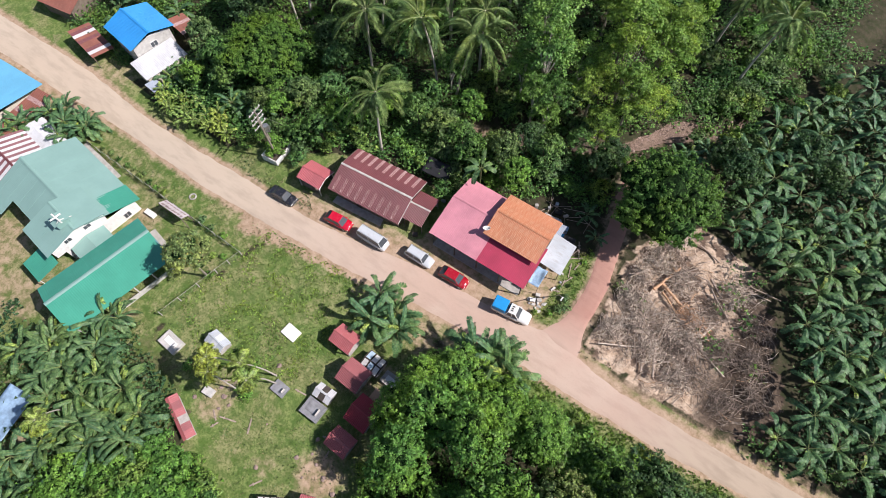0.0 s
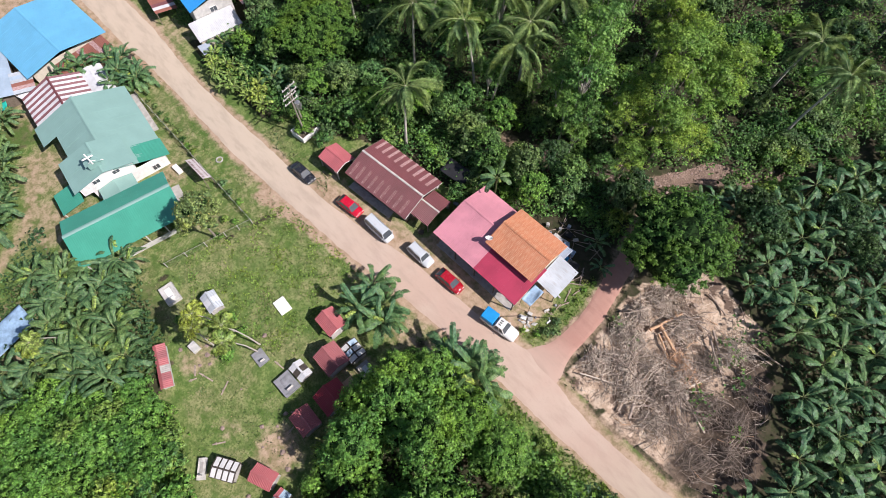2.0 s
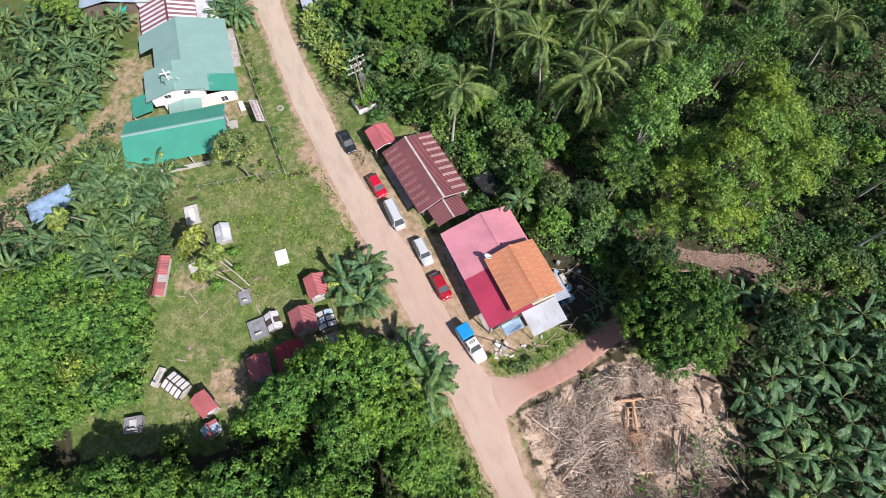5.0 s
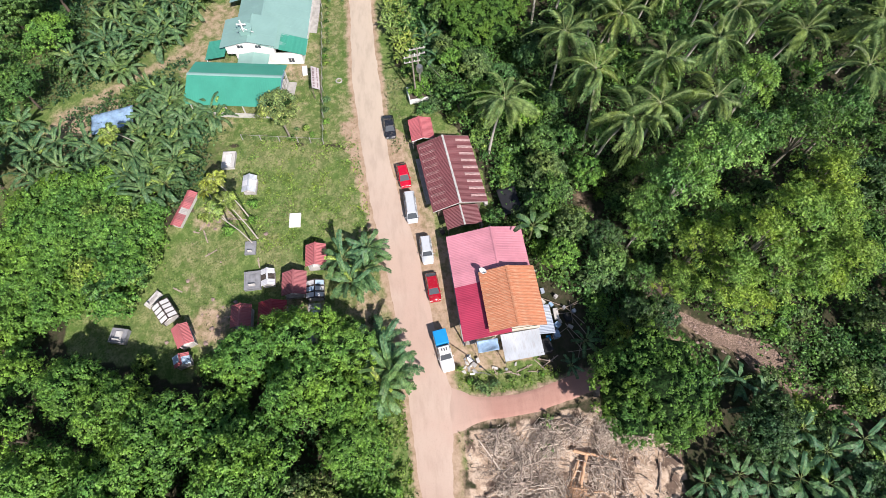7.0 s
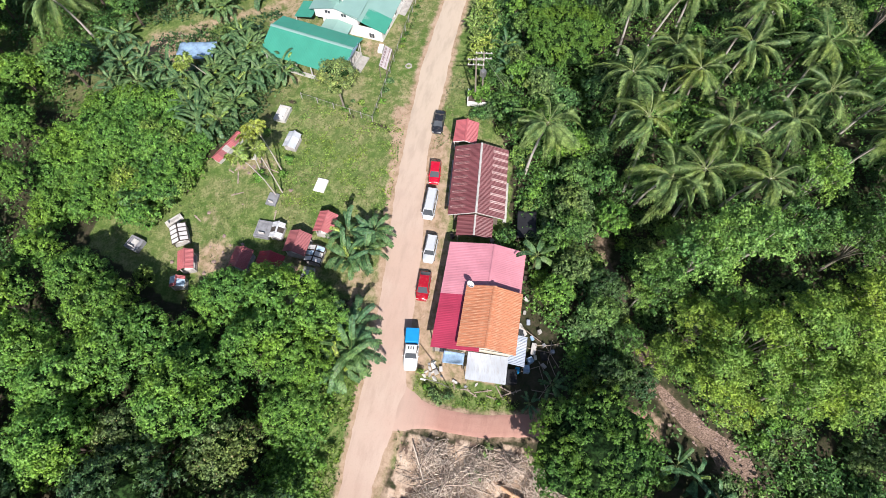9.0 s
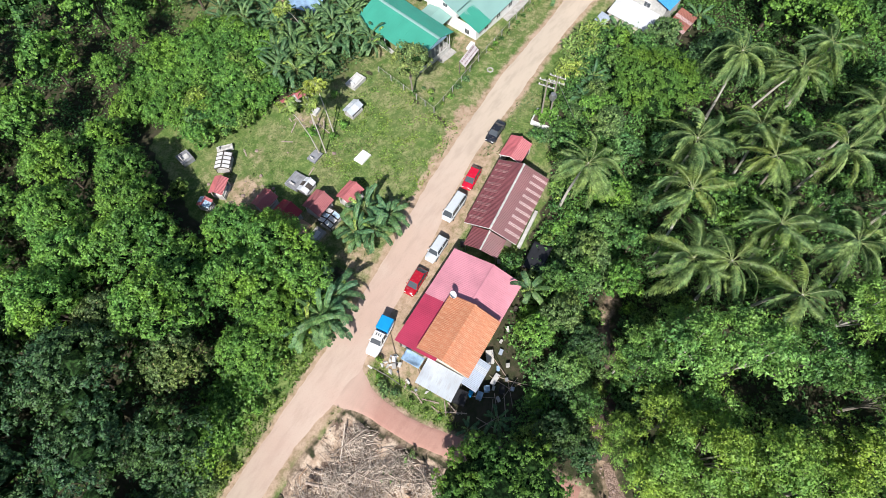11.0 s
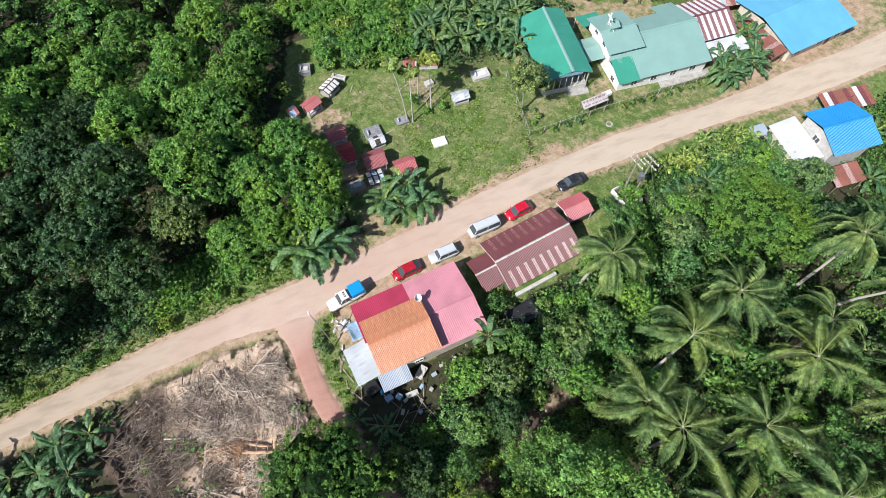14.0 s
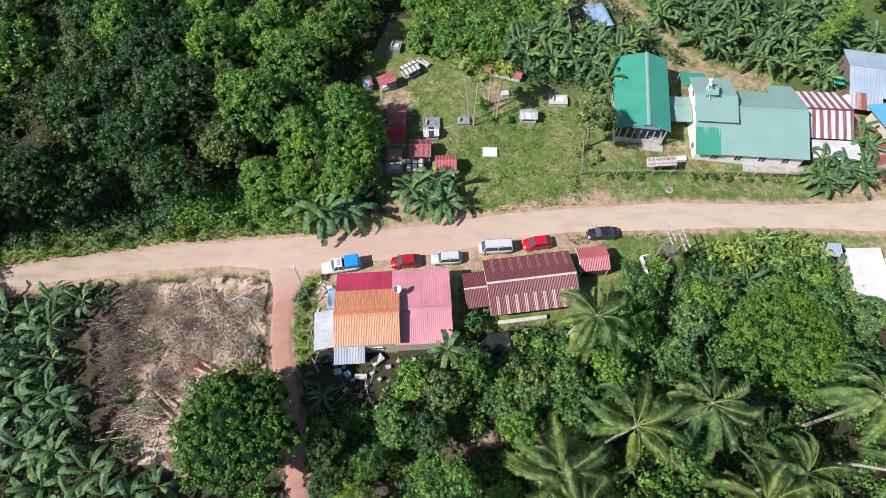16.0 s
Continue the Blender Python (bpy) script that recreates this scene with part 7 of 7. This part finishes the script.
blades("grass", sow([(-48, -26), (8, -19), (8, -13), (-48, -18)], 8000, 7, lambda x, y, r: y - at(ROAD_N, x) < 1.0 + 4.5 * r.uniform(size=len(x))), 0.22, 0.05, M_WEED, "tall green verge grass below the wood", 8, 5)
blades("grass", sow([(2.6, -26.0), (5.5, -25.8), (4.6, -28), (4.6, -39), (2.6, -39.5), (1.8, -33)], 520, 9, lambda x, y, r: seg_dist(x, y, RED_PATH) > 1.7), 0.2, 0.035, M_WEED, "weeds along the red track", 10, 4)
blades("grass", sow([(-40, -32), (-2, -25), (-2, -27), (-20, -30), (-40, -34)], 900, 11, lambda x, y, r: at(ROAD_S, x) - y < 2.0), 0.25, 0.04, M_GRASS, "thin grass on the clearing's road edge", 12, 4)

# ---- the clearing: felled trunks, brushwood, stumps ----
R1 = random.Random(23)


def log(a, b, r, material, label, name="log"):
    t = thing(name, label, "log", here(a[0], a[1]), "felled logs in the clearing")
    d = Vector((b[0] - a[0], b[1] - a[1], 0))
    pts = [Vector((0, 0, r + 0.32)).lerp(d + Vector((0, 0, r + 0.42)), i / 5) + Vector((R1.uniform(-0.05, 0.05), R1.uniform(-0.05, 0.05), R1.uniform(-0.02, 0.03))) for i in range(6)]
    part("trunk", tubed(pts, [r * (1 - 0.25 * i / 5) for i in range(6)], 9), material, t)
    for i in (1, 3, 4):
        e = pts[i] + Vector((R1.uniform(-0.6, 0.6), R1.uniform(-0.6, 0.6), R1.uniform(0.05, 0.4)))
        part("branch_stub", tubed([pts[i], e], [r * 0.4, r * 0.22], 5), material, t)


for a, b, r, m in (((-5.7, -38.7), (-7.1, -43.5), 0.21, M_CUT), ((-6.1, -40.1), (-9.6, -38.7), 0.23, M_CUT), ((-10.2, -37.2), (-6.8, -39.1), 0.17, M_CUT), ((-10.1, -38.4), (-14.3, -38.0), 0.13, M_CUT), ((-10.9, -38.4), (-13.5, -36.1), 0.1, M_CUT), ((-11.4, -39.0), (-14.4, -37.2), 0.12, M_CUT), ((-14.9, -36.4), (-10.6, -37.8), 0.13, M_CUT), ((-10.8, -36.8), (-12.6, -35.2), 0.13, M_DEAD),
                   ((-4.7, -29.5), (-8.0, -32.3), 0.13, M_DEAD), ((-8.3, -31.8), (-9.4, -32.8), 0.24, M_DEAD), ((-9.2, -32.3), (-11.0, -28.0), 0.22, M_DEAD), ((-13.6, -36.4), (-14.5, -39.7), 0.12, M_TWIG), ((-11.2, -44.8), (-14.7, -41.8), 0.17, M_DEAD), ((-6.5, -43.6), (-11.0, -44.1), 0.1, M_DEAD), ((-4.2, -48.2), (-6.4, -47.4), 0.15, M_DEAD), ((-7.8, -48.6), (-11.0, -47.7), 0.14, M_DEAD),
                   ((-14.4, -46.7), (-19.8, -47.3), 0.1, M_DEAD), ((-4.5, -34.6), (-6.5, -34.4), 0.13, M_DEAD), ((-12.2, -29.8), (-15.8, -32.5), 0.14, M_TWIG), ((-14.8, -36.1), (-17.3, -35.8), 0.09, M_DEAD), ((-9.6, -27.9), (-8.7, -30.6), 0.12, M_DEAD), ((-8.7, -31.0), (-3.5, -27.8), 0.1, M_TWIG), ((-15.2, -40.6), (-11.1, -43.7), 0.14, M_DEAD), ((-18.1, -33.6), (-14.5, -34.8), 0.1, M_TWIG), ((-7.3, -32.2), (-6.1, -35.2), 0.12, M_DEAD), ((-18.7, -46.4), (-14.8, -45.9), 0.09, M_DEAD)):
    log(a, b, r, m, "freshly cut pale orange log lying in the clearing" if m is M_CUT else "bare grey-brown felled log among brushwood")
for x, y in ((-9.6, -38.4), (-5.4, -35.6), (-13, -33.5), (-15, -41), (-7.6, -46), (-4.4, -38.6)):
    st = thing("stump", "ragged tree stump amid the brushwood", "stump", here(x, y), "stumps in the clearing")
    part("bole", tubed([(0, 0, -0.2), (0.03, 0, 0.25), (0.05, 0.02, 0.45)], [0.38, 0.27, 0.25], 9), M_DEAD, st)
    for k in range(5):
        a = k * 1.3
        part("root", tubed([(0.2 * math.cos(a), 0.2 * math.sin(a), 0.15), (0.85 * math.cos(a), 0.85 * math.sin(a), -0.05)], [0.1, 0.03], 5), M_DEAD, st)


def brushwood(count, seed, rmin, rmax, lmin, lmax, material, name, label, heaps):
    rng = np.random.default_rng(seed)
    vs, fs = [], []
    c = 0
    while c < count:
        if rng.uniform() < 0.9:
            hx, hy, hr = heaps[rng.integers(len(heaps))]
            x, y = hx + rng.normal() * hr * 0.62, hy + rng.normal() * hr * 0.62
        else:
            x, y = rng.uniform(-22.5, -1.5), rng.uniform(-53, -26)
        if not bool(inside(x, y, CLEARING)):
            continue
        c += 1
        hk = min(heaps, key=lambda q: (q[0] - x) ** 2 + (q[1] - y) ** 2)
        a, ln, tl = hk[0] * 7.3 + hk[1] * 3.1 + rng.normal() * 1.0, rng.uniform(lmin, lmax), rng.normal() * 0.14
        d = Vector((math.cos(a), math.sin(a), tl))
        z = G(x, y) + abs(rng.normal()) * 0.32 + 0.03 + 0.95 * max(math.exp(-((x - a0) ** 2 + (y - b0) ** 2) / (1.6 * c0 * c0)) for a0, b0, c0 in heaps) * rng.uniform()
        r = rng.uniform(rmin, rmax)
        side = Vector((-d.y, d.x, 0)).normalized()
        bend = side * rng.normal() * 0.12 * ln + Vector((0, 0, rng.uniform(0, 0.08) * ln))
        p0 = Vector((x, y, z)) - d * ln / 2
        if not (bool(inside(p0.x, p0.y, CLEARING)) and bool(inside(p0.x + d.x * ln, p0.y + d.y * ln, CLEARING))):
            continue
        b0 = len(vs)
        for u in (0, 0.5, 1.0):
            q = p0 + d * ln * u + bend * (4 * u * (1 - u))
            w = r * (1 - 0.6 * u)
            vs += [tuple(q + side * w), tuple(q + Vector((0, 0, w * 1.3))), tuple(q - side * w)]
        for k in (0, 3):
            fs += [(b0 + k, b0 + k + 1, b0 + k + 4, b0 + k + 3), (b0 + k + 1, b0 + k + 2, b0 + k + 5, b0 + k + 4)]
    return tagged(new(name, mesh_of(name, vs, fs, material)), label, "brushwood", kind="stuff")


HEAPS = [(-4, -30.5, 1.4), (-6, -33, 1.5), (-3.4, -36, 1.1), (-3.2, -39.5, 1.0), (-9, -31.0, 1.8), (-5, -36, 1.6), (-9.5, -35, 1.8), (-13, -30.0, 1.7), (-13, -34.5, 1.8), (-4.0, -43, 1.5), (-8, -42, 1.8), (-11.5, -37.5, 1.6), (-5, -46.5, 1.6), (-15, -44.5, 1.6)]
DARK_HEAPS = [(-15.5, -31.5, 1.6), (-19, -30.0, 1.6), (-16.5, -36, 1.8), (-20, -37, 1.8), (-19, -41.5, 1.6), (-22, -33, 1.8), (-13.5, -40, 1.4), (-11.5, -33, 1.2)]
brushwood(1750, 31, 0.016, 0.055, 0.6, 2.8, M_TWIG, "brushwood", "heaps of dry tangled twigs and cut branches", HEAPS)
brushwood(360, 32, 0.03, 0.095, 1.4, 4.6, M_DEAD, "brushwood", "scattered bare branches of felled trees", HEAPS)
# dark twig colour stands in for the banana shade on this side
brushwood(1000, 35, 0.014, 0.05, 0.6, 2.8, M_WOOD, "brushwood", "dark brown twigs and branches, coloured as if in shade", DARK_HEAPS)
brushwood(520, 37, 0.016, 0.06, 0.7, 3.4, M_DEAD, "brushwood", "bare branches strewn over the darkened soil", DARK_HEAPS)
brushwood(800, 36, 0.014, 0.045, 0.5, 2.2, M_WOOD, "brushwood", "brown tangled twigs with clinging dead leaves", HEAPS)
brushwood(160, 33, 0.03, 0.07, 0.8, 2.6, M_CUT, "brushwood", "freshly split orange branch pieces", [(-10.5, -38.0, 1.0), (-12, -37.5, 1.0)])
brushwood(2400, 34, 0.03, 0.09, 0.12, 0.45, M_TWIG, "wood_chips", "pale wood chips and dry leaves on bare soil", HEAPS)

# ---- the creek ----
def ribbon(name, pts, half, shift, lift, material, label, category):
    """A flat strip that follows a line, its edges wavering."""
    vs, fs = [], []
    for i, (q, e) in enumerate(along(pts, 0.6)):
        s = Vector((-e.y, e.x, 0))
        w = half * (1 + 2.7 * math.exp(-((q.x - 3.5) / 3.2) ** 2)) * (1 + 0.7 * noise.noise((q.x * 0.4, q.y * 0.4, 1.5)))
        for f in (-1, -0.4, 0.4, 1):
            p = q + s * (shift + w * f)
            vs.append((p.x, p.y, G(p.x, p.y) + lift if lift < 0.2 else G(q.x, q.y) + 0.1))
        if i:
            k = 4 * i
            fs += [(k - 4 + j, k - 3 + j, k + 1 + j, k + j) for j in range(3)]
    tagged(new(name, mesh_of(name, vs, fs, material, True)), label, category, kind="structure")


ribbon("creek_bed", CREEK[4:10], 0.6, 0.4, 0.06, M_GRAVEL, "pinkish gravel bed of a half-dry creek", "creek bed")
# upper stretch: shade painted in by the darker earth colour
ribbon("creek_bed", CREEK[1:5], 0.9, 0.0, 0.05, M_SHADED_EARTH, "dark earth of the upper creek bed, deepened for shade", "creek bed")
ribbon("water", CREEK[4:10], 0.6, -1.5, 0.25, M_WATER, "shallow brown creek water", "water")
ROCKS = []
for i in range(3):
    rng = np.random.default_rng(60 + i)
    bm = bmesh.new()
    bmesh.ops.create_icosphere(bm, subdivisions=2, radius=0.5)
    for v in bm.verts:
        v.co *= 0.8 + 0.45 * noise.noise(v.co * 2.2 + Vector((i * 7, 0, 0)))
        v.co.z *= 0.62
    me = bpy.data.meshes.new("stone")
    bm.to_mesh(me)
    bm.free()
    me.materials.append(M_ROCK)
    ROCKS.append(me)
PALE_ROCKS = []
for i in range(4):
    rng = np.random.default_rng(80 + i)
    bm = bmesh.new()
    for k in range(14):
        bm.verts.new((rng.uniform(-0.5, 0.5), rng.uniform(-0.36, 0.36), rng.uniform(-0.15, 0.3)))
    bmesh.ops.convex_hull(bm, input=bm.verts)
    bmesh.ops.delete(bm, geom=[v for v in bm.verts if not v.link_faces], context="VERTS")
    me = bpy.data.meshes.new("stone")
    bm.to_mesh(me)
    bm.free()
    me.materials.append(M_GREY_CONC if i == 3 else M_OLD_WHITE)
    PALE_ROCKS.append(me)
for q, e in along(CREEK[1:10], 0.42):
    s = Vector((-e.y, e.x, 0))
    o = R1.uniform(-2.0, 2.6)
    x, y = q.x + s.x * o, q.y + s.y * o
    sc = R1.uniform(0.18, 0.6)
    st = new("stone", ROCKS[R1.randrange(3)])
    st.matrix_basis = pose(x, y, G(x, y) + 0.08 * sc, R1.uniform(-15, 15), R1.uniform(-15, 15), R1.uniform(0, 360)) @ Matrix.Scale(sc, 4)
    tagged(st, "rounded reddish-brown stone in the creek bed", "stone", "stones in the creek bed")


# ---- debris among the graves ----
for i, (x, y) in enumerate(((29.5, 5.2), (30.6, 4.6), (29.0, 6.6), (32.4, 7.4), (28.3, 5.6), (15.2, 4.2), (16.4, 3.6), (13.6, 4.8), (17.6, 5.0), (26.8, -1.6), (23.0, 4.4), (20.6, 8.6), (12.2, 10.4), (17.0, 2.0), (15.6, 6.2), (11.6, 5.4))):
    st = new("stone", ROCKS[i % 3])
    sc = R1.uniform(0.35, 0.8)
    st.matrix_basis = pose(x, y, G(x, y) + 0.06, R1.uniform(-10, 10), 0, R1.uniform(0, 360)) @ Matrix.Scale(sc, 4)
    tagged(st, "loose rubble stone lying among graves", "stone", "rubble among the graves")
for x, y, a, ln in ((29.6, 2.6, 80, 3.4), (27.2, 6.8, 20, 2.2), (24.5, 5.8, 120, 1.8), (19.4, 9.8, 60, 1.5), (30.4, 3.4, 40, 1.8), (22.4, -0.8, 10, 1.6), (28.8, 7.4, 150, 1.4), (28.0, 8.2, 70, 1.0), (16.2, 1.2, 20, 1.2), (15.0, 2.6, 100, 0.9)):
    pl = thing("plank", "bleached timber plank lying in the grass", "plank", here(x, y, a), "planks among the graves")
    part("board", boxed((0, 0, 0.08), (ln, 0.17, 0.06), bev=0.01), M_DEAD, pl)
    part("batten", boxed((ln * 0.2, 0, 0.13), (0.1, 0.36, 0.04)), M_DEAD, pl)

for i, (x, y) in enumerate(((5.4, -27.2), (5.9, -27.5), (5.1, -27.7), (6.4, -27.3), (5.6, -28.0), (4.8, -28.4), (6.0, -28.4), (5.3, -29.2), (4.9, -27.0), (6.8, -27.8), (5.0, -31.0), (4.7, -32.4), (5.2, -33.6))):
    st = new("stone", PALE_ROCKS[i % 4])
    st.matrix_basis = pose(x, y, G(x, y) + 0.05, R1.uniform(-10, 10), 0, R1.uniform(0, 360)) @ Matrix.Scale(R1.uniform(0.45, 0.9), 4)
    tagged(st, "pale rubble lump beside the parked pickup", "stone", "rubble beside the pickup")

# ---- yard clutter ----
def junk(x, y, w, d, h, material, label, name="crate", rz=0.0):
    c = thing(name, label, name.replace("_", " "), here(x, y, rz), "clutter behind the house")
    part("body", boxed((0, 0, h / 2), (w, d, h), bev=0.04), material, c)
    part("lid", boxed((0, 0, h + 0.03), (w * 1.05, d * 1.05, 0.06), bev=0.02), material, c)


for x, y, w, d, h, m, nm, lb in ((6.9, -37.5, 1.6, 1.5, 1.4, M_BLACK, "crate", "tall dark crate behind the shed"), (8.4, -39.3, 0.9, 0.7, 0.9, M_TARP, "plastic_drum", "blue plastic drum behind the shed"), (9.6, -39.6, 0.7, 0.7, 0.9, M_TARP, "plastic_drum", "blue plastic drum behind the shed"), (11.2, -39.8, 1.5, 0.6, 0.4, M_OLD_WHITE, "crate", "pale plastic crate behind the lean-to"), (13.2, -37.8, 1.6, 0.9, 0.7, M_OLD_WHITE, "crate", "whitewashed storage box behind the house"), (6.3, -27.9, 0.7, 0.5, 0.4, M_WHITE, "sack", "white sack by the parked pickup"), (5.6, -28.4, 0.6, 0.5, 0.35, M_CONC, "sack", "grey cement sack on the ground"), (6.1, -28.9, 0.6, 0.4, 0.4, M_OLD_WHITE, "sack", "pale sack in a heap"), (24.6, -26.2, 0.7, 0.5, 0.6, M_DARKWOOD, "crate", "dark crate under the porch"), (10.6, -41.2, 1.1, 0.7, 0.5, M_RUBBER, "crate", "black plastic crate in the yard")):
    junk(x, y, w, d, h, m, lb, nm, R1.uniform(0, 40))
for x, y, w, d, h, m, nm, lb in ((12.6, -39.4, 0.8, 0.5, 0.5, M_TARP, "crate", "blue plastic crate in the shaded yard"), (13.6, -40.2, 0.6, 0.6, 0.8, M_CONC, "bucket", "grey plastic bucket in the shaded yard"), (10.2, -40.2, 0.7, 0.45, 0.35, M_OLD_WHITE, "crate", "white plastic crate behind the lean-to"), (12.0, -41.0, 0.5, 0.5, 0.7, M_GREY_CONC, "bucket", "grey bucket in the shaded yard"), (14.6, -38.6, 0.9, 0.6, 0.45, M_GREYZINC, "basin", "dented zinc basin by the rear wall"), (15.8, -37.9, 0.6, 0.45, 0.5, M_CONC, "crate", "grey crate by the rear wall"), (17.6, -37.8, 1.1, 0.5, 0.5, M_OLD_WHITE, "basin", "white washing basin by the rear wall"), (8.0, -38.2, 0.9, 0.7, 1.0, M_CANOPY, "plastic_drum", "bright blue plastic drum beside the shed"), (9.0, -38.6, 0.5, 0.5, 0.6, M_OLD_WHITE, "bucket", "white bucket beside the shed"), (20.6, -37.2, 0.8, 0.6, 0.6, M_DARKWOOD, "crate", "dark wooden crate by the rear wall"), (9.4, -41.4, 0.9, 0.5, 0.4, M_CONC, "crate", "grey plastic crate under the trees"), (11.4, -42.2, 0.6, 0.6, 0.7, M_GREYZINC, "bucket", "zinc bucket under the trees"), (25.2, -31.8, 0.6, 0.6, 0.8, M_CONC, "bucket", "grey bucket between the houses"), (24.8, -33.0, 0.9, 0.5, 0.4, M_GREYZINC, "basin", "zinc basin between the houses")):
    junk(x, y, w * 0.75, d * 0.75, h * 0.75, m, lb, nm, R1.uniform(0, 60))
for x, y, a, ln in ((4.3, -32.2, 95, 1.8), (4.0, -33.4, 70, 1.3), (4.6, -34.6, 110, 2.2), (4.1, -35.8, 85, 1.5), (4.9, -36.6, 40, 1.9), (5.2, -38.0, 120, 2.6), (4.6, -30.9, 20, 1.2), (5.4, -37.4, 75, 2.0)):
    pl = thing("plank", "grey broken plank among weeds by the shed", "plank", here(x, y, a), "planks beside the shed")
    part("board", boxed((0, 0, 0.1), (ln, 0.14, 0.05), bev=0.01), M_DEAD, pl)
    part("batten", boxed((-ln * 0.25, 0, 0.15), (0.08, 0.4, 0.05)), M_DEAD, pl)
for i in range(12):
    x, y = R1.uniform(6.0, 13), R1.uniform(-43, -39.0)
    pl = thing("pole", "loose grey timber pole leaning in the yard", "pole", here(x, y, R1.uniform(0, 180)), "loose poles in the yard")
    part("shaft", tubed([(-1.6, 0, 0.05), (1.7, 0.1, R1.uniform(0.1, 1.4))], [0.05, 0.035], 6), M_DEAD, pl)
